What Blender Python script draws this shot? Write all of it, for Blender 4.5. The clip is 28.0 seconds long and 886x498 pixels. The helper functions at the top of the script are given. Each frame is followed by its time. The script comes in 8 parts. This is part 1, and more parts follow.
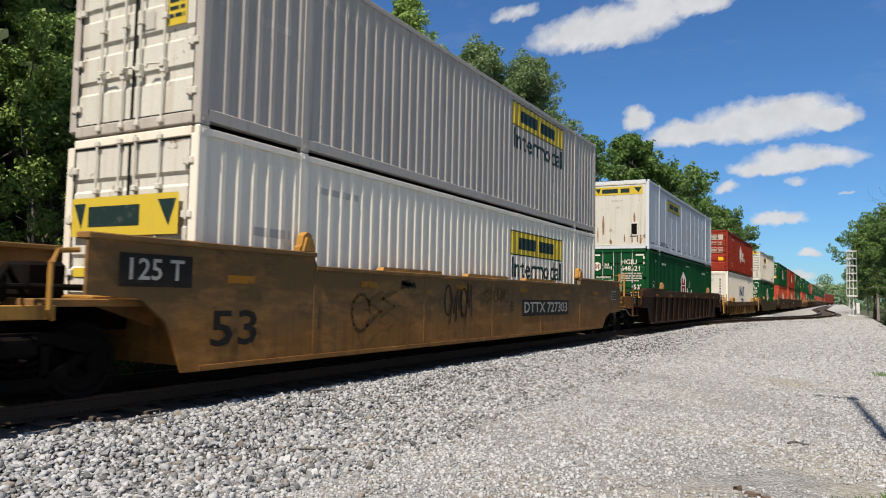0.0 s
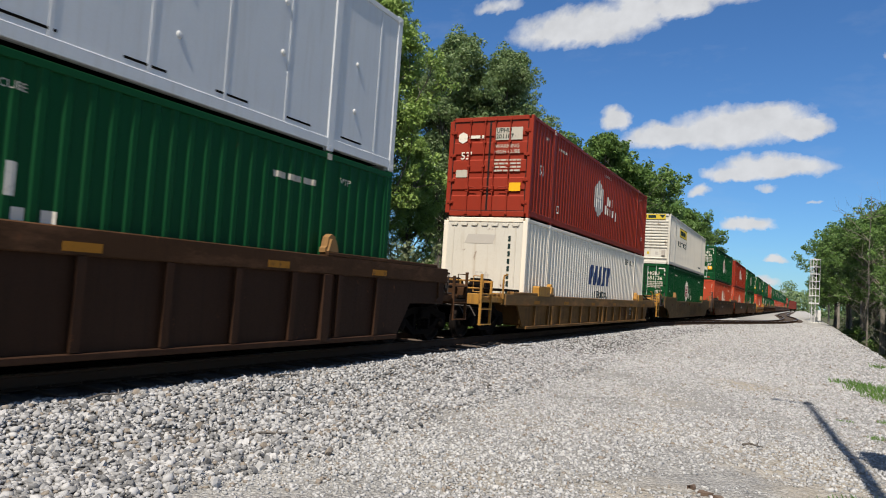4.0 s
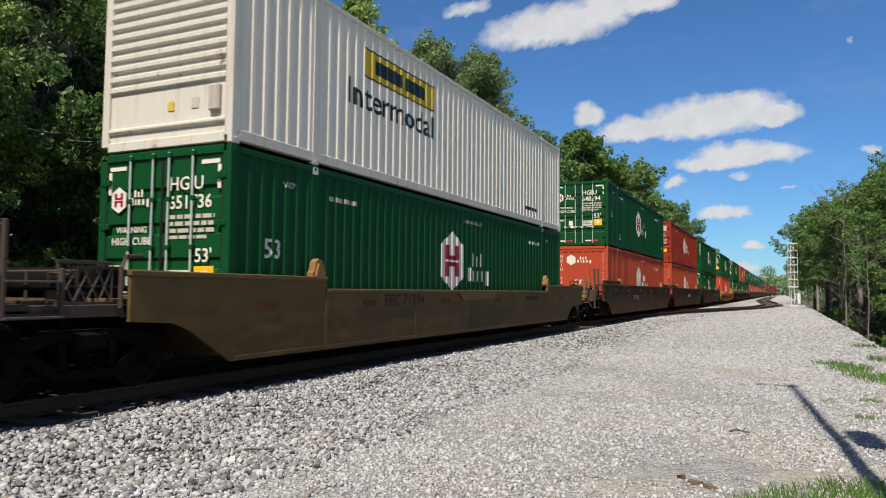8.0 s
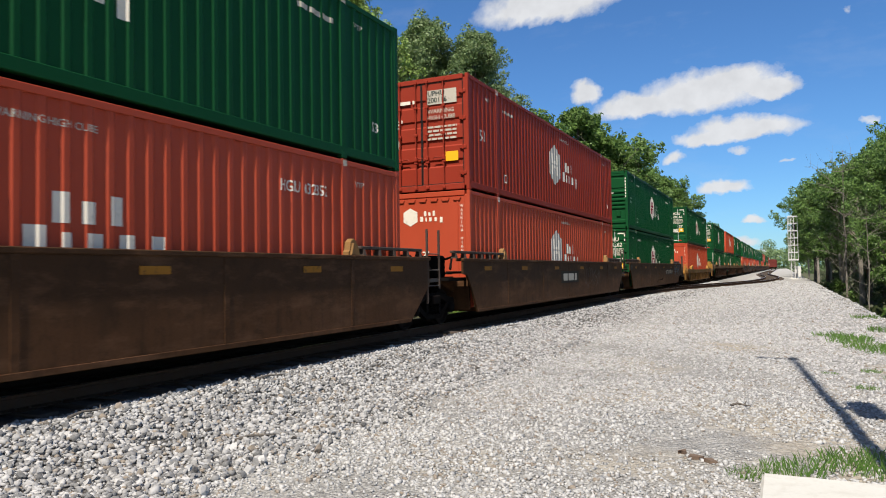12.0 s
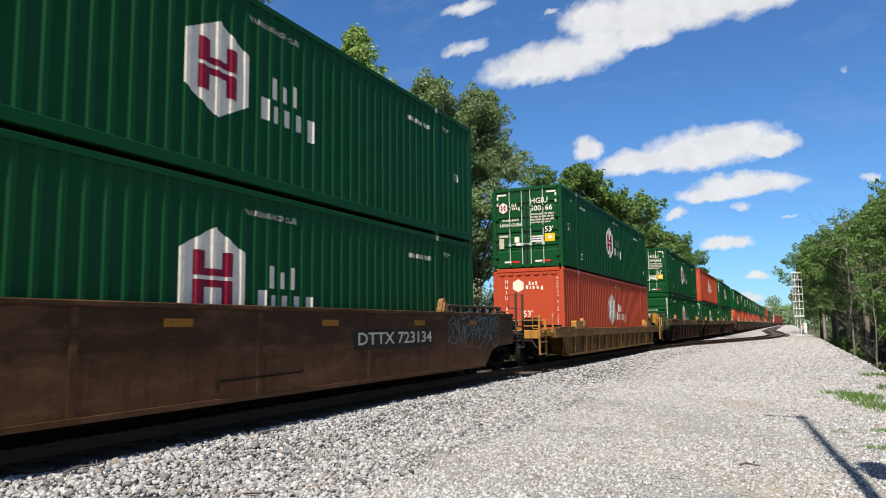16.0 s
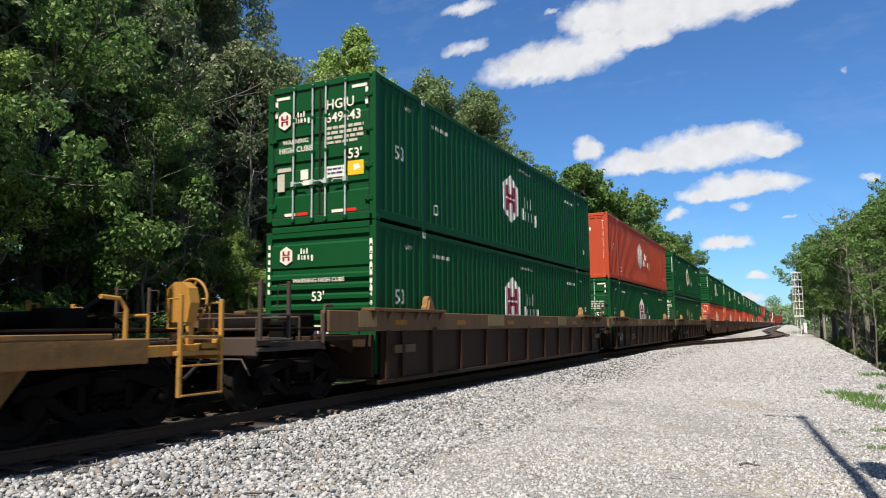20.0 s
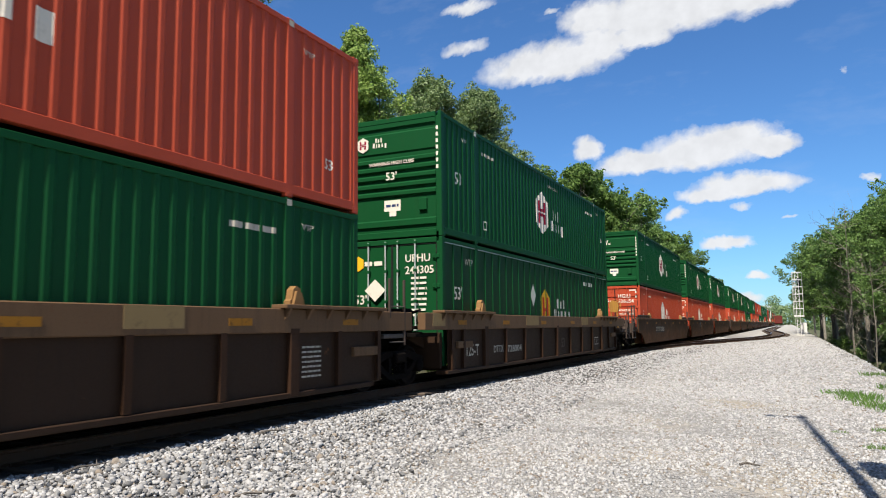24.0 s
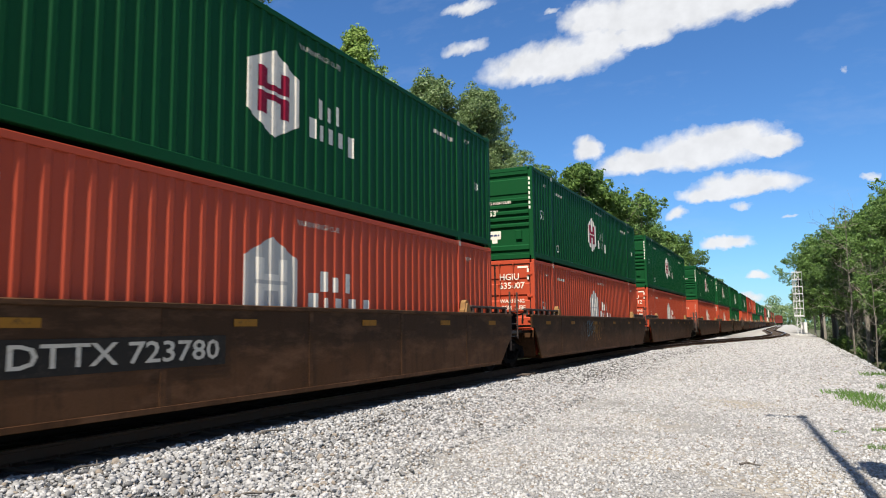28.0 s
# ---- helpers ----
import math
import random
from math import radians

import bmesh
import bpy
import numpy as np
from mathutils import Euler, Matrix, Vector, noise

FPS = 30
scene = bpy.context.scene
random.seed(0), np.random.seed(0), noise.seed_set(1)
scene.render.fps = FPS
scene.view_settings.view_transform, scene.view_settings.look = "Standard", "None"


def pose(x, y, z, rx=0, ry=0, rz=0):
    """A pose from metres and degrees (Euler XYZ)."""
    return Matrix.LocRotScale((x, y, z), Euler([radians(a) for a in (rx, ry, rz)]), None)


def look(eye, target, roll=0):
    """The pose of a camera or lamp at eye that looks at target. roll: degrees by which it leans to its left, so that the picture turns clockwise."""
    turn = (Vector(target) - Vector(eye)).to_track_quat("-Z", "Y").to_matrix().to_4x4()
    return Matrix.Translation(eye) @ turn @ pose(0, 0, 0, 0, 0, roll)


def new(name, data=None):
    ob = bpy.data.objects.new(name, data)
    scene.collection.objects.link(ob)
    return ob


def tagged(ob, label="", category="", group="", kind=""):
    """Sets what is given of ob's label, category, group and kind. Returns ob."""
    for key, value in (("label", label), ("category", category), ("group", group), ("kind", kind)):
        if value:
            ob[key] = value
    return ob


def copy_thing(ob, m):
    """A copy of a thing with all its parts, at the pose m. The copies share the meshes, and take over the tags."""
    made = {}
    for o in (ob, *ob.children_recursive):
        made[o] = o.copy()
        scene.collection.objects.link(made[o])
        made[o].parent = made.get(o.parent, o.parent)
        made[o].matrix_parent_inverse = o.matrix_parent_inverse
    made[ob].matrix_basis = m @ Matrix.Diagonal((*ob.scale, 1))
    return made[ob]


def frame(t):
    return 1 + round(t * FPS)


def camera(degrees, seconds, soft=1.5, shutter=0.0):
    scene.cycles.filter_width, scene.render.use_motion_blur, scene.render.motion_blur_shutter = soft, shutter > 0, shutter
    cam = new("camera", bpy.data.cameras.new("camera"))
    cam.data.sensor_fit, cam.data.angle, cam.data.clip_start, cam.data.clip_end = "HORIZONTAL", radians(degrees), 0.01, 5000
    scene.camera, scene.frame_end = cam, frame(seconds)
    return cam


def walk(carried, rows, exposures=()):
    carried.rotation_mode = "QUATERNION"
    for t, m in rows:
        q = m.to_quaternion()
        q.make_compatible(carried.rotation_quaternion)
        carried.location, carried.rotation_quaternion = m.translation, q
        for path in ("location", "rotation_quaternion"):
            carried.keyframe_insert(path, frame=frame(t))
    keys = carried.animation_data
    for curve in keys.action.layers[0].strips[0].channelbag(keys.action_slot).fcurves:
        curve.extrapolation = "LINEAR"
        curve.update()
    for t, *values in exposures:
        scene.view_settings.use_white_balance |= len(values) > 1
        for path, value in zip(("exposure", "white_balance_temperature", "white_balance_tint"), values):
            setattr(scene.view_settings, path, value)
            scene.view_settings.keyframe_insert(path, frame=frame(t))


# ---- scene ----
# camera: stands beside the track, turning a little; metres and degrees (yaw, pitch, roll)
cam = camera(63.75, 28.0, soft=1.0, shutter=0.12)
PATH = [
    (0, -0.058, -0.125, 1.231, 29.11, 3.62, -1.23), (0.5, -0.061, -0.113, 1.233, 28.94, 3.61, -1.43),
    (1, -0.066, -0.116, 1.233, 28.67, 3.22, -2.25), (1.5, -0.066, -0.112, 1.236, 28.35, 3.08, -3.40),
    (2, -0.060, -0.120, 1.236, 28.19, 3.10, -4.11), (2.5, -0.060, -0.119, 1.233, 28.05, 3.13, -4.35),
    (3, -0.058, -0.119, 1.233, 28.11, 3.11, -4.37), (3.5, -0.060, -0.115, 1.230, 27.10, 3.18, -4.10),
    (4, -0.037, -0.098, 1.233, 26.79, 2.93, -3.80), (4.5, -0.008, -0.055, 1.233, 26.03, 2.63, -0.88),
    (6.5, -0.012, -0.047, 1.227, 26.09, 0.95, -0.39), (7, -0.010, -0.050, 1.227, 25.78, 2.24, 1.51),
    (7.5, -0.015, -0.051, 1.228, 25.65, 3.07, 0.46), (8, -0.019, -0.050, 1.232, 25.47, 3.31, -0.54),
    (8.5, -0.025, -0.045, 1.231, 25.43, 3.42, -0.81), (9, -0.025, -0.048, 1.229, 25.93, 3.53, -0.98),
    (9.5, -0.025, -0.045, 1.228, 26.02, 3.60, -1.15), (10, 0.000, -0.025, 1.224, 25.65, 3.12, -0.47),
    (10.5, 0.005, -0.008, 1.222, 25.67, 2.35, 0.73), (11, 0.003, -0.006, 1.224, 25.48, 2.17, 1.04),
    (11.5, 0, -0.003, 1.230, 25.54, 1.94, 1.01), (12, 0, -0.002, 1.230, 25.55, 1.87, 0.94),
    (12.5, 0, 0, 1.230, 25.85, 5.28, 0.79), (12.9, 0, 0, 1.2255, 25.82, 6.15, 0.68),
    (14.5, 0, 0, 1.2255, 25.80, 6.235, 0.62), (20, 0, 0, 1.2255, 25.80, 6.235, 0.62), (28, 0, 0, 1.2255, 25.82, 6.225, 0.65)]
walk(cam, [(t, pose(x, y, z, 90 + p, r, w)) for t, x, y, z, w, p, r in PATH], exposures=[(0, 0.28), (8, 0.30), (10, 0.40), (12, 0.44), (14.5, 0.51), (20, 0.56), (28, 0.63)])

# ---- light: high summer sun behind the camera, nearly in line with the track ----
SUN_TO = Vector((0.088, -1.0, 1.49)).normalized()
ELEV = math.asin(SUN_TO.z)
sun = new("sun", bpy.data.lights.new("sun", "SUN"))
sun.data.energy, sun.data.angle, sun.data.color = 5.3, radians(0.53), (1.0, 0.92, 0.805)
sun.matrix_world = look((0, 0, 60), Vector((0, 0, 60)) - SUN_TO)


class Nodes:
    """Small helper that writes a node tree."""

    def __init__(self, tree):
        self.t = tree
        tree.nodes.clear()

    def n(self, kind, ins=(), **kw):
        node = self.t.nodes.new(kind)
        for k, v in kw.items():
            if k == "op":
                node.operation = v
            elif k == "kind":
                node.noise_dimensions = v
            elif k == "blend":
                node.blend_type = v
            elif k == "feature":
                node.feature = v
            elif k == "dtype":
                node.data_type = v
            elif k == "clamp":
                node.use_clamp = v
        for key, v in (ins.items() if isinstance(ins, dict) else enumerate(ins)):
            if v is None:
                continue
            if isinstance(v, bpy.types.NodeSocket):
                self.t.links.new(v, node.inputs[key])
            else:
                node.inputs[key].default_value = v
        return node

    def m(self, op, a, b=None, c=None, clamp=False):
        return self.n("ShaderNodeMath", [a, b, c], op=op, clamp=clamp).outputs[0]

    def mix(self, fac, a, b, blend="MIX"):
        node = self.n("ShaderNodeMix", dtype="RGBA", blend=blend)
        for key, v in ((0, fac), (6, a), (7, b)):
            if isinstance(v, bpy.types.NodeSocket):
                self.t.links.new(v, node.inputs[key])
            elif v is not None:
                node.inputs[key].default_value = v if key == 0 else (*v, 1.0)
        return node.outputs[2]

    def ramp(self, fac, lo, hi, a=0.0, b=1.0):
        node = self.n("ShaderNodeMapRange", {0: fac, 1: lo, 2: hi, 3: a, 4: b})
        return node.outputs[0]

    def noise(self, vec, scale, detail=3.0, rough=0.55):
        return self.n("ShaderNodeTexNoise", {"Vector": vec, "Scale": scale, "Detail": detail, "Roughness": rough}).outputs[0]

    def scaled(self, vec, s):
        node = self.n("ShaderNodeVectorMath", [vec, s], op="MULTIPLY")
        return node.outputs[0]


# sky: clear blue with fair-weather cumulus, (east-west, height, half-widths) as slopes seen to the north
CLOUDS = [
    (-0.110, 0.440, 0.150, 0.040, 1.0), (-0.233, 0.448, 0.050, 0.031, 1.0), (-0.305, 0.392, 0.101, 0.033, 1.0), (-0.225, 0.405, 0.039, 0.031, 1.0), (-0.170, 0.408, 0.046, 0.022, 1.0),
    (-0.030, 0.440, 0.085, 0.034, 1.0), (-0.433, 0.506, 0.050, 0.015, 0.6), (-0.440, 0.440, 0.050, 0.015, 0.5), (-0.248, 0.252, 0.022, 0.019, 1.0), (-0.169, 0.225, 0.063, 0.019, 1.0),
    (-0.098, 0.232, 0.076, 0.030, 1.0), (-0.051, 0.244, 0.051, 0.023, 1.0), (-0.008, 0.230, 0.034, 0.015, 1.0), (-0.044, 0.180, 0.065, 0.017, 1.0), (-0.087, 0.172, 0.038, 0.013, 1.0),
    (-0.048, 0.152, 0.016, 0.007, 0.4), (-0.127, 0.150, 0.016, 0.010, 0.6), (-0.069, 0.104, 0.030, 0.010, 1.0), (-0.034, 0.060, 0.013, 0.006, 0.8), (-0.043, 0.032, 0.020, 0.007, 0.7),
    (-0.021, 0.021, 0.017, 0.006, 0.6), (0.007, 0.137, 0.011, 0.004, 0.3), (0.081, 0.317, 0.007, 0.007, 0.1), (0.102, 0.177, 0.011, 0.006, 0.35), (-0.297, 0.470, 0.019, 0.009, 0.3)]


def make_world():
    world = bpy.data.worlds.new("world")
    scene.world = world
    world.use_nodes = True
    g = Nodes(world.node_tree)
    sky = g.n("ShaderNodeTexSky")
    sky.sky_type, sky.sun_disc = "NISHITA", False
    sky.sun_elevation, sky.sun_rotation = ELEV, math.atan2(SUN_TO.x, SUN_TO.y)
    sky.air_density, sky.dust_density, sky.ozone_density, sky.altitude = 1.0, 0.25, 2.6, 200
    d = g.n("ShaderNodeTexCoord").outputs["Generated"]
    sx, sy, sz = g.n("ShaderNodeSeparateXYZ", [d]).outputs
    ay = g.m("MAXIMUM", g.m("ABSOLUTE", sy), 0.02)
    u, v = g.m("DIVIDE", sx, ay), g.m("DIVIDE", sz, ay)
    flat = g.n("ShaderNodeCombineXYZ", [u, v, sy]).outputs[0]
    warp = g.m("MULTIPLY", g.m("SUBTRACT", g.noise(flat, 26.0, 4.0, 0.6), 0.5), 0.040)
    warp2 = g.m("MULTIPLY", g.m("SUBTRACT", g.noise(g.scaled(flat, (1.0, 1.0, 3.0)), 31.0, 4.0, 0.6), 0.5), 0.026)
    uu, vv = g.m("ADD", u, warp), g.m("ADD", v, warp2)
    best = None
    for cx, cz, ra, rb, solid in CLOUDS:
        a = g.m("DIVIDE", g.m("SUBTRACT", uu, cx), ra * 1.06)
        b = g.m("DIVIDE", g.m("SUBTRACT", vv, cz - 0.12 * rb), rb * 1.12)
        b = g.m("MAXIMUM", b, g.m("MULTIPLY", b, -1.45))
        one = g.m("SUBTRACT", solid, g.m("ADD", g.m("MULTIPLY", a, a), g.m("MULTIPLY", b, b)))
        best = one if best is None else g.m("SMOOTH_MAX", best, one, 0.25)
    north = g.ramp(sy, 0.0, 0.1)
    # behind the camera an unseen loose field of the same clouds, added to whiten fill light
    loose = g.ramp(g.noise(g.n("ShaderNodeCombineXYZ", [g.m("DIVIDE", sx, g.m("MAXIMUM", sz, 0.08)), g.m("DIVIDE", sy, g.m("MAXIMUM", sz, 0.08)), 0.0]).outputs[0], 1.6, 5.0), 0.50, 0.70)
    loose = g.m("MULTIPLY", g.m("MULTIPLY", loose, g.ramp(sy, -0.25, 0.0, 1.0, 0.0)), g.ramp(sz, 0.02, 0.12))
    puff = g.noise(flat, 55.0, 5.0, 0.65)
    amount = g.m("ADD", best, g.m("MULTIPLY", g.m("SUBTRACT", puff, 0.5), 0.75))
    edge = g.m("MULTIPLY", g.ramp(amount, -0.32, 0.55), north)
    edge = g.m("MAXIMUM", g.m("MULTIPLY", edge, 0.96), loose)
    thin = g.m("MULTIPLY", g.m("MULTIPLY", g.ramp(g.noise(g.scaled(flat, (1.0, 2.6, 1.0)), 7.0, 5.0, 0.6), 0.56, 0.8), 0.09), north)
    edge = g.m("MAXIMUM", edge, thin)
    shade = g.ramp(g.noise(flat, 34.0, 3.0), 0.3, 0.65, 0.88, 1.0)
    white = g.n("ShaderNodeVectorMath", [(8.7, 8.8, 9.0)], op="SCALE")
    g.t.links.new(shade, white.inputs[3])
    # deep blue away from the sun, paler haze towards it
    near = g.n("ShaderNodeVectorMath", [d, tuple(SUN_TO)], op="DOT_PRODUCT").outputs["Value"]
    hue = g.mix(g.ramp(near, 0.0, 0.75), (0.60, 0.99, 1.40), (0.88, 0.98, 1.08))
    tint = g.mix(1.0, sky.outputs[0], (1, 1, 1), "MULTIPLY")
    g.t.links.new(hue, tint.node.inputs[7])
    col = g.mix(edge, tint, (1, 1, 1))
    g.t.links.new(white.outputs[0], col.node.inputs[7])
    bg = g.n("ShaderNodeBackground", {0: col, 1: 0.068})
    out = g.n("ShaderNodeOutputWorld", [bg.outputs[0]])
    return out


make_world()

# ---- materials ----


def base_mat(name):
    mat = bpy.data.materials.new(name)
    mat.use_nodes = True
    g = Nodes(mat.node_tree)
    co = g.n("ShaderNodeTexCoord").outputs["Object"]
    return mat, g, co


def finish(g, color, rough, metal=0.0, bump=None, strength=0.2, dist=0.01, spec=None):
    b = g.n("ShaderNodeBsdfPrincipled", {"Metallic": metal})
    for key, v in (("Base Color", color), ("Roughness", rough)):
        if isinstance(v, bpy.types.NodeSocket):
            g.t.links.new(v, b.inputs[key])
        else:
            b.inputs[key].default_value = v if key == "Roughness" else (*v, 1)
    if spec is not None:
        b.inputs["Specular IOR Level"].default_value = spec
    if bump is not None:
        node = g.n("ShaderNodeBump", {"Strength": strength, "Distance": dist, "Height": bump})
        g.t.links.new(node.outputs[0], b.inputs["Normal"])
    g.n("ShaderNodeOutputMaterial", [b.outputs[0]])


def paint(name, col, rough=0.45, dirt=0.35, soil=(0.09, 0.075, 0.06), rust=0.0, fade=0.15, spec=0.4, band=None):
    """Weathered paint on steel: fading, hanging grime streaks, dust, rust flecks, slight dents."""
    mat, g, co = base_mat(name)
    rnd = g.n("ShaderNodeObjectInfo").outputs["Random"]
    shift = g.n("ShaderNodeVectorMath", [co, g.n("ShaderNodeCombineXYZ", [0.0, g.m("MULTIPLY", rnd, 31.0), g.m("MULTIPLY", rnd, 17.0)]).outputs[0]], op="ADD").outputs[0]
    big = g.noise(shift, 0.55, 3.0)
    streak = g.noise(g.scaled(shift, (7.0, 7.0, 0.5)), 1.0, 4.0, 0.62)
    fine = g.noise(shift, 34.0, 3.0, 0.6)
    pale = tuple(min(1.0, c * 1.25 + 0.05 * max(col)) for c in col)
    c = g.mix(g.m("MULTIPLY", g.ramp(big, 0.35, 0.7), fade * 2), col, pale)
    c = g.mix(g.m("MULTIPLY", g.ramp(streak, 0.50, 0.78), dirt), c, soil)
    c = g.mix(g.m("MULTIPLY", g.ramp(fine, 0.45, 0.8), dirt * 0.35), c, soil)
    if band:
        # band colour over the upper part of the side, with a ragged lower edge
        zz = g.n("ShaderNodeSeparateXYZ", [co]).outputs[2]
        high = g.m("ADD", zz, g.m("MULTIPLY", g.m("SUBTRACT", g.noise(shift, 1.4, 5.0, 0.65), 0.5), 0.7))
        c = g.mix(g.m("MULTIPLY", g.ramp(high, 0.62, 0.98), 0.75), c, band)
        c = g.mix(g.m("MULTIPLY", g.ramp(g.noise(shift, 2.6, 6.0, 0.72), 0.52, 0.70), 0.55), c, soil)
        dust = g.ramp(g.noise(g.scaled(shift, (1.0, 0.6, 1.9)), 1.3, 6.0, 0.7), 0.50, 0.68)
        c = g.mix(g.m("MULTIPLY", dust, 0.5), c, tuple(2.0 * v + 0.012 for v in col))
    if rust:
        spots = g.ramp(g.m("ADD", g.noise(shift, 3.1, 5.0, 0.68), g.m("MULTIPLY", streak, 0.25)), 0.86 - rust * 0.32, 0.93 - rust * 0.3)
        c = g.mix(spots, c, (0.13, 0.052, 0.022))
    r = g.ramp(fine, 0.3, 0.75, rough - 0.08, min(0.95, rough + 0.18))
    hump = g.m("ADD", g.m("MULTIPLY", g.noise(shift, 2.2, 2.0), 1.0), g.m("MULTIPLY", fine, 0.06))
    finish(g, c, r, 0.0, hump, 0.25, 0.012, spec)
    return mat


def steel(name, col, rough=0.4, metal=0.9, rust=0.3):
    mat, g, co = base_mat(name)
    a, b = g.noise(co, 5.0, 4.0, 0.6), g.noise(co, 60.0, 2.0)
    c = g.mix(g.m("MULTIPLY", g.ramp(a, 0.4, 0.7), rust), col, (0.10, 0.055, 0.033))
    c = g.mix(g.m("MULTIPLY", b, 0.25), c, tuple(min(0.03, v * 0.8) for v in col))
    finish(g, c, g.ramp(a, 0.3, 0.7, rough, min(0.95, rough + 0.3)), metal, b, 0.2, 0.003, None if metal > 0.2 else 0.06)
    return mat


def decal(name, col, rough=0.5, wear=0.25, under=(0.2, 0.2, 0.19)):
    mat, g, co = base_mat(name)
    w = g.ramp(g.noise(co, 9.0, 5.0, 0.7), 0.55, 0.72)
    finish(g, g.mix(g.m("MULTIPLY", w, wear), col, under), rough, 0.0, None, 0.2, 0.01, 0.12)
    return mat


def leaf_mat(name, lo, hi, trans=0.42):
    mat, g, co = base_mat(name)
    isl = g.n("ShaderNodeNewGeometry").outputs["Random Per Island"]
    rnd = g.n("ShaderNodeObjectInfo").outputs["Random"]
    k = g.m("ADD", g.m("MULTIPLY", isl, 0.6), g.m("MULTIPLY", g.ramp(g.noise(co, 0.5, 2.0), 0.3, 0.7), 0.4))
    c = g.mix(k, lo, hi)
    c = g.mix(g.m("MULTIPLY", rnd, 0.35), c, tuple(0.5 * (a + b) * s for a, b, s in zip(lo, hi, (1.25, 1.0, 0.8))))
    b = g.n("ShaderNodeBsdfPrincipled", {"Base Color": c, "Roughness": 0.5, "Specular IOR Level": 0.35})
    t = g.n("ShaderNodeBsdfTranslucent", {0: g.mix(0.5, c, (0.25, 0.42, 0.16))})
    s = g.n("ShaderNodeMixShader", [trans, b.outputs[0], t.outputs[0]])
    g.n("ShaderNodeOutputMaterial", [s.outputs[0]])
    return mat


def bark_mat(name, lo, hi):
    mat, g, co = base_mat(name)
    f = g.noise(g.scaled(co, (9.0, 9.0, 1.6)), 1.0, 5.0, 0.65)
    c = g.mix(g.ramp(f, 0.3, 0.7), lo, hi)
    c = g.mix(g.m("MULTIPLY", g.ramp(g.noise(co, 1.3, 3.0), 0.5, 0.7), 0.4), c, (0.10, 0.12, 0.07))
    finish(g, c, 0.9, 0.0, f, 0.6, 0.03)
    return mat


def stone_mat(name, lo=(0.0836, 0.0836, 0.08536), hi=(0.4268, 0.4224, 0.4206)):
    """Crushed limestone pieces: each a grey of its own, chalk dust, a few brown ones."""
    mat, g, co = base_mat(name)
    isl = g.n("ShaderNodeNewGeometry").outputs["Random Per Island"]
    rnd = g.n("ShaderNodeObjectInfo").outputs["Random"]
    k = g.m("FRACT", g.m("ADD", isl, g.m("MULTIPLY", rnd, 7.3)))
    c = g.mix(g.ramp(k, 0.0, 0.86), lo, hi)
    c = g.mix(g.ramp(k, 0.92, 0.93), c, (0.2024, 0.1672, 0.132))
    f = g.noise(co, 55.0, 4.0, 0.6)
    c = g.mix(g.m("MULTIPLY", g.ramp(f, 0.45, 0.75), 0.35), c, (0.4048, 0.4004, 0.396))
    finish(g, c, 0.88, 0.0, f, 0.5, 0.006)
    return mat


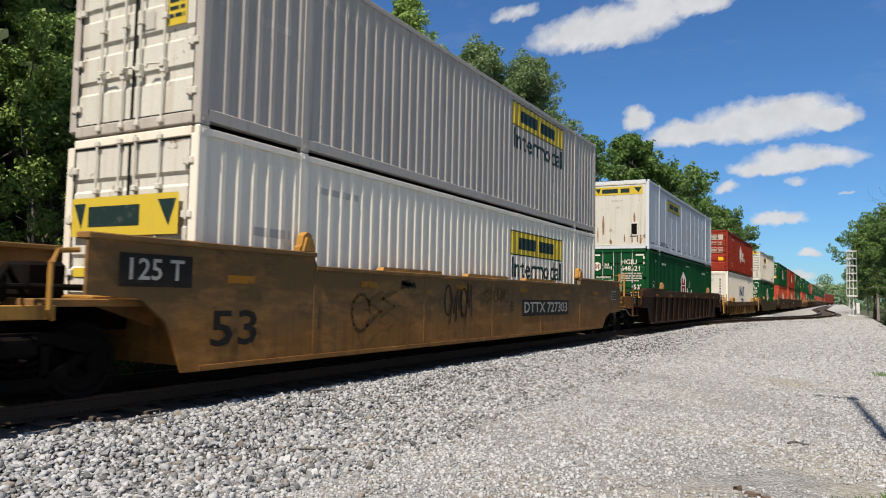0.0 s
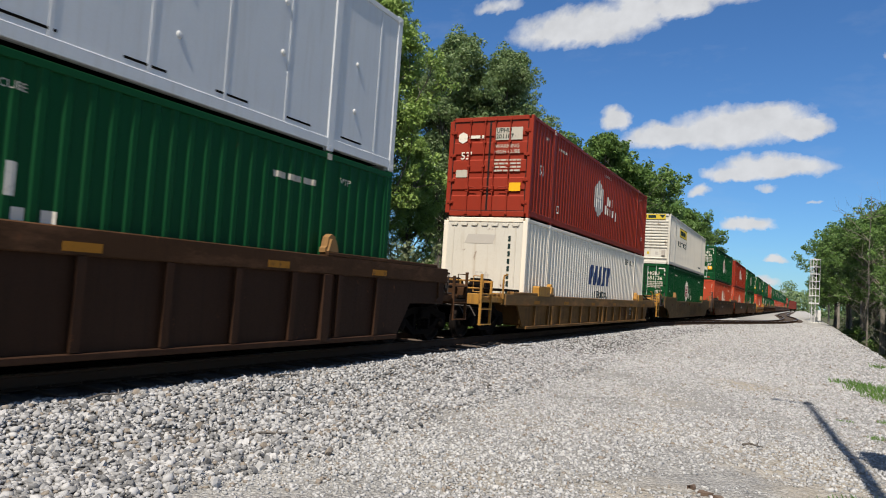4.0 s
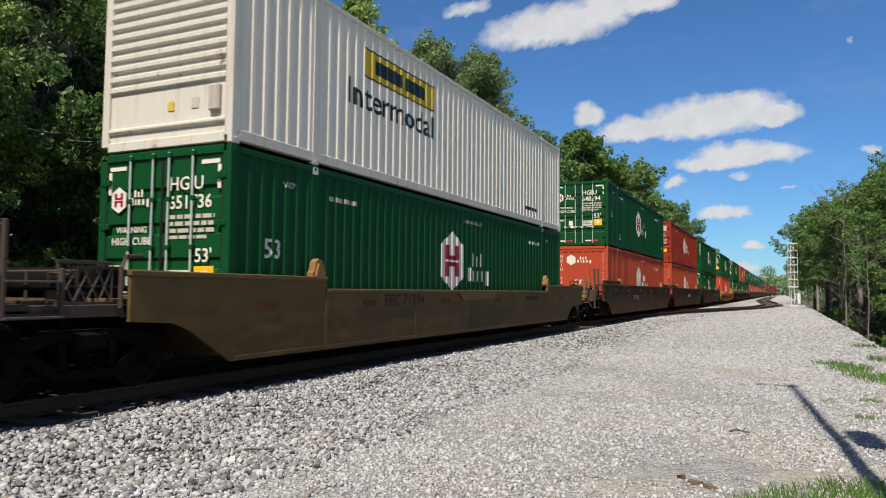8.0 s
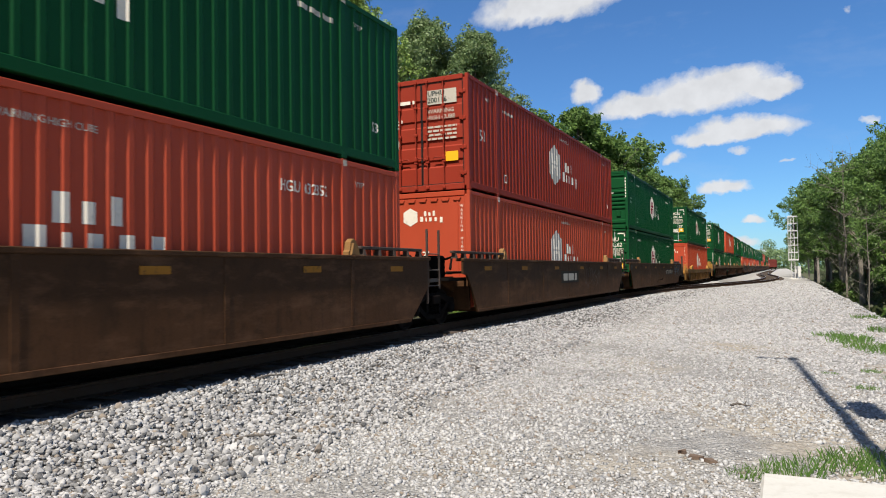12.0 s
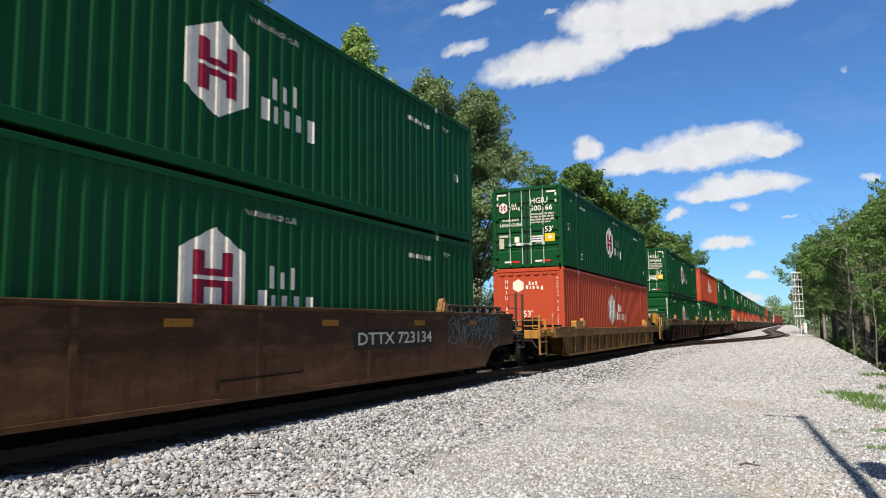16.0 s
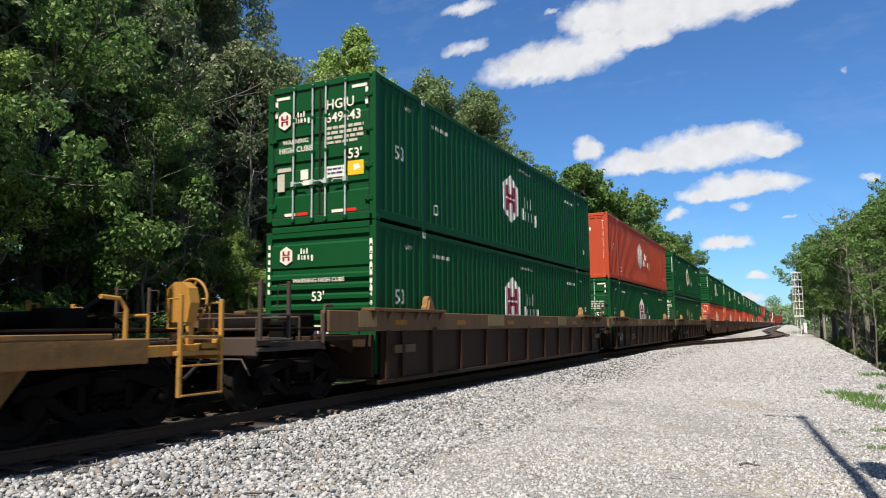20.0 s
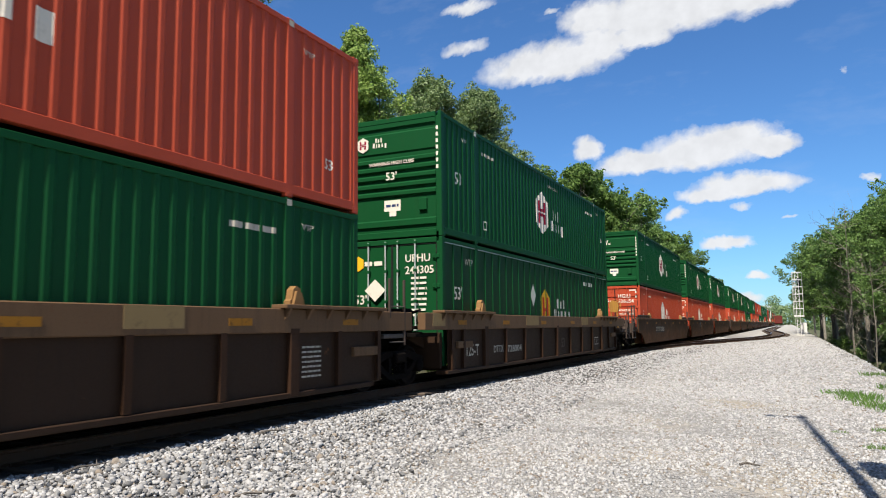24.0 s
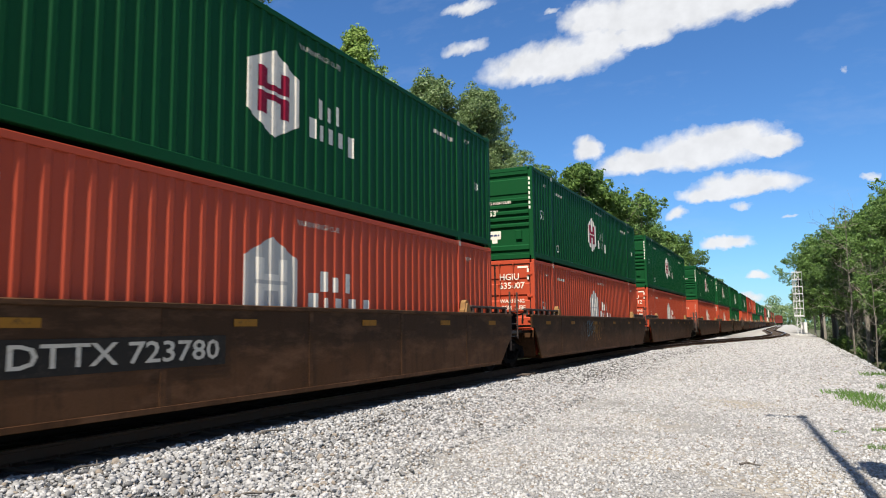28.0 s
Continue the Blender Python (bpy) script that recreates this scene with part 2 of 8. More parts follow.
def gravel_mat(name):
    """Bed under the loose stones: packed grey grit with stone-sized cells, sandy, dusty patches and painted gap shade.
    """
    mat, g, co = base_mat(name)
    x, y, z = g.n("ShaderNodeSeparateXYZ", [co]).outputs
    cell = g.n("ShaderNodeTexVoronoi", {"Vector": co, "Scale": 19.0})
    small = g.n("ShaderNodeTexVoronoi", {"Vector": co, "Scale": 44.0})
    tone = g.m("ADD", g.m("MULTIPLY", g.n("ShaderNodeSeparateXYZ", [cell.outputs["Color"]]).outputs[0], 0.5), g.m("MULTIPLY", g.n("ShaderNodeSeparateXYZ", [small.outputs["Color"]]).outputs[1], 0.5))
    c = g.mix(tone, (0.2059, 0.2024, 0.1954), (0.4664, 0.4567, 0.4356))
    patch = g.noise(co, 0.42, 5.0, 0.62)
    sandy = g.m("MULTIPLY", g.ramp(g.m("ADD", patch, g.m("MULTIPLY", g.ramp(x, -1.8, 0.4), g.ramp(y, 11.0, 7.0, 0.0, 0.14))), 0.50, 0.66), g.ramp(x, -4.6, -2.6))
    # cell edges painted dark, for the shade in the gaps between stones
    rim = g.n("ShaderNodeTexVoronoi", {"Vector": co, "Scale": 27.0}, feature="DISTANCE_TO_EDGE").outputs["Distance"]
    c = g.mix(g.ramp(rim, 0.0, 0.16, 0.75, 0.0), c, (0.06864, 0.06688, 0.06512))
    c = g.mix(g.m("MULTIPLY", sandy, 0.8), c, (0.3705, 0.3159, 0.2297))
    c = g.mix(g.m("MULTIPLY", g.ramp(g.noise(co, 1.7, 4.0), 0.52, 0.75), 0.35), c, (0.4532, 0.4391, 0.4118))
    clod = g.m("ADD", g.m("MULTIPLY", g.noise(co, 5.5, 4.0, 0.7), 0.6), g.m("MULTIPLY", g.noise(co, 14.0, 2.0, 0.6), 0.4))
    c = g.mix(g.ramp(clod, 0.40, 0.60, 0.35, 0.0), c, (0.1373, 0.1302, 0.1197))
    c = g.mix(g.ramp(clod, 0.52, 0.70, 0.0, 0.5), c, (0.4805, 0.4664, 0.4391))
    # shade of the deep gaps under the shoulder stones, put into the colour
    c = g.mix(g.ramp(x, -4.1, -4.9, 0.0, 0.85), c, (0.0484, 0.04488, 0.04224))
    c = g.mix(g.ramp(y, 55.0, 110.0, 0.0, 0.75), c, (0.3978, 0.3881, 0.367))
    # oil stain between the rails, painted darker for the shadow under the train
    oil_shade = g.m("MULTIPLY", g.ramp(g.m("ABSOLUTE", g.m("ADD", x, 8.19)), 1.25, 0.9), 0.75)
    c = g.mix(oil_shade, c, (0.04136, 0.03608, 0.0308))
    h = g.m("ADD", g.m("MULTIPLY", cell.outputs["Distance"], -1.0), g.m("MULTIPLY", small.outputs["Distance"], -0.5))
    finish(g, c, 0.92, 0.0, h, 0.9, 0.03)
    return mat


def soil_mat(name):
    mat, g, co = base_mat(name)
    a, b = g.noise(co, 0.35, 5.0, 0.6), g.noise(co, 9.0, 4.0)
    c = g.mix(g.ramp(a, 0.35, 0.65), (0.055, 0.075, 0.022), (0.10, 0.085, 0.05))
    c = g.mix(g.m("MULTIPLY", b, 0.5), c, (0.045, 0.06, 0.02))
    finish(g, c, 0.95, 0.0, b, 0.8, 0.08)
    return mat


def wood_mat(name, lo, hi):
    mat, g, co = base_mat(name)
    f = g.noise(g.scaled(co, (1.2, 16.0, 16.0)), 1.0, 5.0, 0.65)
    rnd = g.n("ShaderNodeObjectInfo").outputs["Random"]
    c = g.mix(g.ramp(f, 0.3, 0.7), lo, hi)
    c = g.mix(g.m("MULTIPLY", rnd, 0.4), c, (0.16, 0.12, 0.09))
    finish(g, c, 0.9, 0.0, f, 0.7, 0.015)
    return mat


GREEN = paint("green paint", (0.0048, 0.058, 0.0172), 0.46, 0.16, (0.020, 0.042, 0.018), 0.05, 0.10, 0.10)
GREEN_OLD = paint("older green paint", (0.008, 0.045, 0.0135), 0.5, 0.22, (0.03, 0.036, 0.022), 0.08, 0.2, 0.14)
ORANGE = paint("orange paint", (0.385, 0.056, 0.023), 0.48, 0.16, (0.22, 0.055, 0.025), 0.06, 0.14, 0.2)
ORANGE_OLD = paint("faded red-orange paint", (0.25, 0.0265, 0.0118), 0.52, 0.28, (0.14, 0.035, 0.02), 0.12, 0.16, 0.16)
WHITE = paint("white paint", (0.77, 0.705, 0.59), 0.45, 0.34, (0.44, 0.37, 0.28), 0.05, 0.05, 0.25)
WHITE_DIRTY = paint("stained cream-white paint", (0.572, 0.5456, 0.4796), 0.5, 0.6, (0.352, 0.2728, 0.176), 0.30, 0.1, 0.2)
WHITE_COOL = paint("cool white sheet paint", (0.58, 0.60, 0.62), 0.5, 0.3, (0.40, 0.37, 0.32), 0.03, 0.05, 0.25)
GREY = paint("dull grey-white paint", (0.43, 0.388, 0.342), 0.5, 0.5, (0.20, 0.17, 0.14), 0.05, 0.1, 0.2)
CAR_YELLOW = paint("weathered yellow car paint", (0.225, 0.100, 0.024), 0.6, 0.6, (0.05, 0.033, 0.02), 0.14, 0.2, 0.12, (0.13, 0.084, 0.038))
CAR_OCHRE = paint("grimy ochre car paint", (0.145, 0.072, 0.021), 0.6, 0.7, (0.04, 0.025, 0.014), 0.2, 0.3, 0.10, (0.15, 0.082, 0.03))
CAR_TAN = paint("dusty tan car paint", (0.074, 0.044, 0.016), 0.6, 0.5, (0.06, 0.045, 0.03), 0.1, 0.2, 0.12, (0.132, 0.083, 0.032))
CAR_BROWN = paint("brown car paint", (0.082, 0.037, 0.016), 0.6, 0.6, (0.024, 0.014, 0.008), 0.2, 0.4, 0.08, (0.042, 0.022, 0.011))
CAR_UMBER = paint("dark umber car paint", (0.040, 0.020, 0.0115), 0.6, 0.6, (0.020, 0.012, 0.008), 0.2, 0.3, 0.08)
CAR_DARK = paint("dark brown car paint", (0.036, 0.020, 0.012), 0.6, 0.5, (0.022, 0.016, 0.012), 0.15, 0.2, 0.10)
CHORD_TAN = paint("sun-bleached ochre chord paint", (0.125, 0.072, 0.038), 0.6, 0.55, (0.055, 0.033, 0.02), 0.2, 0.2, 0.12)
GUIDE = paint("rubbed ochre casting paint", (0.22, 0.12, 0.045), 0.6, 0.5, (0.08, 0.05, 0.025), 0.2, 0.2, 0.12)
SAFETY = paint("safety yellow paint", (0.36, 0.178, 0.030), 0.55, 0.8, (0.085, 0.05, 0.028), 0.35, 0.1, 0.3)
END_STEEL = steel("dark worn rod steel", (0.10, 0.09, 0.08), 0.6, 0.1, 0.3)
# grime, with the shade under the cars also put into the colour
TRUCK = steel("grimy cast steel darkened for shade", (0.006, 0.005, 0.0045), 0.9, 0.0, 0.04)
WHEEL = steel("rolled wheel steel", (0.012, 0.010, 0.009), 0.7, 0.05, 0.1)
BRIGHT = steel("polished running steel", (0.55, 0.55, 0.55), 0.22, 1.0, 0.1)
GALV = steel("galvanised steel", (0.72, 0.72, 0.71), 0.55, 0.1, 0.06)
ROD = paint("galvanised rod", (0.42, 0.46, 0.44), 0.35, 0.3, (0.12, 0.11, 0.09), 0.1, 0.1, 0.5)
BLACK = decal("black rubber", (0.018, 0.018, 0.018), 0.7, 0.2, (0.06, 0.055, 0.05))
END_BROWN = paint("grimy grey-brown gear paint", (0.060, 0.044, 0.036), 0.65, 0.6, (0.02, 0.015, 0.012), 0.25, 0.3, 0.12)
RAIL = steel("rusty rail steel", (0.085, 0.053, 0.037), 0.7, 0.2, 0.6)
D_WHITE = decal("aged white lettering", (0.70, 0.645, 0.55), 0.55, 0.45, (0.30, 0.28, 0.22))
D_GREYTXT = decal("faded pale lettering", (0.46, 0.42, 0.35), 0.6, 0.5, (0.15, 0.11, 0.08))
D_DARK = decal("dark lettering", (0.016, 0.032, 0.030), 0.5, 0.25, (0.25, 0.25, 0.25))
D_BLACKPANEL = decal("black stencil panel", (0.020, 0.017, 0.014), 0.6, 0.3, (0.09, 0.07, 0.05))
D_MAROON = decal("maroon emblem", (0.22, 0.010, 0.03), 0.5, 0.15, (0.4, 0.3, 0.3))
D_YELLOW = decal("yellow panel", (0.56, 0.41, 0.045), 0.5, 0.3, (0.35, 0.28, 0.14))
D_AMBER = decal("amber sticker", (0.80, 0.42, 0.02), 0.4, 0.1)
D_RED = decal("red reflective strip", (0.55, 0.03, 0.02), 0.35, 0.1)
D_BLUE = decal("pale blue spray paint", (0.14, 0.23, 0.27), 0.6, 1.0, (0.05, 0.035, 0.025))
D_NAVY = decal("navy emblem", (0.03, 0.05, 0.13), 0.5, 0.3, (0.6, 0.6, 0.58))
D_GREYLOGO = decal("grey emblem", (0.46, 0.43, 0.385), 0.5, 0.2, (0.6, 0.6, 0.58))
D_REFLECT = decal("dulled reflective yellow", (0.30, 0.13, 0.016), 0.6, 1.0, (0.07, 0.04, 0.02))
D_OCHRE = decal("bleached ochre paint", (0.24, 0.165, 0.075), 0.65, 0.5, (0.09, 0.055, 0.035))
D_SMUDGE = decal("dark rubbed paint", (0.10, 0.062, 0.025), 0.7, 0.6, (0.2, 0.11, 0.03))
D_SOOT = decal("thin black spray paint", (0.045, 0.035, 0.024), 0.7, 0.8, (0.12, 0.075, 0.03))
D_STREAK = decal("brown rust streak", (0.24, 0.13, 0.06), 0.8, 1.0, (0.62, 0.56, 0.46))
D_RUST = decal("rust-red spray paint", (0.10, 0.035, 0.02), 0.7, 0.7, (0.12, 0.075, 0.03))
D_SPRAY = decal("thin white spray paint", (0.115, 0.09, 0.07), 0.7, 0.6, (0.08, 0.055, 0.04))
STONE = stone_mat("crushed limestone")
STONE_FINE = stone_mat("dusty limestone chips", (0.22, 0.22, 0.22), (0.4576, 0.4514, 0.4444))
GRAVEL = gravel_mat("packed limestone grit")
SOIL = soil_mat("shaded earth and weeds")
TIE_WOOD = wood_mat("creosoted oak", (0.022, 0.017, 0.013), (0.085, 0.062, 0.048))
POLE_WOOD = wood_mat("weathered pole wood", (0.10, 0.075, 0.055), (0.22, 0.18, 0.14))
DEAD_WOOD = wood_mat("brown splintered wood", (0.06, 0.038, 0.026), (0.17, 0.11, 0.075))
BOX_RED = paint("oxide red freight car paint", (0.12, 0.022, 0.016), 0.6, 0.4, (0.09, 0.03, 0.02), 0.1, 0.2, 0.2)
CONCRETE = paint("pale concrete", (0.484, 0.4752, 0.44), 0.9, 0.3, (0.264, 0.2376, 0.1936), 0.0, 0.2, 0.2)
LEAF = leaf_mat("summer leaves", (0.05544, 0.1109, 0.02552), (0.1549, 0.2658, 0.06248), 0.28)
LEAF_LIGHT = leaf_mat("yellow-green leaves", (0.1415, 0.2302, 0.04435), (0.3104, 0.4435, 0.1151), 0.28)
LEAF_MID = leaf_mat("fresh grey-green leaves", (0.09592, 0.1478, 0.06248), (0.2218, 0.3177, 0.1478), 0.28)
LEAF_DARK = leaf_mat("dark grey-green leaves", (0.09592, 0.1258, 0.06248), (0.2288, 0.2737, 0.1478), 0.28)
# darker leaf colour that carries the canopy's shade over the thicket
UNDERBRUSH = leaf_mat("brown-green brush darkened for shade", (0.018, 0.024, 0.010), (0.055, 0.063, 0.025), 0.3)
GRASS = leaf_mat("grass blades", (0.05896, 0.1329, 0.022), (0.1628, 0.2957, 0.05896), 0.4)
BARK = bark_mat("grey bark", (0.05, 0.042, 0.035), (0.16, 0.14, 0.12))
DEAD_BARK = bark_mat("dry grey dead wood", (0.10, 0.088, 0.072), (0.24, 0.215, 0.18))
BARK_PALE = bark_mat("pale grey bark", (0.12, 0.105, 0.085), (0.30, 0.27, 0.225))
# ---- mesh helpers ----


class Geo:
    """Collects vertices and faces of one mesh."""

    def __init__(self):
        self.v, self.f = [], []

    def add(self, verts, faces):
        k = len(self.v)
        self.v += [tuple(p) for p in verts]
        self.f += [tuple(i + k for i in q) for q in faces]
        return self

    def box(self, x0, x1, y0, y1, z0, z1, c=0.0):
        """A box, its edges cut by c."""
        if c <= 0:
            p = [(x, y, z) for x in (x0, x1) for y in (y0, y1) for z in (z0, z1)]
            return self.add(p, [(0, 1, 3, 2), (4, 6, 7, 5), (0, 4, 5, 1), (2, 3, 7, 6), (0, 2, 6, 4), (1, 5, 7, 3)])
        lo, hi, p = (x0, y0, z0), (x1, y1, z1), []
        for i in range(8):
            s = (i >> 2 & 1, i >> 1 & 1, i & 1)
            for a in range(3):
                q = [(hi[j] if s[j] else lo[j]) + (0 if j == a else (-c if s[j] else c)) for j in range(3)]
                p.append(q)
        n = lambda i, a: 3 * i + a
        faces = [(n(0, 0), n(1, 0), n(3, 0), n(2, 0)), (n(4, 0), n(6, 0), n(7, 0), n(5, 0)), (n(0, 1), n(4, 1), n(5, 1), n(1, 1)),
                 (n(2, 1), n(3, 1), n(7, 1), n(6, 1)), (n(0, 2), n(2, 2), n(6, 2), n(4, 2)), (n(1, 2), n(5, 2), n(7, 2), n(3, 2))]
        for a in range(3):
            b, d = (a + 1) % 3, (a + 2) % 3
            bit = (4, 2, 1)
            for sb in (0, 1):
                for sd in (0, 1):
                    i = sb * bit[b] + sd * bit[d]
                    j = i + bit[a]
                    q = (n(i, b), n(j, b), n(j, d), n(i, d))
                    faces.append(q if sb == sd else q[::-1])
        for i in range(8):
            q = (n(i, 0), n(i, 1), n(i, 2))
            odd = (i >> 2 & 1) + (i >> 1 & 1) + (i & 1)
            faces.append(q[::-1] if odd % 2 == 0 else q)
        return self.add(p, faces)

    def tube(self, pts, r, n=8, r1=None, caps=True):
        """A round bar along points, tapering from r to r1."""
        pts = [Vector(p) for p in pts]
        m = len(pts)
        r1 = r if r1 is None else r1
        k = len(self.v)
        up = Vector((0, 0, 1))
        for i, p in enumerate(pts):
            d = (pts[min(i + 1, m - 1)] - pts[max(i - 1, 0)]).normalized()
            a = d.cross(up if abs(d.z) < 0.95 else Vector((1, 0, 0))).normalized()
            b = a.cross(d)
            rr = r + (r1 - r) * i / max(1, m - 1)
            for j in range(n):
                t = 2 * math.pi * j / n
                self.v.append(tuple(p + a * rr * math.cos(t) + b * rr * math.sin(t)))
        for i in range(m - 1):
            for j in range(n):
                q = (j + 1) % n
                self.f.append((k + i * n + j, k + i * n + q, k + (i + 1) * n + q, k + (i + 1) * n + j))
        if caps:
            self.f.append(tuple(k + j for j in reversed(range(n))))
            self.f.append(tuple(k + (m - 1) * n + j for j in range(n)))
        return self

    def lathe(self, prof, axis="x", n=20, at=(0, 0, 0)):
        """Turns (offset along axis, radius) points round the axis."""
        k = len(self.v)
        for a, r in prof:
            for j in range(n):
                t = 2 * math.pi * j / n
                c, s = r * math.cos(t), r * math.sin(t)
                p = {"x": (a, c, s), "y": (s, a, c), "z": (c, s, a)}[axis]
                self.v.append((p[0] + at[0], p[1] + at[1], p[2] + at[2]))
        m = len(prof)
        for i in range(m - 1):
            for j in range(n):
                q = (j + 1) % n
                self.f.append((k + i * n + j, k + i * n + q, k + (i + 1) * n + q, k + (i + 1) * n + j))
        self.f.append(tuple(k + j for j in reversed(range(n))))
        self.f.append(tuple(k + (m - 1) * n + j for j in range(n)))
        return self

    def slab(self, outline, x0, x1, axis="x"):
        """A flat outline of (y, z) points, given thickness along x (or (x, z) along y, (x, y) along z)."""
        m = len(outline)
        place = {"x": lambda a, p: (a, p[0], p[1]), "y": lambda a, p: (p[0], a, p[1]), "z": lambda a, p: (p[0], p[1], a)}[axis]
        verts = [place(x0, p) for p in outline] + [place(x1, p) for p in outline]
        faces = [tuple(reversed(range(m))), tuple(range(m, 2 * m))] + [(i, (i + 1) % m, m + (i + 1) % m, m + i) for i in range(m)]
        return self.add(verts, faces)

    def mirrored(self):
        g = Geo()
        g.v = [(-x, y, z) for x, y, z in self.v]
        g.f = [q[::-1] for q in self.f]
        return g

    def mesh(self, name, mat, smooth=False):
        me = bpy.data.meshes.new(name)
        me.from_pydata(self.v, [], self.f)
        bm = bmesh.new()
        bm.from_mesh(me)
        bmesh.ops.recalc_face_normals(bm, faces=bm.faces)
        bm.to_mesh(me)
        bm.free()
        me.materials.append(mat)
        if smooth:
            me.polygons.foreach_set("use_smooth", [True] * len(me.polygons))
            me.set_sharp_from_angle(angle=radians(40))
        me.update()
        return me


def part(name, geo, mat, parent=None, label="", smooth=False, m=None):
    me = geo if isinstance(geo, bpy.types.Mesh) else geo.mesh(name, mat, smooth)
    ob = new(name, me)
    if parent is not None:
        ob.parent = parent
    if m is not None:
        ob.matrix_basis = m
    return tagged(ob, label)


def thing(name, label, category, group="", kind="", m=None):
    ob = new(name)
    ob.empty_display_size = 0.2
    if m is not None:
        ob.matrix_basis = m
    return tagged(ob, label, category, group, kind)


GLYPHS = {}


def letters(text, height, align="CENTER", width=0.0):
    """Flat lettering as a mesh in the xy plane, built once for each text; width sets its whole length."""
    key = (text, height, align, width)
    if key not in GLYPHS:
        cu = bpy.data.curves.new("lettering", "FONT")
        cu.body, cu.size, cu.align_x, cu.align_y = text, height * 1.38, align, "CENTER"
        cu.resolution_u = 2
        cu.offset = height * 0.018
        ob = bpy.data.objects.new("lettering", cu)
        scene.collection.objects.link(ob)
        bpy.context.view_layer.update()
        me = bpy.data.meshes.new_from_object(ob.evaluated_get(bpy.context.evaluated_depsgraph_get()))
        g = Geo()
        xs = [v.co.x for v in me.vertices]
        squeeze = width / (max(xs) - min(xs)) if width else 1.0
        g.v = [(v.co.x * squeeze, v.co.y, 0.0) for v in me.vertices]
        g.f = [tuple(p.vertices) for p in me.polygons]
        bpy.data.objects.remove(ob)
        bpy.data.curves.remove(cu)
        GLYPHS[key] = g
    return GLYPHS[key]


def flat(shapes):
    """Flat polygons [(x, y), ...] as geometry in the xy plane."""
    g = Geo()
    for s in shapes:
        g.add([(x, y, 0.0) for x, y in s], [tuple(range(len(s)))])
    return g


def bar(x0, x1, y0, y1):
    return [(x0, y0), (x1, y0), (x1, y1), (x0, y1)]


def word_bars(rows, seed=1):
    """Plain bars in place of words: rows of (x0, x1, y0, y1), each broken into a few words."""
    r = random.Random(seed)
    out = []
    for x0, x1, y0, y1 in rows:
        x = x0
        while x < x1 - 0.02:
            w = min(x1 - x, (y1 - y0) * r.uniform(1.6, 4.2))
            out.append(bar(x, x + w * 0.93, y0, y1))
            x += w + (y1 - y0) * 0.35
    return flat(out)


PITCH = 0.28


def wave(y, start):
    """Depth of the side corrugation at y, for a panel that starts at start."""
    k = (y - start) % PITCH
    if k < 0.072:
        return 0.0
    if k < 0.108:
        return -0.026 * (k - 0.072) / 0.036
    if k < 0.244:
        return -0.026
    return -0.026 * (1 - (k - 0.244) / 0.036)


def breaks(a, b, start):
    out, i = [a], 0
    while True:
        base = start + i * PITCH
        if base > b:
            break
        out += [y for y in (base, base + 0.072, base + 0.108, base + 0.244) if a + 1e-4 < y < b - 1e-4]
        i += 1
    return out + [b]


def on_side(name, g, mat, parent, y, z, x=1.285, start=None, label=""):
    """Lays flat lettering on the side that faces the path, following the corrugation."""
    bm = bmesh.new()
    vs = [bm.verts.new((0.0, vy + y, vz + z)) for vy, vz, _ in g.v]
    for q in g.f:
        try:
            bm.faces.new([vs[i] for i in q])
        except ValueError:
            pass
    if start is not None:
        lo, hi = min(v.co.y for v in bm.verts), max(v.co.y for v in bm.verts)
        for yb in breaks(lo, hi, start)[1:-1]:
            bmesh.ops.bisect_plane(bm, geom=bm.verts[:] + bm.edges[:] + bm.faces[:], plane_co=(0, yb, 0), plane_no=(0, 1, 0), dist=1e-5)
        for v in bm.verts:
            v.co.x = wave(v.co.y, start)
    for v in bm.verts:
        v.co.x += x + 0.004
    bmesh.ops.recalc_face_normals(bm, faces=bm.faces)
    me = bpy.data.meshes.new(name)
    bm.to_mesh(me)
    bm.free()
    me.materials.append(mat)
    return part(name, me, mat, parent, label)


def on_side_blocks(name, g, mat, parent, y, z, x, start=None):
    """Each block of a printed word as a piece of its own."""
    for q in g.f:
        one = Geo()
        one.add([g.v[i] for i in q], [tuple(range(len(q)))])
        on_side(name, one, mat, parent, y, z, x, start)


def on_front(name, g, mat, parent, x, z, y=-0.004, label=""):
    q = Geo()
    q.v = [(vx + x, y, vz + z) for vx, vz, _ in g.v]
    q.f = list(g.f)
    me = bpy.data.meshes.new(name)
    me.from_pydata(q.v, [], q.f)
    me.materials.append(mat)
    return part(name, me, mat, parent, label)


def column(text, h, step):
    """Letters set one below another."""
    g = Geo()
    for i, ch in enumerate(text):
        if ch != " ":
            c = letters(ch, h)
            g.add([(x, y - i * step, 0.0) for x, y, _ in c.v], c.f)
    return g


# ---- ground ----
TX = -8.187          # track centre
SIDE = [(0, -8.187), (30, -8.187), (40, -7.85), (50, -6.65), (60, -4.55), (72, -2.35), (88, -1.35), (102, -1.4), (118, -2.1), (148, -3.45), (200, -3.9), (420, -4.0), (900, -4.0)]


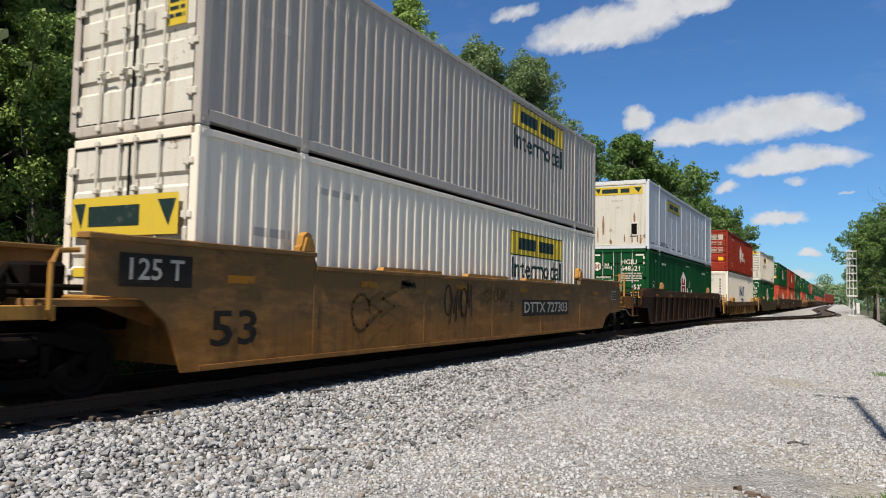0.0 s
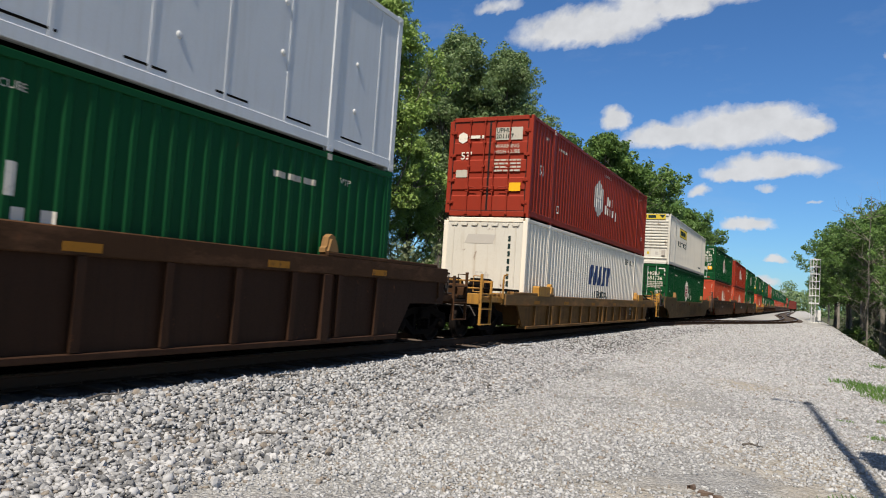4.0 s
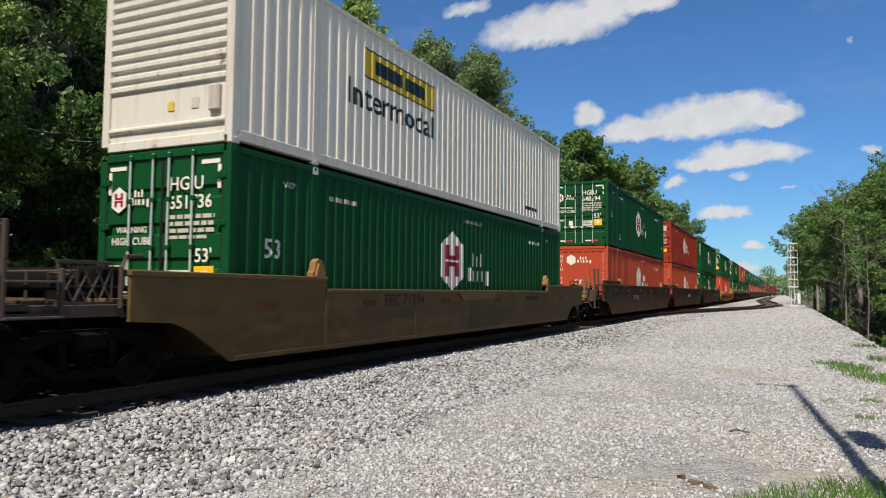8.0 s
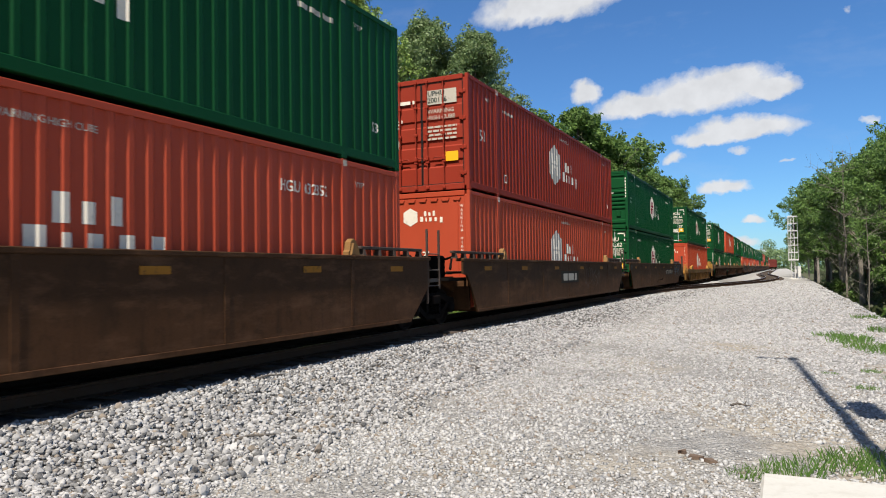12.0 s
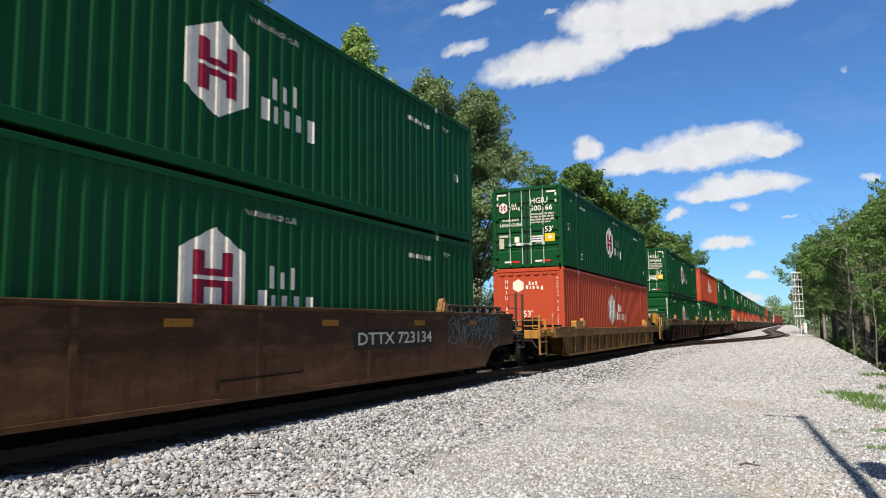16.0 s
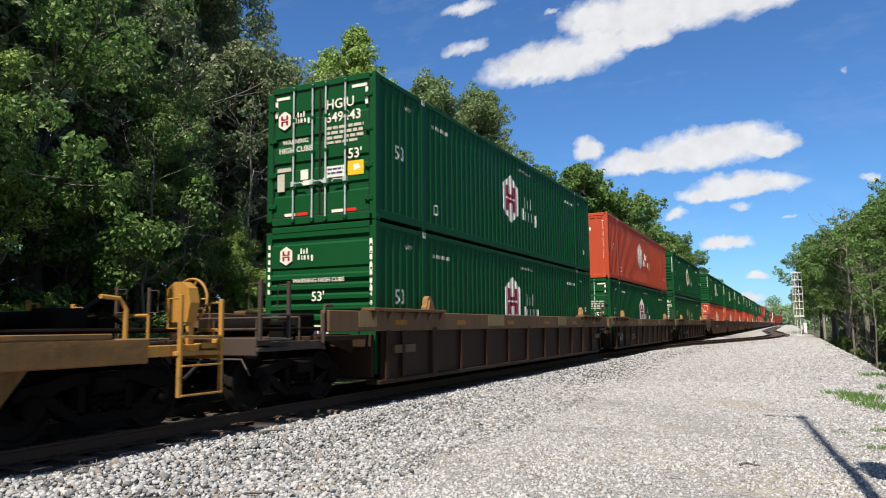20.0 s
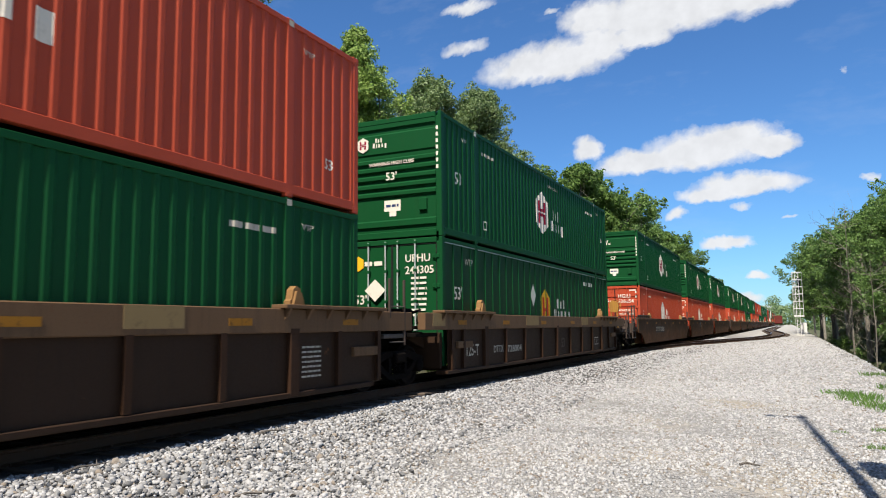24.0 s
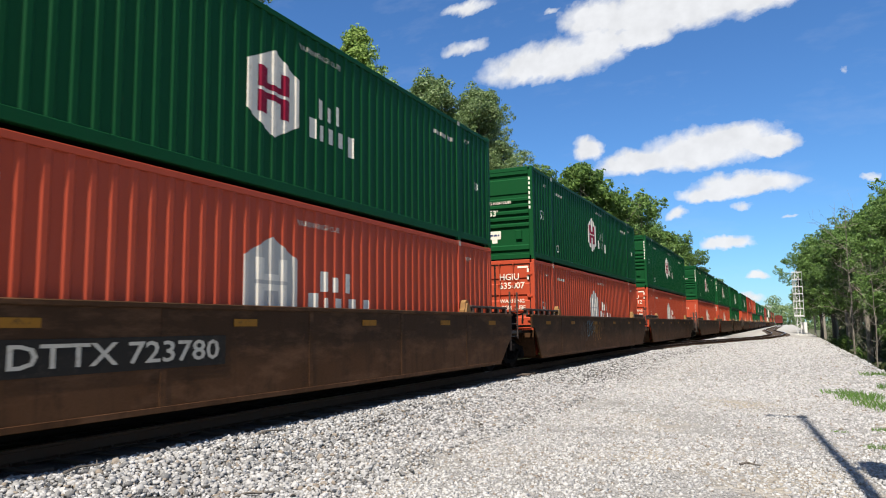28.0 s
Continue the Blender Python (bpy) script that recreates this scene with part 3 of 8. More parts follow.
def siding_x(y):
    """Centre of the diverging track."""
    if y <= 30:
        return TX
    for (y0, x0), (y1, x1) in zip(SIDE, SIDE[1:]):
        if y <= y1:
            k = (y - y0) / (y1 - y0)
            i = SIDE.index((y0, x0))
            a = SIDE[max(0, i - 1)]
            b = SIDE[min(len(SIDE) - 1, i + 2)]
            s0, s1 = (x1 - a[1]) / (y1 - a[0]), (b[1] - x0) / (b[0] - y0)
            h = y1 - y0
            return (2 * k ** 3 - 3 * k * k + 1) * x0 + (k ** 3 - 2 * k * k + k) * h * s0 + (3 * k * k - 2 * k ** 3) * x1 + (k ** 3 - k * k) * h * s1
    return SIDE[-1][1]


def ease(a, b, v):
    k = max(0.0, min(1.0, (v - a) / (b - a)))
    return k * k * (3 - 2 * k)


def ground_z(x, y):
    pad = -0.42 - 0.03 * ease(-3, 2, x)
    z = -0.212 + (pad + 0.212) * ease(-6.75, -4.9, x)
    if x < TX:
        z = -0.212 + (-0.9 + 0.212) * ease(TX - 1.45, TX - 3.6, x)
    z += (-0.21 - z) * (1 - ease(1.4, 2.8, abs(x - siding_x(y)))) * ease(30, 45, y)
    # pad widened out of view near the camera, to bounce light on the train
    edge = 2.35 + 0.18 * noise.noise(Vector((0.0, y * 0.23, 3.0))) + 26.0 * (1 - ease(5, 17, y))
    z += (-4.0 - z) * ease(edge, edge + 5.2, x) if x > edge else 0.0
    amp = 0.022 if -12 < x < edge else 0.12
    z += amp * (noise.noise(Vector((x * 0.8, y * 0.8, 0.0))) + 0.5 * noise.noise(Vector((x * 2.3, y * 2.3, 5.0))))
    return z


def make_ground():
    xs = [-2600, -900, -300, -120, -60, -40, -30, -24, -19, -16] + [-14 + 0.25 * i for i in range(90)] + [9, 11, 14, 18, 25, 40, 80, 200, 600, 2600]
    ys = [-2600, -600, -150, -60, -30, -15] + [-8 + 0.4 * i for i in range(95)] + [30 + 2.0 * i for i in range(1, 65)] + [165, 175, 190, 210, 240, 280, 340, 420, 520, 700, 1000, 1600, 2600]
    ys = sorted(set(round(y, 3) for y in ys))
    verts = [(x, y, ground_z(x, y)) for y in ys for x in xs]
    n = len(xs)
    faces = [(j * n + i, j * n + i + 1, (j + 1) * n + i + 1, (j + 1) * n + i) for j in range(len(ys) - 1) for i in range(n - 1)]
    me = bpy.data.meshes.new("ground")
    me.from_pydata(verts, [], faces)
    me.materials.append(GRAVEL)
    me.materials.append(SOIL)
    idx = []
    for q in faces:
        cx = sum(verts[i][0] for i in q) / 4
        cy = sum(verts[i][1] for i in q) / 4
        cz = sum(verts[i][2] for i in q) / 4
        wob = 0.35 * noise.noise(Vector((cx, cy, 2.0)))
        # pale gravel also covers the unseen widened pad, as a reflector
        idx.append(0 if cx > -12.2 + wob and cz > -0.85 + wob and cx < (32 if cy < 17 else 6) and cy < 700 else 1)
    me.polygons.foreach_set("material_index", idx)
    me.polygons.foreach_set("use_smooth", [True] * len(faces))
    return tagged(new("ground", me), "pale grey crushed limestone railroad bed and earth", "ground", "", "structure")


make_ground()


def rail_profile(cx):
    p = [(-0.068, -0.172), (0.068, -0.172), (0.068, -0.160), (0.012, -0.143), (0.010, -0.045), (0.035, -0.032), (0.036, -0.006), (0.028, 0.0),
         (-0.028, 0.0), (-0.025, -0.006), (-0.035, -0.032), (-0.010, -0.045), (-0.012, -0.143), (-0.068, -0.160)]
    return [(cx + a, b) for a, b in p]


def sweep(path, off, prof_mat, name, parent):
    """A rail along (x, y) stations, off metres to the side."""
    g = Geo()
    n = 14
    for i, (x, y) in enumerate(path):
        a, b = path[max(0, i - 1)], path[min(len(path) - 1, i + 1)]
        d = Vector((b[0] - a[0], b[1] - a[1])).normalized()
        s = Vector((d.y, -d.x))
        for px, pz in rail_profile(0.0):
            g.v.append((x + s.x * (off + px), y + s.y * (off + px), pz))
    for i in range(len(path) - 1):
        for j in range(n):
            q = (j + 1) % n
            g.f.append((i * n + j, i * n + q, (i + 1) * n + q, (i + 1) * n + j))
    me = g.mesh(name, prof_mat)
    me.materials.append(BRIGHT)
    for p in me.polygons:
        if p.normal.z > 0.9 and p.center.z > -0.004:
            p.material_index = 1
    return part(name, me, prof_mat, parent)


def make_track():
    track = thing("railroad_track", "main line of rusty steel rails on dark timber ties", "track", "", "structure")
    straight = [(TX, y) for y in (-120, -20, 0, 20, 60, 150, 300, 600, 1000)]
    for off in (-0.755, 0.755):
        sweep(straight, off, RAIL, "rail", track)
    g = Geo().box(-1.32, 1.32, -0.115, 0.115, -0.345, -0.172, 0.012)
    me = g.mesh("tie", TIE_WOOD)
    r = random.Random(4)
    for i in range(130):
        y = -8 + 0.54 * i
        part("tie", me, TIE_WOOD, track, "", False, pose(TX + r.uniform(-0.05, 0.05), y + r.uniform(-0.02, 0.02), r.uniform(-0.01, 0.012), 0, 0, r.uniform(-1.2, 1.2)))
    plate = Geo().box(-0.10, 0.10, -0.18, 0.18, -0.174, -0.158, 0.003)
    for sx in (-1, 1):
        for k in (-0.06, 0.06):
            plate.box(sx * 0.08 - 0.012, sx * 0.08 + 0.012, k - 0.012, k + 0.012, -0.16, -0.135, 0.003)
    pm = plate.mesh("tie_plate", RAIL)
    for i in range(0, 60):
        part("tie_plate", pm, RAIL, track, "", False, pose(TX + 0.755, -8 + 0.54 * i, 0, 0, 0, 90))
    far = Geo()
    y = -8 + 0.54 * 130
    while y < 330:
        far.box(TX - 1.3, TX + 1.3, y - 0.11, y + 0.11, -0.345, -0.172)
        y += 0.54
    tagged(part("far_ties", far, TIE_WOOD, track), kind="stuff")
    side = thing("siding_track", "second track curving away from the main line", "track", "", "structure")
    path = [(siding_x(y), y) for y in [30 + 2.5 * i for i in range(60)] + [185, 210, 260, 340, 500, 900]]
    for off in (-0.755, 0.755):
        sweep(path, off, RAIL, "rail", side)
    ties = Geo()
    y = 38.0
    while y < 300:
        x = siding_x(y)
        ties.box(x - 1.3, x + 1.3, y - 0.10, y + 0.10, -0.345, -0.196)
        y += 0.55
    tagged(part("far_ties", ties, TIE_WOOD, side), kind="stuff")


make_track()
# ---- containers: 53 ft boxes, front end (towards the path's start) at y = 0, bottom at z = 0 ----
CL, CW, CH = 16.15, 1.295, 2.89
POST_A, POST_B = 1.98, 14.17


def corrugated(a, b, z0, z1, depth=1.0):
    g = Geo()
    ys = breaks(a, b, a)
    for y in ys:
        x = CW - 0.010 + wave(y, a) * depth
        g.v += [(x, y, z0), (x, y, z1)]
    for i in range(len(ys) - 1):
        g.f.append((2 * i, 2 * i + 2, 2 * i + 3, 2 * i + 1))
    return g


def plated(a, b, z0, z1, step=1.22):
    """Smooth sheet; its seams are laid on afterwards."""
    return Geo().add([(CW - 0.02, a, z0), (CW - 0.02, b, z0), (CW - 0.02, b, z1), (CW - 0.02, a, z1)], [(0, 1, 2, 3)])


def posted(a, b, z0, z1, step=0.5):
    """Smooth sheet between slim upright posts, which are laid on afterwards."""
    return Geo().add([(CW - 0.03, a, z0), (CW - 0.03, b, z0), (CW - 0.03, b, z1), (CW - 0.03, a, z1)], [(0, 1, 2, 3)])


def uprights(c, name, mat, step, half, x0, x1):
    """Slim upright strips on the side that faces the path."""
    me = Geo().box(x0, x1, -half, half, 0.20, CH - 0.10, min(0.006, half / 3)).mesh(name, mat)
    for a, b in ((0.13, POST_A - 0.08), (POST_A + 0.08, POST_B - 0.08), (POST_B + 0.08, CL - 0.13)):
        y = a + step
        while y < b - 0.15:
            part(name, me, mat, c, "", False, pose(0, y, 0))
            y += step


def z_profile(x0, x1, prof, name, mat, parent, label=""):
    """A panel that runs across from x0 to x1 with (depth, z) steps."""
    g = Geo()
    for d, z in prof:
        g.v += [(x0, d, z), (x1, d, z)]
    for i in range(len(prof) - 1):
        g.f.append((2 * i, 2 * i + 1, 2 * i + 3, 2 * i + 2))
    back = 0.09
    for x in (x0, x1):
        n = len(g.v)
        g.v += [(x, d, z) for d, z in prof] + [(x, back, prof[-1][1]), (x, back, prof[0][1])]
        g.f.append(tuple(range(n, n + len(prof) + 2)))
    return part(name, g, mat, parent, label)


def ribs_profile(z0, z1, at, w=0.10, d=0.035, base=0.05, outward=True):
    """(depth, z) steps of a sheet at depth base with horizontal ribs centred at the given heights."""
    out = [(base, z0)]
    dd = base - d if outward else base + d
    for z in sorted(at):
        out += [(base, z - w / 2 - 0.025), (dd, z - w / 2), (dd, z + w / 2), (base, z + w / 2 + 0.025)]
    return out + [(base, z1)]


def box_shell(name, label, side, body, rail=None, detail=True):
    """Frame, sides, roof and far end that all the boxes share."""
    rail = rail or body
    c = thing(name, label, "shipping container", "double-stacked containers on the train")
    z0, z1 = 0.20, CH - 0.09
    make = {"wave": corrugated, "plate": plated, "post": posted}[side]
    spans = [(0.13, POST_A - 0.08), (POST_A + 0.08, POST_B - 0.08), (POST_B + 0.08, CL - 0.13)]
    for a, b in spans:
        g = make(a, b, z0, z1)
        me = g.mesh("side_panel", body)
        part("side_panel", me, body, c)
        part("side_panel", me, body, c, "", False, pose(0, a + b, 0, 0, 0, 180))
    rm = Geo().box(CW - 0.09, CW, 0.14, CL - 0.14, CH - 0.115, CH - 0.022, 0.008).mesh("top_rail", rail)
    bmesh_rail = Geo().box(CW - 0.05, CW, 0.16, CL - 0.16, 0.055, 0.21, 0.008).box(CW - 0.12, CW - 0.05, 0.16, CL - 0.16, 0.055, 0.085).mesh("bottom_rail", rail)
    post = Geo().box(CW - 0.14, CW + 0.001, 0, 0.15, 0.10, CH - 0.1, 0.015).mesh("corner_post", rail)
    lift = Geo().box(CW - 0.06, CW + 0.002, -0.085, 0.085, 0.02, CH - 0.004, 0.01).mesh("lift_post", rail)
    cast = Geo().box(-0.09, 0.0, -0.089, 0.089, -0.065, 0.065, 0.012).box(-0.03, 0.006, -0.03, 0.03, -0.028, 0.028, 0.005).mesh("corner_casting", rail)
    turn = pose(0, 0, 0, 0, 0, 180)
    part("top_rail", rm, rail, c)
    part("bottom_rail", bmesh_rail, rail, c)
    back = Matrix.Translation((0, CL, 0)) @ turn
    part("top_rail", rm, rail, c, "", False, back)
    part("bottom_rail", bmesh_rail, rail, c, "", False, back)
    for m in (pose(0, 0, 0), pose(-2 * CW + 0.14, 0, 0), back, back @ pose(-2 * CW + 0.14, 0, 0)):
        part("corner_post", post, rail, c, "", False, m)
    for y in (POST_A, POST_B):
        part("lift_post", lift, rail, c, "", False, pose(0, y, 0))
        part("lift_post", lift, rail, c, "", False, pose(0, y, 0) @ turn)
    if detail:
        for y in (POST_A, POST_B, 0.09, CL - 0.09):
            for z in (0.065, CH - 0.065):
                part("corner_casting", cast, rail, c, "", False, pose(CW + 0.003, y, z))
        for y in (POST_A, POST_B):
            for z in (0.065, CH - 0.065):
                part("corner_casting", cast, rail, c, "", False, pose(-CW - 0.003, y, z, 0, 0, 180))
    roof = Geo()
    ys = [0.12 + i * (CL - 0.24) / 60 for i in range(61)]
    for i, y in enumerate(ys):
        z = CH - 0.012 - (0.022 if i % 2 else 0.0)
        roof.v += [(-CW + 0.03, y, z), (CW - 0.03, y, z)]
    roof.f = [(2 * i, 2 * i + 1, 2 * i + 3, 2 * i + 2) for i in range(60)]
    part("roof", roof, body, c)
    part("floor", Geo().box(-CW + 0.05, CW - 0.05, 0.1, CL - 0.1, 0.10, 0.16), BLACK, c)
    part("end_wall", Geo().box(-CW + 0.14, CW - 0.14, CL - 0.12, CL - 0.05, 0.1, CH - 0.1, 0.01), body, c)
    for y in (0.0, CL - 0.13):
        part("header", Geo().box(-CW + 0.14, CW - 0.14, y, y + 0.13, CH - 0.13, CH - 0.004, 0.012), rail, c)
        part("sill", Geo().box(-CW + 0.14, CW - 0.14, y, y + 0.13, 0.02, 0.17, 0.012), rail, c)
    return c


def add_doors(c, body, rod=None, stickers=True, smooth=False):
    """Two door leaves with keepers, hinges and four lock rods."""
    rod = rod or ROD
    z0, z1 = 0.18, CH - 0.14
    hs = [z0 + (z1 - z0) * (i + 0.5) / 5 for i in range(5)]
    keep = Geo().box(-0.045, 0.045, -0.042, 0.032, -0.035, 0.035, 0.008).mesh("rod_bracket", body if rod is ROD else rod)
    hinge = Geo().box(-0.09, 0.09, -0.022, 0.034, -0.045, 0.045, 0.01).tube([(0, -0.02, -0.06), (0, -0.02, 0.06)], 0.018, 8).mesh("hinge", body)
    for s in (-1, 1):
        x0, x1 = (-CW + 0.15, -0.012) if s < 0 else (0.012, CW - 0.15)
        if smooth:
            prof = [(0.03, z0), (0.03, z1)]
        else:
            prof = [(0.028, z0)]
            for a, b in zip(hs, hs[1:]):
                m = 0.5 * (a + b)
                prof += [(0.028, m - 0.10), (0.062, m - 0.06), (0.062, m + 0.06), (0.028, m + 0.10)]
            prof += [(0.028, z1)]
        leaf = z_profile(x0, x1, prof, "door_leaf", body, c)
        part("gasket", Geo().box(x0 - 0.006, x0 + 0.014, 0.018, 0.03, z0, z1).box(x1 - 0.014, x1 + 0.006, 0.018, 0.03, z0, z1).box(x0, x1, 0.018, 0.03, z0 - 0.01, z0 + 0.012).box(x0, x1, 0.018, 0.03, z1 - 0.012, z1 + 0.01), BLACK, leaf)
        for xr in ((0.16, 0.62) if s > 0 else (-0.62, -0.16)):
            part("lock_rod", Geo().tube([(xr, -0.02, 0.06), (xr, -0.02, CH - 0.05)], 0.017, 8), rod, leaf, "galvanised lock rod", True)
            for z in (0.10, 0.75, 1.45, 2.15, CH - 0.10):
                part("rod_bracket", keep, body if rod is ROD else rod, leaf, "", False, pose(xr, 0, z))
        hx = s * (CW - 0.15)
        for z in (0.42, 1.06, 1.78, 2.45):
            part("hinge", hinge, body, leaf, "", False, pose(hx, 0, z))
        for k, xr in enumerate((0.16, 0.62)):
            hz = 0.83
            xx = s * xr
            h = Geo().tube([(xx - s * 0.0, -0.05, hz), (xx - s * 0.24, -0.06, hz + 0.02), (xx - s * 0.28, -0.06, hz - 0.03)], 0.013, 6)
            h.box(xx - 0.04, xx + 0.04, -0.06, 0.03, hz - 0.05, hz + 0.06, 0.01)
            part("handle", h, rod, leaf)
        if stickers:
            part("reflective_strip", flat_front(s * 0.57 - 0.28, s * 0.57 - 0.02, 0.20, 0.26, 0.022), D_WHITE, leaf)
            part("reflective_strip", flat_front(s * 0.57 + 0.02, s * 0.57 + 0.28, 0.20, 0.26, 0.022), D_RED, leaf)
            part("corner_marking", flat_front(s * 0.92 - 0.17, s * 0.92 + 0.17, CH - 0.26, CH - 0.20, 0.022), D_WHITE, leaf)
            part("corner_marking", flat_front(s * 1.085 - 0.03, s * 1.085 + 0.03, CH - 0.62, CH - 0.28, 0.022), D_WHITE, leaf)
    return c


def flat_front(x0, x1, z0, z1, y):
    return Geo().box(x0, x1, y - 0.004, y + 0.004, z0, z1)


def add_nose(c, body, style):
    """Front bulkhead: 'louver' with horizontal ribs, 'scallop' with a row of slots above, 'plain' sheet, 'ribbed' all over."""
    x0, x1 = -CW + 0.14, CW - 0.14
    z0, z1 = 0.16, CH - 0.12
    if style == "louver":
        prof = [(0.05, z0), (0.05, 0.27), (0.0, 0.30), (0.0, 0.42), (0.05, 0.46), (0.05, 0.97)]
        for z in (1.05, 1.25, 1.45, 1.65, 1.85):
            prof += [(0.05, z - 0.055), (-0.005, z - 0.025), (-0.005, z + 0.045), (0.05, z + 0.085)]
        prof += [(0.05, 2.02), (0.02, 2.06), (0.02, 2.50), (0.06, 2.54), (0.06, 2.62), (0.01, 2.66), (0.01, z1)]
        p = z_profile(x0, x1, prof, "nose_panel", body, c)
        part("inspection_door", Geo().box(0.72, 0.92, -0.012, 0.05, 0.62, 0.90, 0.01), body, p)
    elif style == "ribbed":
        at = [0.98 + 0.165 * i for i in range(10)]
        prof = [(0.05, z0), (0.05, 0.30), (0.0, 0.33), (0.0, 0.36), (0.05, 0.39)] + ribs_profile(0.80, z1, at, 0.06, 0.045, 0.05)
        p = z_profile(x0, x1, prof, "nose_panel", body, c)
    elif style == "scallop":
        p = part("nose_panel", Geo().box(x0, x1, 0.02, 0.06, z0, z1), body, c)
        hood = Geo().slab([(-0.11, z1 - 0.05), (0.11, z1 - 0.05), (0.08, z1 - 0.12), (-0.08, z1 - 0.12)], -0.012, 0.03, "y").mesh("slot_hood", body)
        for i in range(7):
            part("slot_hood", hood, body, p, "", False, pose(-0.95 + i * 0.316, 0, 0))
        for x in (-0.96, 0.96):
            part("edge_bead", Geo().box(x - 0.018, x + 0.018, 0.004, 0.03, z0, z1 - 0.14, 0.006), body, p)
    else:
        p = part("nose_panel", Geo().box(x0, x1, 0.015, 0.06, z0, z1), body, c)
        for za, zb in ((z0, z0 + 0.05), (z1 - 0.06, z1)):
            part("nose_band", Geo().box(x0, x1, -0.004, 0.02, za, zb, 0.006), body, p)
    return p


def hexagon(w, h):
    return [(-w / 2, -h * 0.27), (0, -h / 2), (w / 2, -h * 0.27), (w / 2, h * 0.27), (0, h / 2), (-w / 2, h * 0.27)]


def emblem(c, kind, x, z, w, h, ground_mat, mark_mat, start=None, side=True):
    """A six-sided badge with two broad upright marks joined in the middle."""
    a, b = w * 0.15, w * 0.30
    marks = flat([bar(-b, -a + 0.02 * w, 0.02 * h, 0.26 * h), bar(-b, -a + 0.02 * w, -0.26 * h, -0.02 * h), bar(a - 0.02 * w, b, 0.02 * h, 0.26 * h), bar(a - 0.02 * w, b, -0.26 * h, -0.02 * h),
                  bar(-a + 0.02 * w, a - 0.02 * w, 0.02 * h, 0.09 * h), bar(-a + 0.02 * w, a - 0.02 * w, -0.09 * h, -0.02 * h)])
    if side:
        on_side("emblem", flat([hexagon(w, h)]), ground_mat, c, x, z, CW - 0.010, start, "white six-sided emblem")
        on_side("emblem_mark", marks, mark_mat, c, x, z, CW - 0.006, start)
    else:
        on_front("emblem", flat([hexagon(w, h)]), ground_mat, c, x, z, -0.006, "white six-sided emblem")
        on_front("emblem_mark", marks, mark_mat, c, x, z, -0.010)


def slim(x0, x1, y0, y1):
    """A slim upright bar that stands for one printed sign of a word."""
    t = 0.16 * (x1 - x0)
    return bar(x0 + t, x1 - t, y0, y1)


def two_rows(w, h):
    """Two short stacked words, as plain bars."""
    s = h * 0.42
    return flat([slim(0.16 * w, 0.29 * w, 0.04 * h, 0.04 * h + s), slim(0.33 * w, 0.45 * w, 0.04 * h, 0.04 * h + s * 0.75), slim(0.50 * w, 0.62 * w, 0.04 * h, 0.04 * h + s),
                 slim(0.0, 0.17 * w, -s, 0), bar(0.23 * w, 0.29 * w, -s, -0.2 * s), slim(0.35 * w, 0.50 * w, -s, -0.2 * s), slim(0.56 * w, 0.70 * w, -s, -0.2 * s), slim(0.77 * w, 0.92 * w, -s * 1.3, -0.2 * s)])


MID = POST_A + 0.08


def hub_side(c, maroon=True, high=1.55, wave_start=MID, inc=False, ends=True, rear=0.72):
    """Side lettering of the green and orange boxes."""
    emblem(c, "side", 7.42, high, 1.24, 1.38, D_WHITE if maroon else D_GREYLOGO, D_MAROON if maroon else D_WHITE, wave_start)
    on_side_blocks("wordmark_block", two_rows(1.5 if not inc else 2.1, 0.80), D_WHITE, c, 8.28, high - 0.12, CW - 0.010, wave_start)
    on_side("warning_lettering", letters("WARNING HIGH CUBE", 0.085, "LEFT"), D_GREYTXT, c, 8.0, CH - 0.36, CW - 0.010, wave_start)
    if ends:
        on_side("length_lettering", letters("53", 0.30), D_WHITE, c, 0.98, 1.45, CW - 0.010, 0.13)
    on_side("length_lettering", letters("53", 0.19), D_WHITE, c, CL - 0.9, rear, CW - 0.010, POST_B + 0.08)
    on_side("weight_lettering", letters("WTP", 0.10), D_GREYTXT, c, POST_B + 0.5, CH - 0.42, CW - 0.010, POST_B + 0.08)
    part("casting_patch", Geo().box(CW + 0.010, CW + 0.012, POST_B - 0.06, POST_B + 0.06, CH - 0.13, CH - 0.03), D_GREYTXT, c)
    if ends:
        on_side("weight_lettering", letters("WTP", 0.10), D_GREYTXT, c, 1.35, CH - 0.42, CW - 0.010, 0.13)
        on_side("number_mark", word_bars([(2.4, 3.3, CH - 0.53, CH - 0.45)], 3), D_GREYTXT, c, 0, 0, CW - 0.010, wave_start)
    if not inc:
        on_side("number_mark", word_bars([(12.9, 13.9, CH - 0.60, CH - 0.51)], 5), D_GREYTXT, c, 0, 0, CW - 0.010, wave_start)
    on_side("lift_mark", flat([bar(2.52, 2.72, 0.62, 0.65), bar(2.52, 2.56, 0.42, 0.62), bar(2.66, 2.70, 0.42, 0.62), bar(2.56, 2.66, 0.42, 0.46)]), D_WHITE, c, 0, 0, CW - 0.010, wave_start)
    part("casting_patch", Geo().box(CW + 0.003, CW + 0.006, POST_A - 0.07, POST_A + 0.07, CH - 0.15, CH - 0.03), D_WHITE, c)


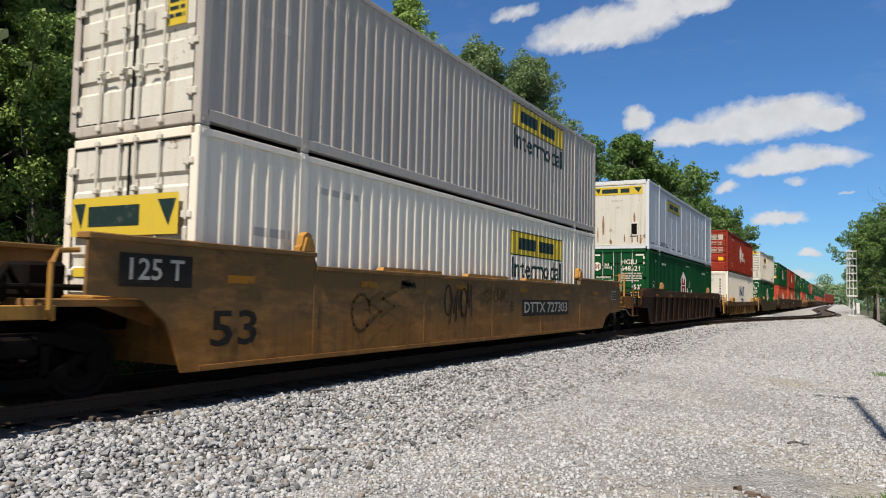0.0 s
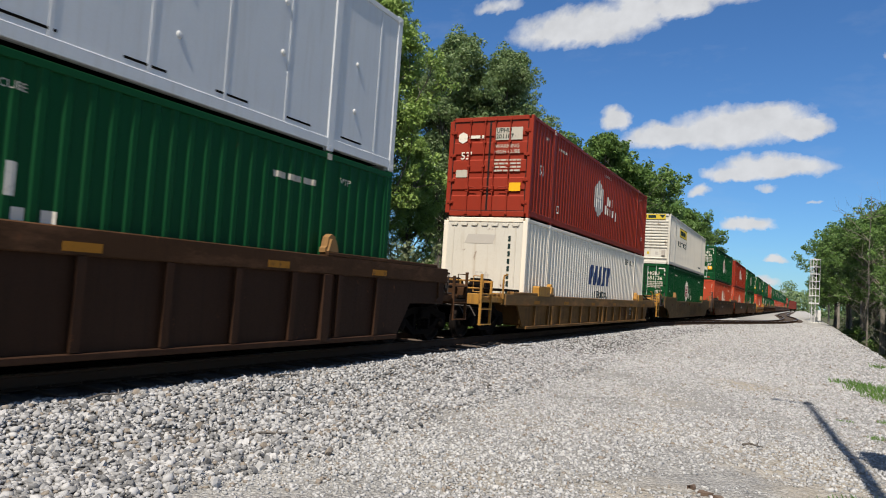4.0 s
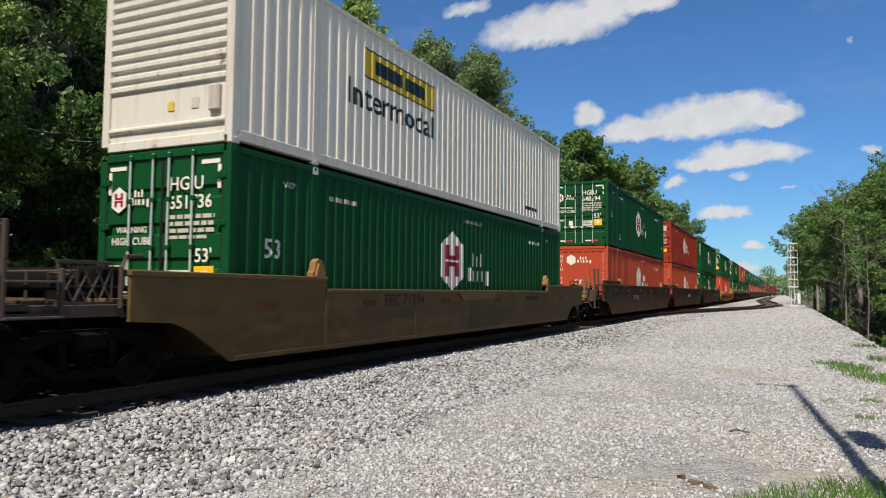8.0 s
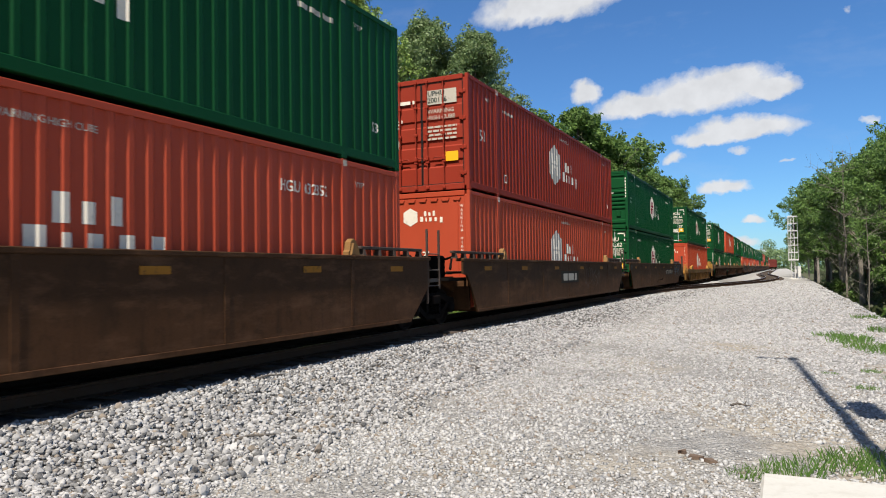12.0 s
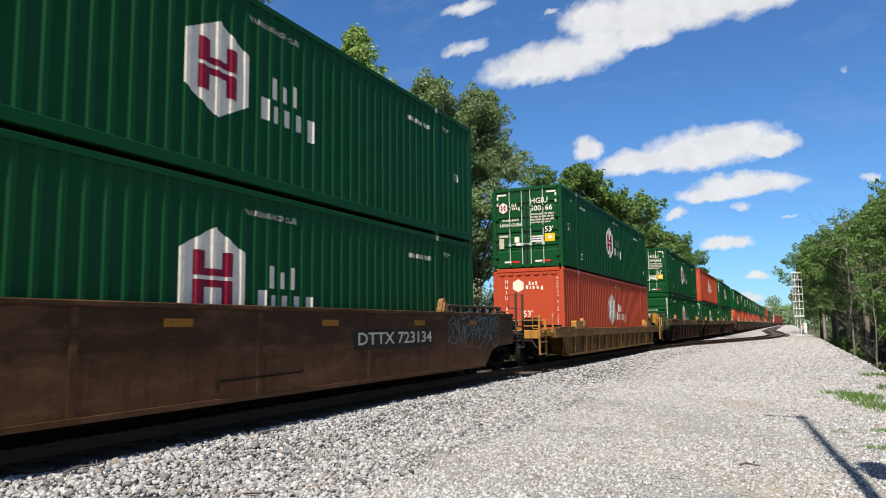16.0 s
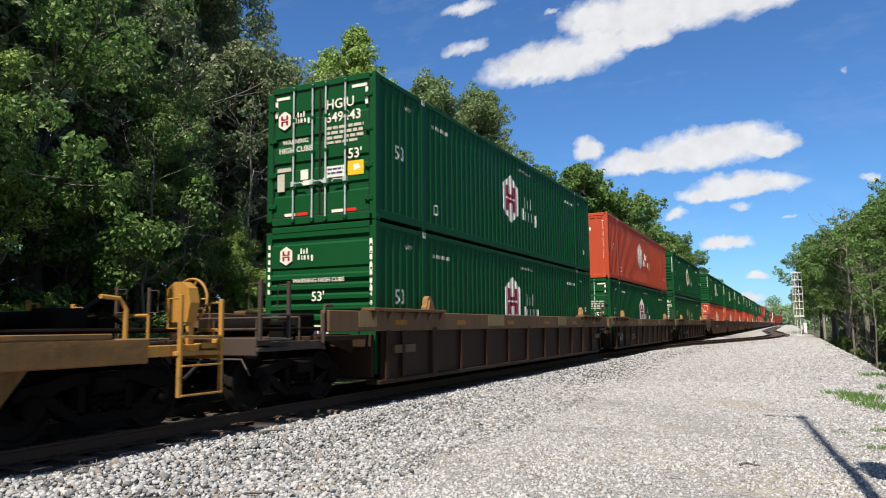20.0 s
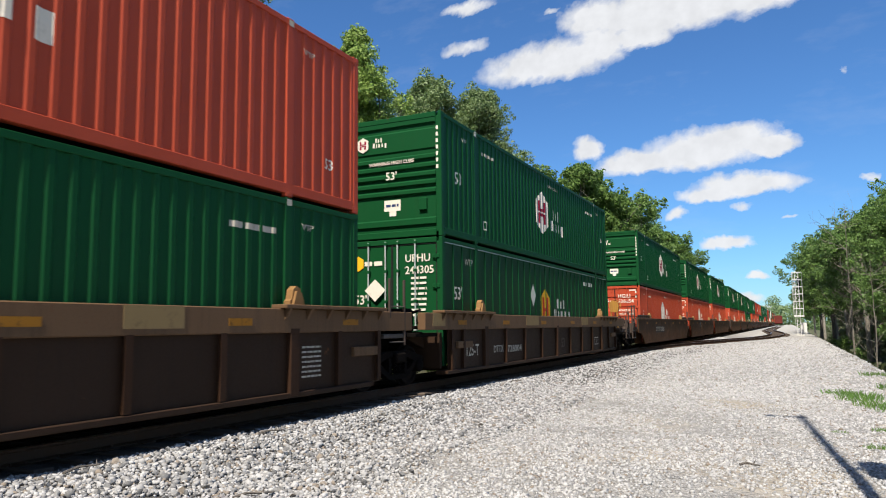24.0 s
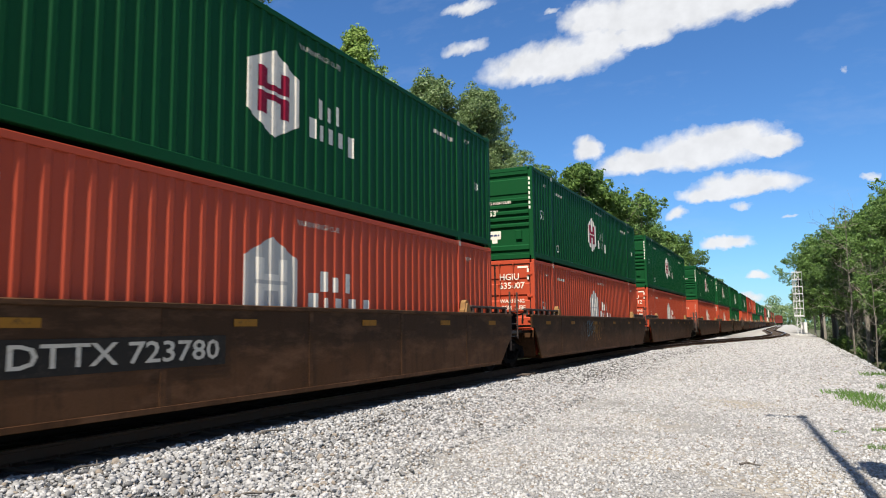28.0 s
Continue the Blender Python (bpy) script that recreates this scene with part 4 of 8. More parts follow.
def hub_doors_marks(c, orange=False):
    emblem(c, "front", -0.86, 2.18, 0.30, 0.40, D_WHITE, D_MAROON, None, False)
    on_front("wordmark", two_rows(0.42, 0.26), D_WHITE, c, -0.62, 2.20, -0.002)
    on_front("warning_lettering", letters("WARNING", 0.095), D_WHITE, c, -0.60, 1.72, 0.018)
    on_front("warning_lettering", letters("HIGH CUBE", 0.115), D_WHITE, c, -0.60, 1.55, 0.018)
    on_front("data_block", word_bars([(0.14, 1.02, 1.86, 1.92), (0.14, 1.02, 1.76, 1.82), (0.14, 1.02, 1.66, 1.72), (0.14, 0.9, 1.57, 1.62)], 7), D_GREYTXT, c, 0, 0, 0.018)
    on_front("length_lettering", letters("53'", 0.20), D_WHITE, c, 0.82, 1.32, 0.018)
    on_front("notice_sticker", flat([bar(0.16, 0.58, 0.90, 1.12)]), D_WHITE, c, 0, 0, 0.016)
    on_front("notice_print", word_bars([(0.19, 0.55, 1.04, 1.08), (0.19, 0.55, 0.96, 1.0)], 9), D_NAVY, c, 0, 0, 0.012)
    on_front("amber_sticker", flat([bar(0.66, 1.02, 0.90, 1.18)]), D_AMBER, c, 0, 0, 0.016)
    on_front("amber_sticker_mark", flat([[(0.80, 0.98), (0.96, 1.02), (0.90, 1.12), (0.78, 1.10)]]), D_WHITE, c, 0, 0, 0.012)
    on_front("notice_sticker", flat([bar(-1.04, -0.70, 1.12, 1.20), bar(-1.04, -0.86, 0.72, 1.08)]), D_GREYTXT, c, 0, 0, 0.016)
    on_front("notice_sticker", flat([bar(-0.46, -0.28, 0.92, 1.12), bar(-0.40, -0.24, 0.80, 0.90)]), D_WHITE, c, 0, 0, 0.016)


def owner_number(c, a, b, x=0.14, z=2.36, h=0.20):
    on_front("owner_lettering", letters(a, h, "LEFT"), D_WHITE, c, x, z, 0.014)
    on_front("serial_lettering", letters(b, h, "LEFT"), D_WHITE, c, x, z - 0.27, 0.014)


def green_doors(detail=True):
    c = box_shell("shipping_container", "dark green corrugated steel container with double doors and lock rods", "wave", GREEN, None, detail)
    add_doors(c, GREEN)
    hub_side(c)
    hub_doors_marks(c)
    return c


def green_louver(detail=True):
    c = box_shell("shipping_container", "dark green corrugated steel container with louvred front bulkhead", "wave", GREEN, None, detail)
    add_nose(c, GREEN, "louver")
    hub_side(c, rear=1.45)
    emblem(c, "front", -0.78, 2.30, 0.30, 0.38, D_WHITE, D_MAROON, None, False)
    on_front("wordmark", two_rows(0.42, 0.26), D_WHITE, c, -0.52, 2.32, 0.012)
    on_front("warning_lettering", letters("WARNING HIGH CUBE", 0.085), D_WHITE, c, 0.0, 1.79, -0.012)
    on_front("length_lettering", letters("53'", 0.19), D_WHITE, c, 0.0, 1.47, -0.012)
    on_front("notice_sticker", flat([bar(-0.22, 0.22, 0.66, 0.92), bar(-0.08, 0.10, 0.54, 0.66)]), D_WHITE, c, 0, 0, 0.044)
    on_front("notice_print", word_bars([(-0.17, 0.17, 0.76, 0.82)], 4), D_NAVY, c, 0, 0, 0.040)
    on_front("code_mark", word_bars([(-1.23, -1.17, 1.55 + 0.15 * i, 1.64 + 0.15 * i) for i in range(7)] + [(1.17, 1.23, 1.55 + 0.15 * i, 1.64 + 0.15 * i) for i in range(7)], 8), D_WHITE, c, 0, 0, -0.006)
    return c


def orange_doors(detail=True):
    c = box_shell("shipping_container", "faded red-orange corrugated container with double doors", "wave", ORANGE_OLD, None, detail)
    add_doors(c, ORANGE_OLD, ORANGE_OLD, False)
    hub_side(c, False, 1.55, MID, True)
    on_front("emblem", flat([hexagon(0.28, 0.34)]), D_WHITE, c, -0.86, 2.30, 0.016)
    on_front("wordmark", word_bars([(-0.66, -0.16, 2.27, 2.36)], 2), D_WHITE, c, 0, 0, 0.016)
    on_front("length_lettering", letters("53'", 0.22), D_WHITE, c, -0.72, 1.76, 0.016)
    on_front("data_sticker", flat([bar(-1.02, -0.62, 1.14, 1.36)]), D_GREYTXT, c, 0, 0, 0.016)
    on_front("warning_lettering", letters("WARNING", 0.11), D_GREYTXT, c, 0.54, 2.02, 0.016)
    on_front("warning_lettering", letters("HIGH CUBE", 0.11), D_GREYTXT, c, 0.54, 1.86, 0.016)
    on_front("data_block", word_bars([(0.16, 0.98, 1.60 - 0.1 * i, 1.65 - 0.1 * i) for i in range(4)], 6), D_GREYTXT, c, 0, 0, 0.016)
    on_front("amber_sticker", flat([bar(0.66, 1.0, 0.74, 0.98)]), D_AMBER, c, 0, 0, 0.016)
    on_front("number_sticker", flat([bar(0.14, 0.98, 2.20, 2.56)]), D_GREYTXT, c, 0, 0, 0.016)
    return c


def orange_nose(detail=True):
    c = box_shell("shipping_container", "bright orange corrugated steel container with plain front", "wave", ORANGE, None, detail)
    add_nose(c, ORANGE, "scallop")
    hub_side(c, False, 1.55, MID, True, False)
    on_front("emblem", flat([hexagon(0.40, 0.46)]), D_WHITE, c, -0.36, 2.28, 0.012, "white six-sided emblem")
    on_front("wordmark", two_rows(0.72, 0.30), D_WHITE, c, -0.10, 2.28, 0.012)
    on_front("length_lettering", letters("53'", 0.22), D_WHITE, c, -0.02, 1.28, 0.012)
    on_front("warning_lettering", column("WARNING HIGH CUBE", 0.065, 0.10), D_WHITE, c, 1.08, 2.50, -0.016)
    return c


def orange_fresh_doors(detail=True):
    c = box_shell("shipping_container", "bright orange corrugated container with double doors", "wave", ORANGE, None, detail)
    add_doors(c, ORANGE, ORANGE)
    hub_side(c, False, 1.55, MID, True)
    on_front("emblem", flat([hexagon(0.36, 0.42)]), D_WHITE, c, -0.86, 2.16, -0.004)
    on_front("wordmark", two_rows(0.46, 0.22), D_WHITE, c, -0.64, 2.16, 0.012)
    on_front("warning_lettering", letters("WARNING", 0.12), D_WHITE, c, 0.56, 1.62, 0.016)
    on_front("warning_lettering", letters("HIGH CUBE", 0.12), D_WHITE, c, 0.56, 1.42, 0.016)
    on_front("length_lettering", letters("53'", 0.20), D_WHITE, c, -0.86, 1.46, 0.016)
    return c


def hunt_panel(c, y, z, w, h, start, depth=CW - 0.010):
    """Yellow panel with a dark band in place of the maker's words."""
    on_side("yellow_panel", flat([bar(-w / 2, w / 2, -h / 2, h / 2)]), D_YELLOW, c, y, z, depth, start, "yellow sign panel with a dark band")
    on_side("panel_print", word_bars([(-w * 0.36, w * 0.36, -h * 0.24, h * 0.24)], 2), D_DARK, c, y, z, depth + 0.004, start)
    on_side("panel_edge", flat([bar(-w / 2, w / 2, h / 2 - 0.03, h / 2), bar(-w / 2, w / 2, -h / 2, -h / 2 + 0.03)]), D_DARK, c, y, z, depth + 0.004, start)


def hunt_front(c, z, w, h, y):
    on_front("yellow_panel", flat([bar(-w / 2, w / 2, -h / 2, h / 2)]), D_YELLOW, c, 0, z, y, "yellow sign panel with a dark band")
    on_front("panel_print", word_bars([(-w * 0.33, w * 0.25, -h * 0.26, h * 0.26)], 2), D_DARK, c, 0, z, y - 0.004)
    on_front("panel_flourish", flat([[(-w * 0.48, h * 0.35), (-w * 0.36, h * 0.35), (-w * 0.40, -h * 0.3)], [(w * 0.48, h * 0.35), (w * 0.32, h * 0.35), (w * 0.42, -h * 0.3)]]), D_DARK, c, 0, z, y - 0.004)


def white_doors(body, front, label, panel_front, at):
    c = box_shell("shipping_container", label, "wave", body)
    add_doors(c, front, front, False)
    up = 2.15 if panel_front else 2.40
    hunt_panel(c, at, up, 3.5, 0.60, MID)
    on_side("side_lettering", letters("Intermodal", 0.50, "CENTER", 3.4), D_DARK, c, at, up - 0.62, CW - 0.010, MID)
    if not panel_front:
        on_side("lift_lettering", letters("TOP LIFT ONLY", 0.17, "LEFT", 1.2), D_GREYLOGO, c, 2.25, 0.42, CW - 0.010, MID)
    on_side("number_mark", word_bars([(1.0, 1.75, 1.60, 1.72), (2.3, 3.4, 2.34, 2.44)], 3), D_GREYLOGO, c, 0, 0, CW - 0.010, 0.13)
    if panel_front:
        hunt_front(c, 1.80, 2.1, 0.52, -0.046)
        on_front("yellow_tag", flat([bar(-1.05, -0.72, 1.0, 1.12)]), D_YELLOW, c, 0, 0, 0.012)
    else:
        on_front("notice_sticker", flat([bar(0.62, 0.98, 1.32, 1.84)]), D_YELLOW, c, 0, 0, 0.016)
        on_front("notice_print", word_bars([(0.66, 0.94, 1.72 - 0.1 * i, 1.77 - 0.1 * i) for i in range(4)], 5), D_DARK, c, 0, 0, 0.012)
        on_front("notice_sticker", flat([bar(0.18, 0.38, 1.34, 1.58)]), D_GREYLOGO, c, 0, 0, 0.016)
    return c


def white_smooth():
    c = box_shell("shipping_container", "smooth-sided white container with a yellow sign panel and rusty front", "plate", WHITE_COOL, WHITE_COOL)
    p = add_nose(c, WHITE_DIRTY, "plain")
    hunt_front(c, 2.46, 2.05, 0.34, 0.008)
    on_front("number_mark", word_bars([(-0.28, 0.26, 2.02, 2.08), (-0.08, 0.10, 1.72, 1.80)], 3), D_GREYLOGO, c, 0, 0, 0.010)
    g = Geo().box(0.52, 0.86, -0.02, 0.03, 0.55, 1.12, 0.01)
    part("vent_frame", g, WHITE_DIRTY, p)
    part("vent_recess", Geo().box(0.575, 0.805, -0.024, 0.0, 0.61, 1.06, 0.004), TRUCK, p)
    for k, (x, a, b, w) in enumerate(((-0.62, 0.62, 1.42, 0.10), (0.69, 1.12, 1.52, 0.09), (-0.85, 0.30, 0.95, 0.05), (0.28, 0.30, 0.62, 0.06), (0.60, 0.28, 0.56, 0.07), (0.82, 0.28, 0.56, 0.06), (-0.3, 0.22, 0.42, 0.12), (0.95, 0.22, 0.6, 0.08), (-1.0, 0.22, 0.55, 0.08))):
        on_front("rust_streak", flat([[(x - w * 0.3, a), (x + w * 0.4, a), (x + w * 0.5, (a + b) / 2), (x + w * 0.15, b), (x - w * 0.25, b), (x - w * 0.5, (a + b) / 2)]]), D_STREAK, c, 0, 0, 0.0125 - 0.0003 * k)
    uprights(c, "seam", WHITE_COOL, 1.22, 0.03, CW - 0.021, CW - 0.012)
    part("side_roof_band", Geo().box(CW - 0.022, CW - 0.011, MID, POST_B - 0.08, CH - 0.24, CH - 0.10), GREY, c)
    hunt_panel(c, 5.0, 2.24, 2.8, 0.50, None, CW - 0.008)
    on_side("lift_lettering", letters("TOP LIFT ONLY", 0.17, "LEFT", 1.25), D_NAVY, c, 2.28, 0.36, CW - 0.016)
    cap = Geo().lathe([(0.0, 0.05), (0.018, 0.04), (0.024, 0.0)], "x", 10).mesh("rivet_cap", GALV, True)
    for i, y in enumerate((4.7, 7.0, 8.6, 9.9, 11.0, 12.9, 14.8)):
        for z in ((1.95, 1.2) if i % 2 else (1.6, 0.8)):
            part("rivet_cap", cap, GALV, c, "", False, pose(CW - 0.02, y, z))
    slot = Geo().box(CW - 0.021, CW - 0.014, -0.3, 0.3, 0.28, 0.31).mesh("vent_slot", TRUCK)
    for i in range(11):
        part("vent_slot", slot, TRUCK, c, "", False, pose(0, 0.75 + i * 1.4, 0))
    return c


def white_louver():
    c = box_shell("shipping_container", "white corrugated container with louvred rust-stained front", "wave", WHITE, WHITE_DIRTY)
    add_nose(c, WHITE_DIRTY, "ribbed")
    hunt_front(c, 2.72, 2.0, 0.30, -0.008)
    hunt_panel(c, 4.93, 2.17, 2.95, 0.56, MID)
    on_side("side_lettering", letters("Intermodal", 0.48, "CENTER", 3.4), D_DARK, c, 4.63, 1.50, CW - 0.010, MID)
    part("vent_box", Geo().box(0.86, 1.06, -0.02, 0.06, 0.48, 0.86, 0.02), GREY, c)
    on_front("notice_sticker", flat([bar(0.04, 0.16, 0.56, 0.70)]), D_YELLOW, c, 0, 0, 0.040)
    on_front("notice_sticker", flat([bar(0.50, 0.64, 0.56, 0.72)]), D_GREYLOGO, c, 0, 0, 0.040)
    on_side("code_mark", word_bars([(12.6, 13.7, 0.42, 0.52)], 3), D_DARK, c, 0, 0, CW - 0.010, MID)
    return c


def white_plain():
    c = box_shell("shipping_container", "white corrugated container with a slanting navy emblem", "wave", WHITE)
    add_nose(c, WHITE_DIRTY, "scallop")
    on_front("wordmark", flat([[(-0.6, 2.14), (0.28, 2.14), (0.36, 2.40), (-0.5, 2.40)]]), D_GREYLOGO, c, 0, 0, 0.014)
    on_front("length_lettering", letters("53ft", 0.22), D_GREYLOGO, c, 0.0, 1.22, 0.014)
    on_front("code_mark", word_bars([(0.74, 0.82, 0.75 + 0.21 * i, 0.90 + 0.21 * i) for i in range(8)], 6), D_DARK, c, 0, 0, 0.014)
    y, z = 8.2, 1.62
    on_side("slanted_emblem", flat([[(y - 1.6 + i * 0.62, z - 0.36), (y - 1.2 + i * 0.62, z - 0.36), (y - 0.98 + i * 0.62, z + 0.36), (y - 1.38 + i * 0.62, z + 0.36)] for i in range(5)]), D_NAVY, c, 0, 0, CW - 0.010, MID, "row of slanting navy strokes")
    on_side("side_lettering", letters("INTERMODAL", 0.26), D_DARK, c, y + 0.2, z - 0.72, CW - 0.010, MID)
    return c


def green_posts():
    c = box_shell("shipping_container", "green smooth-sided container with slim posts and doors", "post", GREEN_OLD, GREEN)
    add_doors(c, GREEN, ROD, False, True)
    uprights(c, "side_post", GREEN, 0.5, 0.022, CW - 0.031, CW - 0.008)
    hy = 7.5
    part("side_bead", Geo().box(CW - 0.03, CW - 0.006, 0.2, CL - 0.2, CH - 0.13, CH - 0.10), ROD, c)
    on_side("emblem", flat([hexagon(0.95, 1.25)]), D_AMBER, c, hy, 1.40, CW - 0.022, None, "faded orange six-sided emblem")
    on_side("emblem_mark", flat([bar(-0.28, -0.12, -0.5, 0.3), bar(0.12, 0.28, -0.5, 0.3), bar(-0.12, 0.12, -0.14, -0.04)]), D_RED, c, hy, 1.45, CW - 0.016)
    on_side_blocks("wordmark_block", two_rows(2.1, 0.74), D_WHITE, c, 8.35, 1.40, CW - 0.016)
    on_side("placard", flat([[(-0.26, 0), (0, -0.34), (0.26, 0), (0, 0.34)]]), D_WHITE, c, 6.3, 1.78, CW - 0.014, None, "white diamond placard")
    on_side("length_lettering", letters("53'", 0.30), D_WHITE, c, 0.86, 1.62, CW - 0.016)
    on_side("weight_lettering", letters("WTP", 0.16), D_GREYTXT, c, 1.5, CH - 0.5, CW - 0.016)
    on_side("number_mark", word_bars([(12.2, 12.7, 2.34, 2.48), (12.95, 13.6, 2.34, 2.48)], 3), D_WHITE, c, 0, 0, CW - 0.016)
    on_front("emblem", flat([hexagon(0.30, 0.36)]), D_AMBER, c, -0.92, 2.36, 0.012)
    on_front("wordmark", word_bars([(-0.74, -0.25, 2.30, 2.40)], 3), D_WHITE, c, 0, 0, 0.012)
    on_front("placard", flat([[(-0.28, 0), (0, -0.26), (0.28, 0), (0, 0.26)]]), D_WHITE, c, -0.42, 1.72, -0.046, "white diamond placard")
    on_front("length_lettering", letters("53'", 0.22), D_WHITE, c, -0.85, 1.5, 0.012)
    on_front("data_block", word_bars([(0.5, 0.9, 1.95 - 0.12 * i, 2.0 - 0.12 * i) for i in range(8)], 2), D_WHITE, c, 0, 0, 0.012)
    return c
# ---- well cars: the well holds a box from y = 0 to 16.15; rail top at z = 0 ----
HW = 1.50            # half width over the sides
WHEEL_R = 0.42


def wheelset(parent, y):
    w = Geo()
    for s in (-1, 1):
        prof = [(0.60, 0.08), (0.60, 0.17), (0.70, 0.20), (0.72, 0.34), (0.685, 0.365), (0.685, 0.445), (0.715, 0.443), (0.735, WHEEL_R), (0.815, WHEEL_R - 0.008), (0.822, 0.395), (0.822, 0.36), (0.775, 0.33), (0.765, 0.20), (0.83, 0.16), (0.83, 0.08)]
        w.lathe([(s * a, r) for a, r in prof], "x", 28)
    w.tube([(-1.08, 0, 0), (1.08, 0, 0)], 0.075, 12)
    for s in (-1, 1):
        for k in range(3):
            a = k * 2.094
            w.box(s * 1.07 - 0.02, s * 1.07 + 0.02, 0.045 * math.cos(a) - 0.015, 0.045 * math.cos(a) + 0.015, 0.045 * math.sin(a) - 0.015, 0.045 * math.sin(a) + 0.015)
    return w


WS_MESH = wheelset(None, 0).mesh("wheelset", WHEEL, True)


def truck_geo():
    f = Geo()
    # cast side frame: arched top chord, bowed bottom, windows at both sides of the springs
    f.slab([(-1.12, 0.50), (-1.05, 0.63), (-0.78, 0.67), (-0.45, 0.75), (0.45, 0.75), (0.78, 0.67), (1.05, 0.63), (1.12, 0.50), (0.80, 0.50), (0.42, 0.62), (-0.42, 0.62), (-0.80, 0.50)], 0.93, 1.06)
    f.slab([(-0.80, 0.50), (-0.62, 0.34), (-0.34, 0.19), (0.34, 0.19), (0.62, 0.34), (0.80, 0.50), (0.66, 0.52), (0.50, 0.40), (0.28, 0.30), (-0.28, 0.30), (-0.50, 0.40), (-0.66, 0.52)], 0.93, 1.06)
    for s in (-1, 1):
        f.slab([(s * 0.27, 0.29), (s * 0.36, 0.29), (s * 0.36, 0.64), (s * 0.27, 0.64)], 0.93, 1.06)
        f.lathe([(0.90, 0.13), (1.09, 0.13), (1.12, 0.10), (1.13, 0.0)], "x", 14, (0, s * 0.89, WHEEL_R))
    spring = Geo()
    for y in (-0.17, 0.0, 0.17):
        for x in (0.95, 1.06):
            pts = [(x + 0.055 * math.cos(t * 0.9), y + 0.055 * math.sin(t * 0.9), 0.30 + 0.27 * t / 24) for t in range(25)]
            spring.tube(pts, 0.014, 5)
    return f, spring


FRAME_G, SPRING_G = truck_geo()
FRAME_R = FRAME_G.mesh("side_frame", TRUCK, True)
FRAME_L = FRAME_G.mirrored().mesh("side_frame", TRUCK, True)
SPRING_R = SPRING_G.mesh("spring_group", TRUCK, True)
BOLSTER = Geo().box(-1.15, 1.15, -0.20, 0.20, 0.52, 0.72, 0.03).box(-0.3, 0.3, -0.25, 0.25, 0.70, 0.82, 0.03).mesh("bolster", TRUCK)
BEAM = Geo().box(-0.95, 0.95, -0.52, -0.44, 0.38, 0.50, 0.02).box(-0.95, 0.95, 0.44, 0.52, 0.38, 0.50, 0.02).box(-0.82, -0.70, -0.50, -0.45, 0.30, 0.60).box(0.70, 0.82, -0.50, -0.45, 0.30, 0.60).mesh("brake_beam", TRUCK)
WHEELSETS = []


def add_truck(car, y):
    t = new("truck")
    t.empty_display_size = 0.2
    t.parent = car
    t.location = (0, y, 0)
    tagged(t, "grimy four-wheel freight truck")
    part("side_frame", FRAME_R, TRUCK, t)
    part("side_frame", FRAME_L, TRUCK, t)
    part("spring_group", SPRING_R, TRUCK, t)
    part("spring_group", SPRING_R, TRUCK, t, "", False, pose(0, 0, 0, 0, 0, 180))
    part("bolster", BOLSTER, TRUCK, t)
    part("brake_beam", BEAM, TRUCK, t)
    for s in (-0.89, 0.89):
        part("wheelset", WS_MESH, WHEEL, t, "dark steel wheels with bright treads", False, pose(0, s, WHEEL_R))
    return t


def well_end(car, y0, s, body, trim, art):
    """Bulkhead, sill and platform at one end of the well; s = -1 at the front, +1 at the rear."""
    Y = lambda d: y0 + s * d
    box = lambda g, x0, x1, a, b, z0, z1, c=0.01: g.box(x0, x1, min(Y(a), Y(b)), max(Y(a), Y(b)), z0, z1, c)
    reach = 1.45 if art else 3.35
    # near-black sill and joint-end platform: shade of the car gap as colour
    part("end_platform", box(Geo(), -1.30, 1.30, 0.30, 1.3 if art else 1.85, 1.02, 1.10), TRUCK if art else body, car)
    part("centre_sill", box(Geo(), -0.42, 0.42, 0.20, reach, 0.72, 1.02, 0.02), TRUCK, car)
    wall = Geo()
    box(wall, -1.30, 1.30, 0.06, 0.16, 0.32, 1.10, 0.01)
    wall.slab([(Y(0.16), 0.75), (Y(1.0), 1.02), (Y(0.16), 1.02)], -0.9, -0.84).slab([(Y(0.16), 0.75), (Y(1.0), 1.02), (Y(0.16), 1.02)], 0.84, 0.90)
    part("well_bulkhead", wall, body, car)
    part("tread_plate", box(Geo(), -1.08, 1.0, 0.40, 1.1, 1.10, 1.125, 0.004), trim if body in (CAR_YELLOW, CAR_OCHRE) else body, car)
    pipe = Geo().tube([(1.22, Y(0.2), 1.22), (1.22, Y(reach - 0.2), 1.22)], 0.03, 8)
    pipe.tube([(-1.22, Y(0.2), 1.22), (-1.22, Y(reach - 0.2), 1.22)], 0.03, 8)
    pipe.tube([(-1.2, Y(0.9), 1.2), (1.2, Y(0.9), 1.2)], 0.022, 8)
    part("brake_pipe", pipe, TRUCK, car)


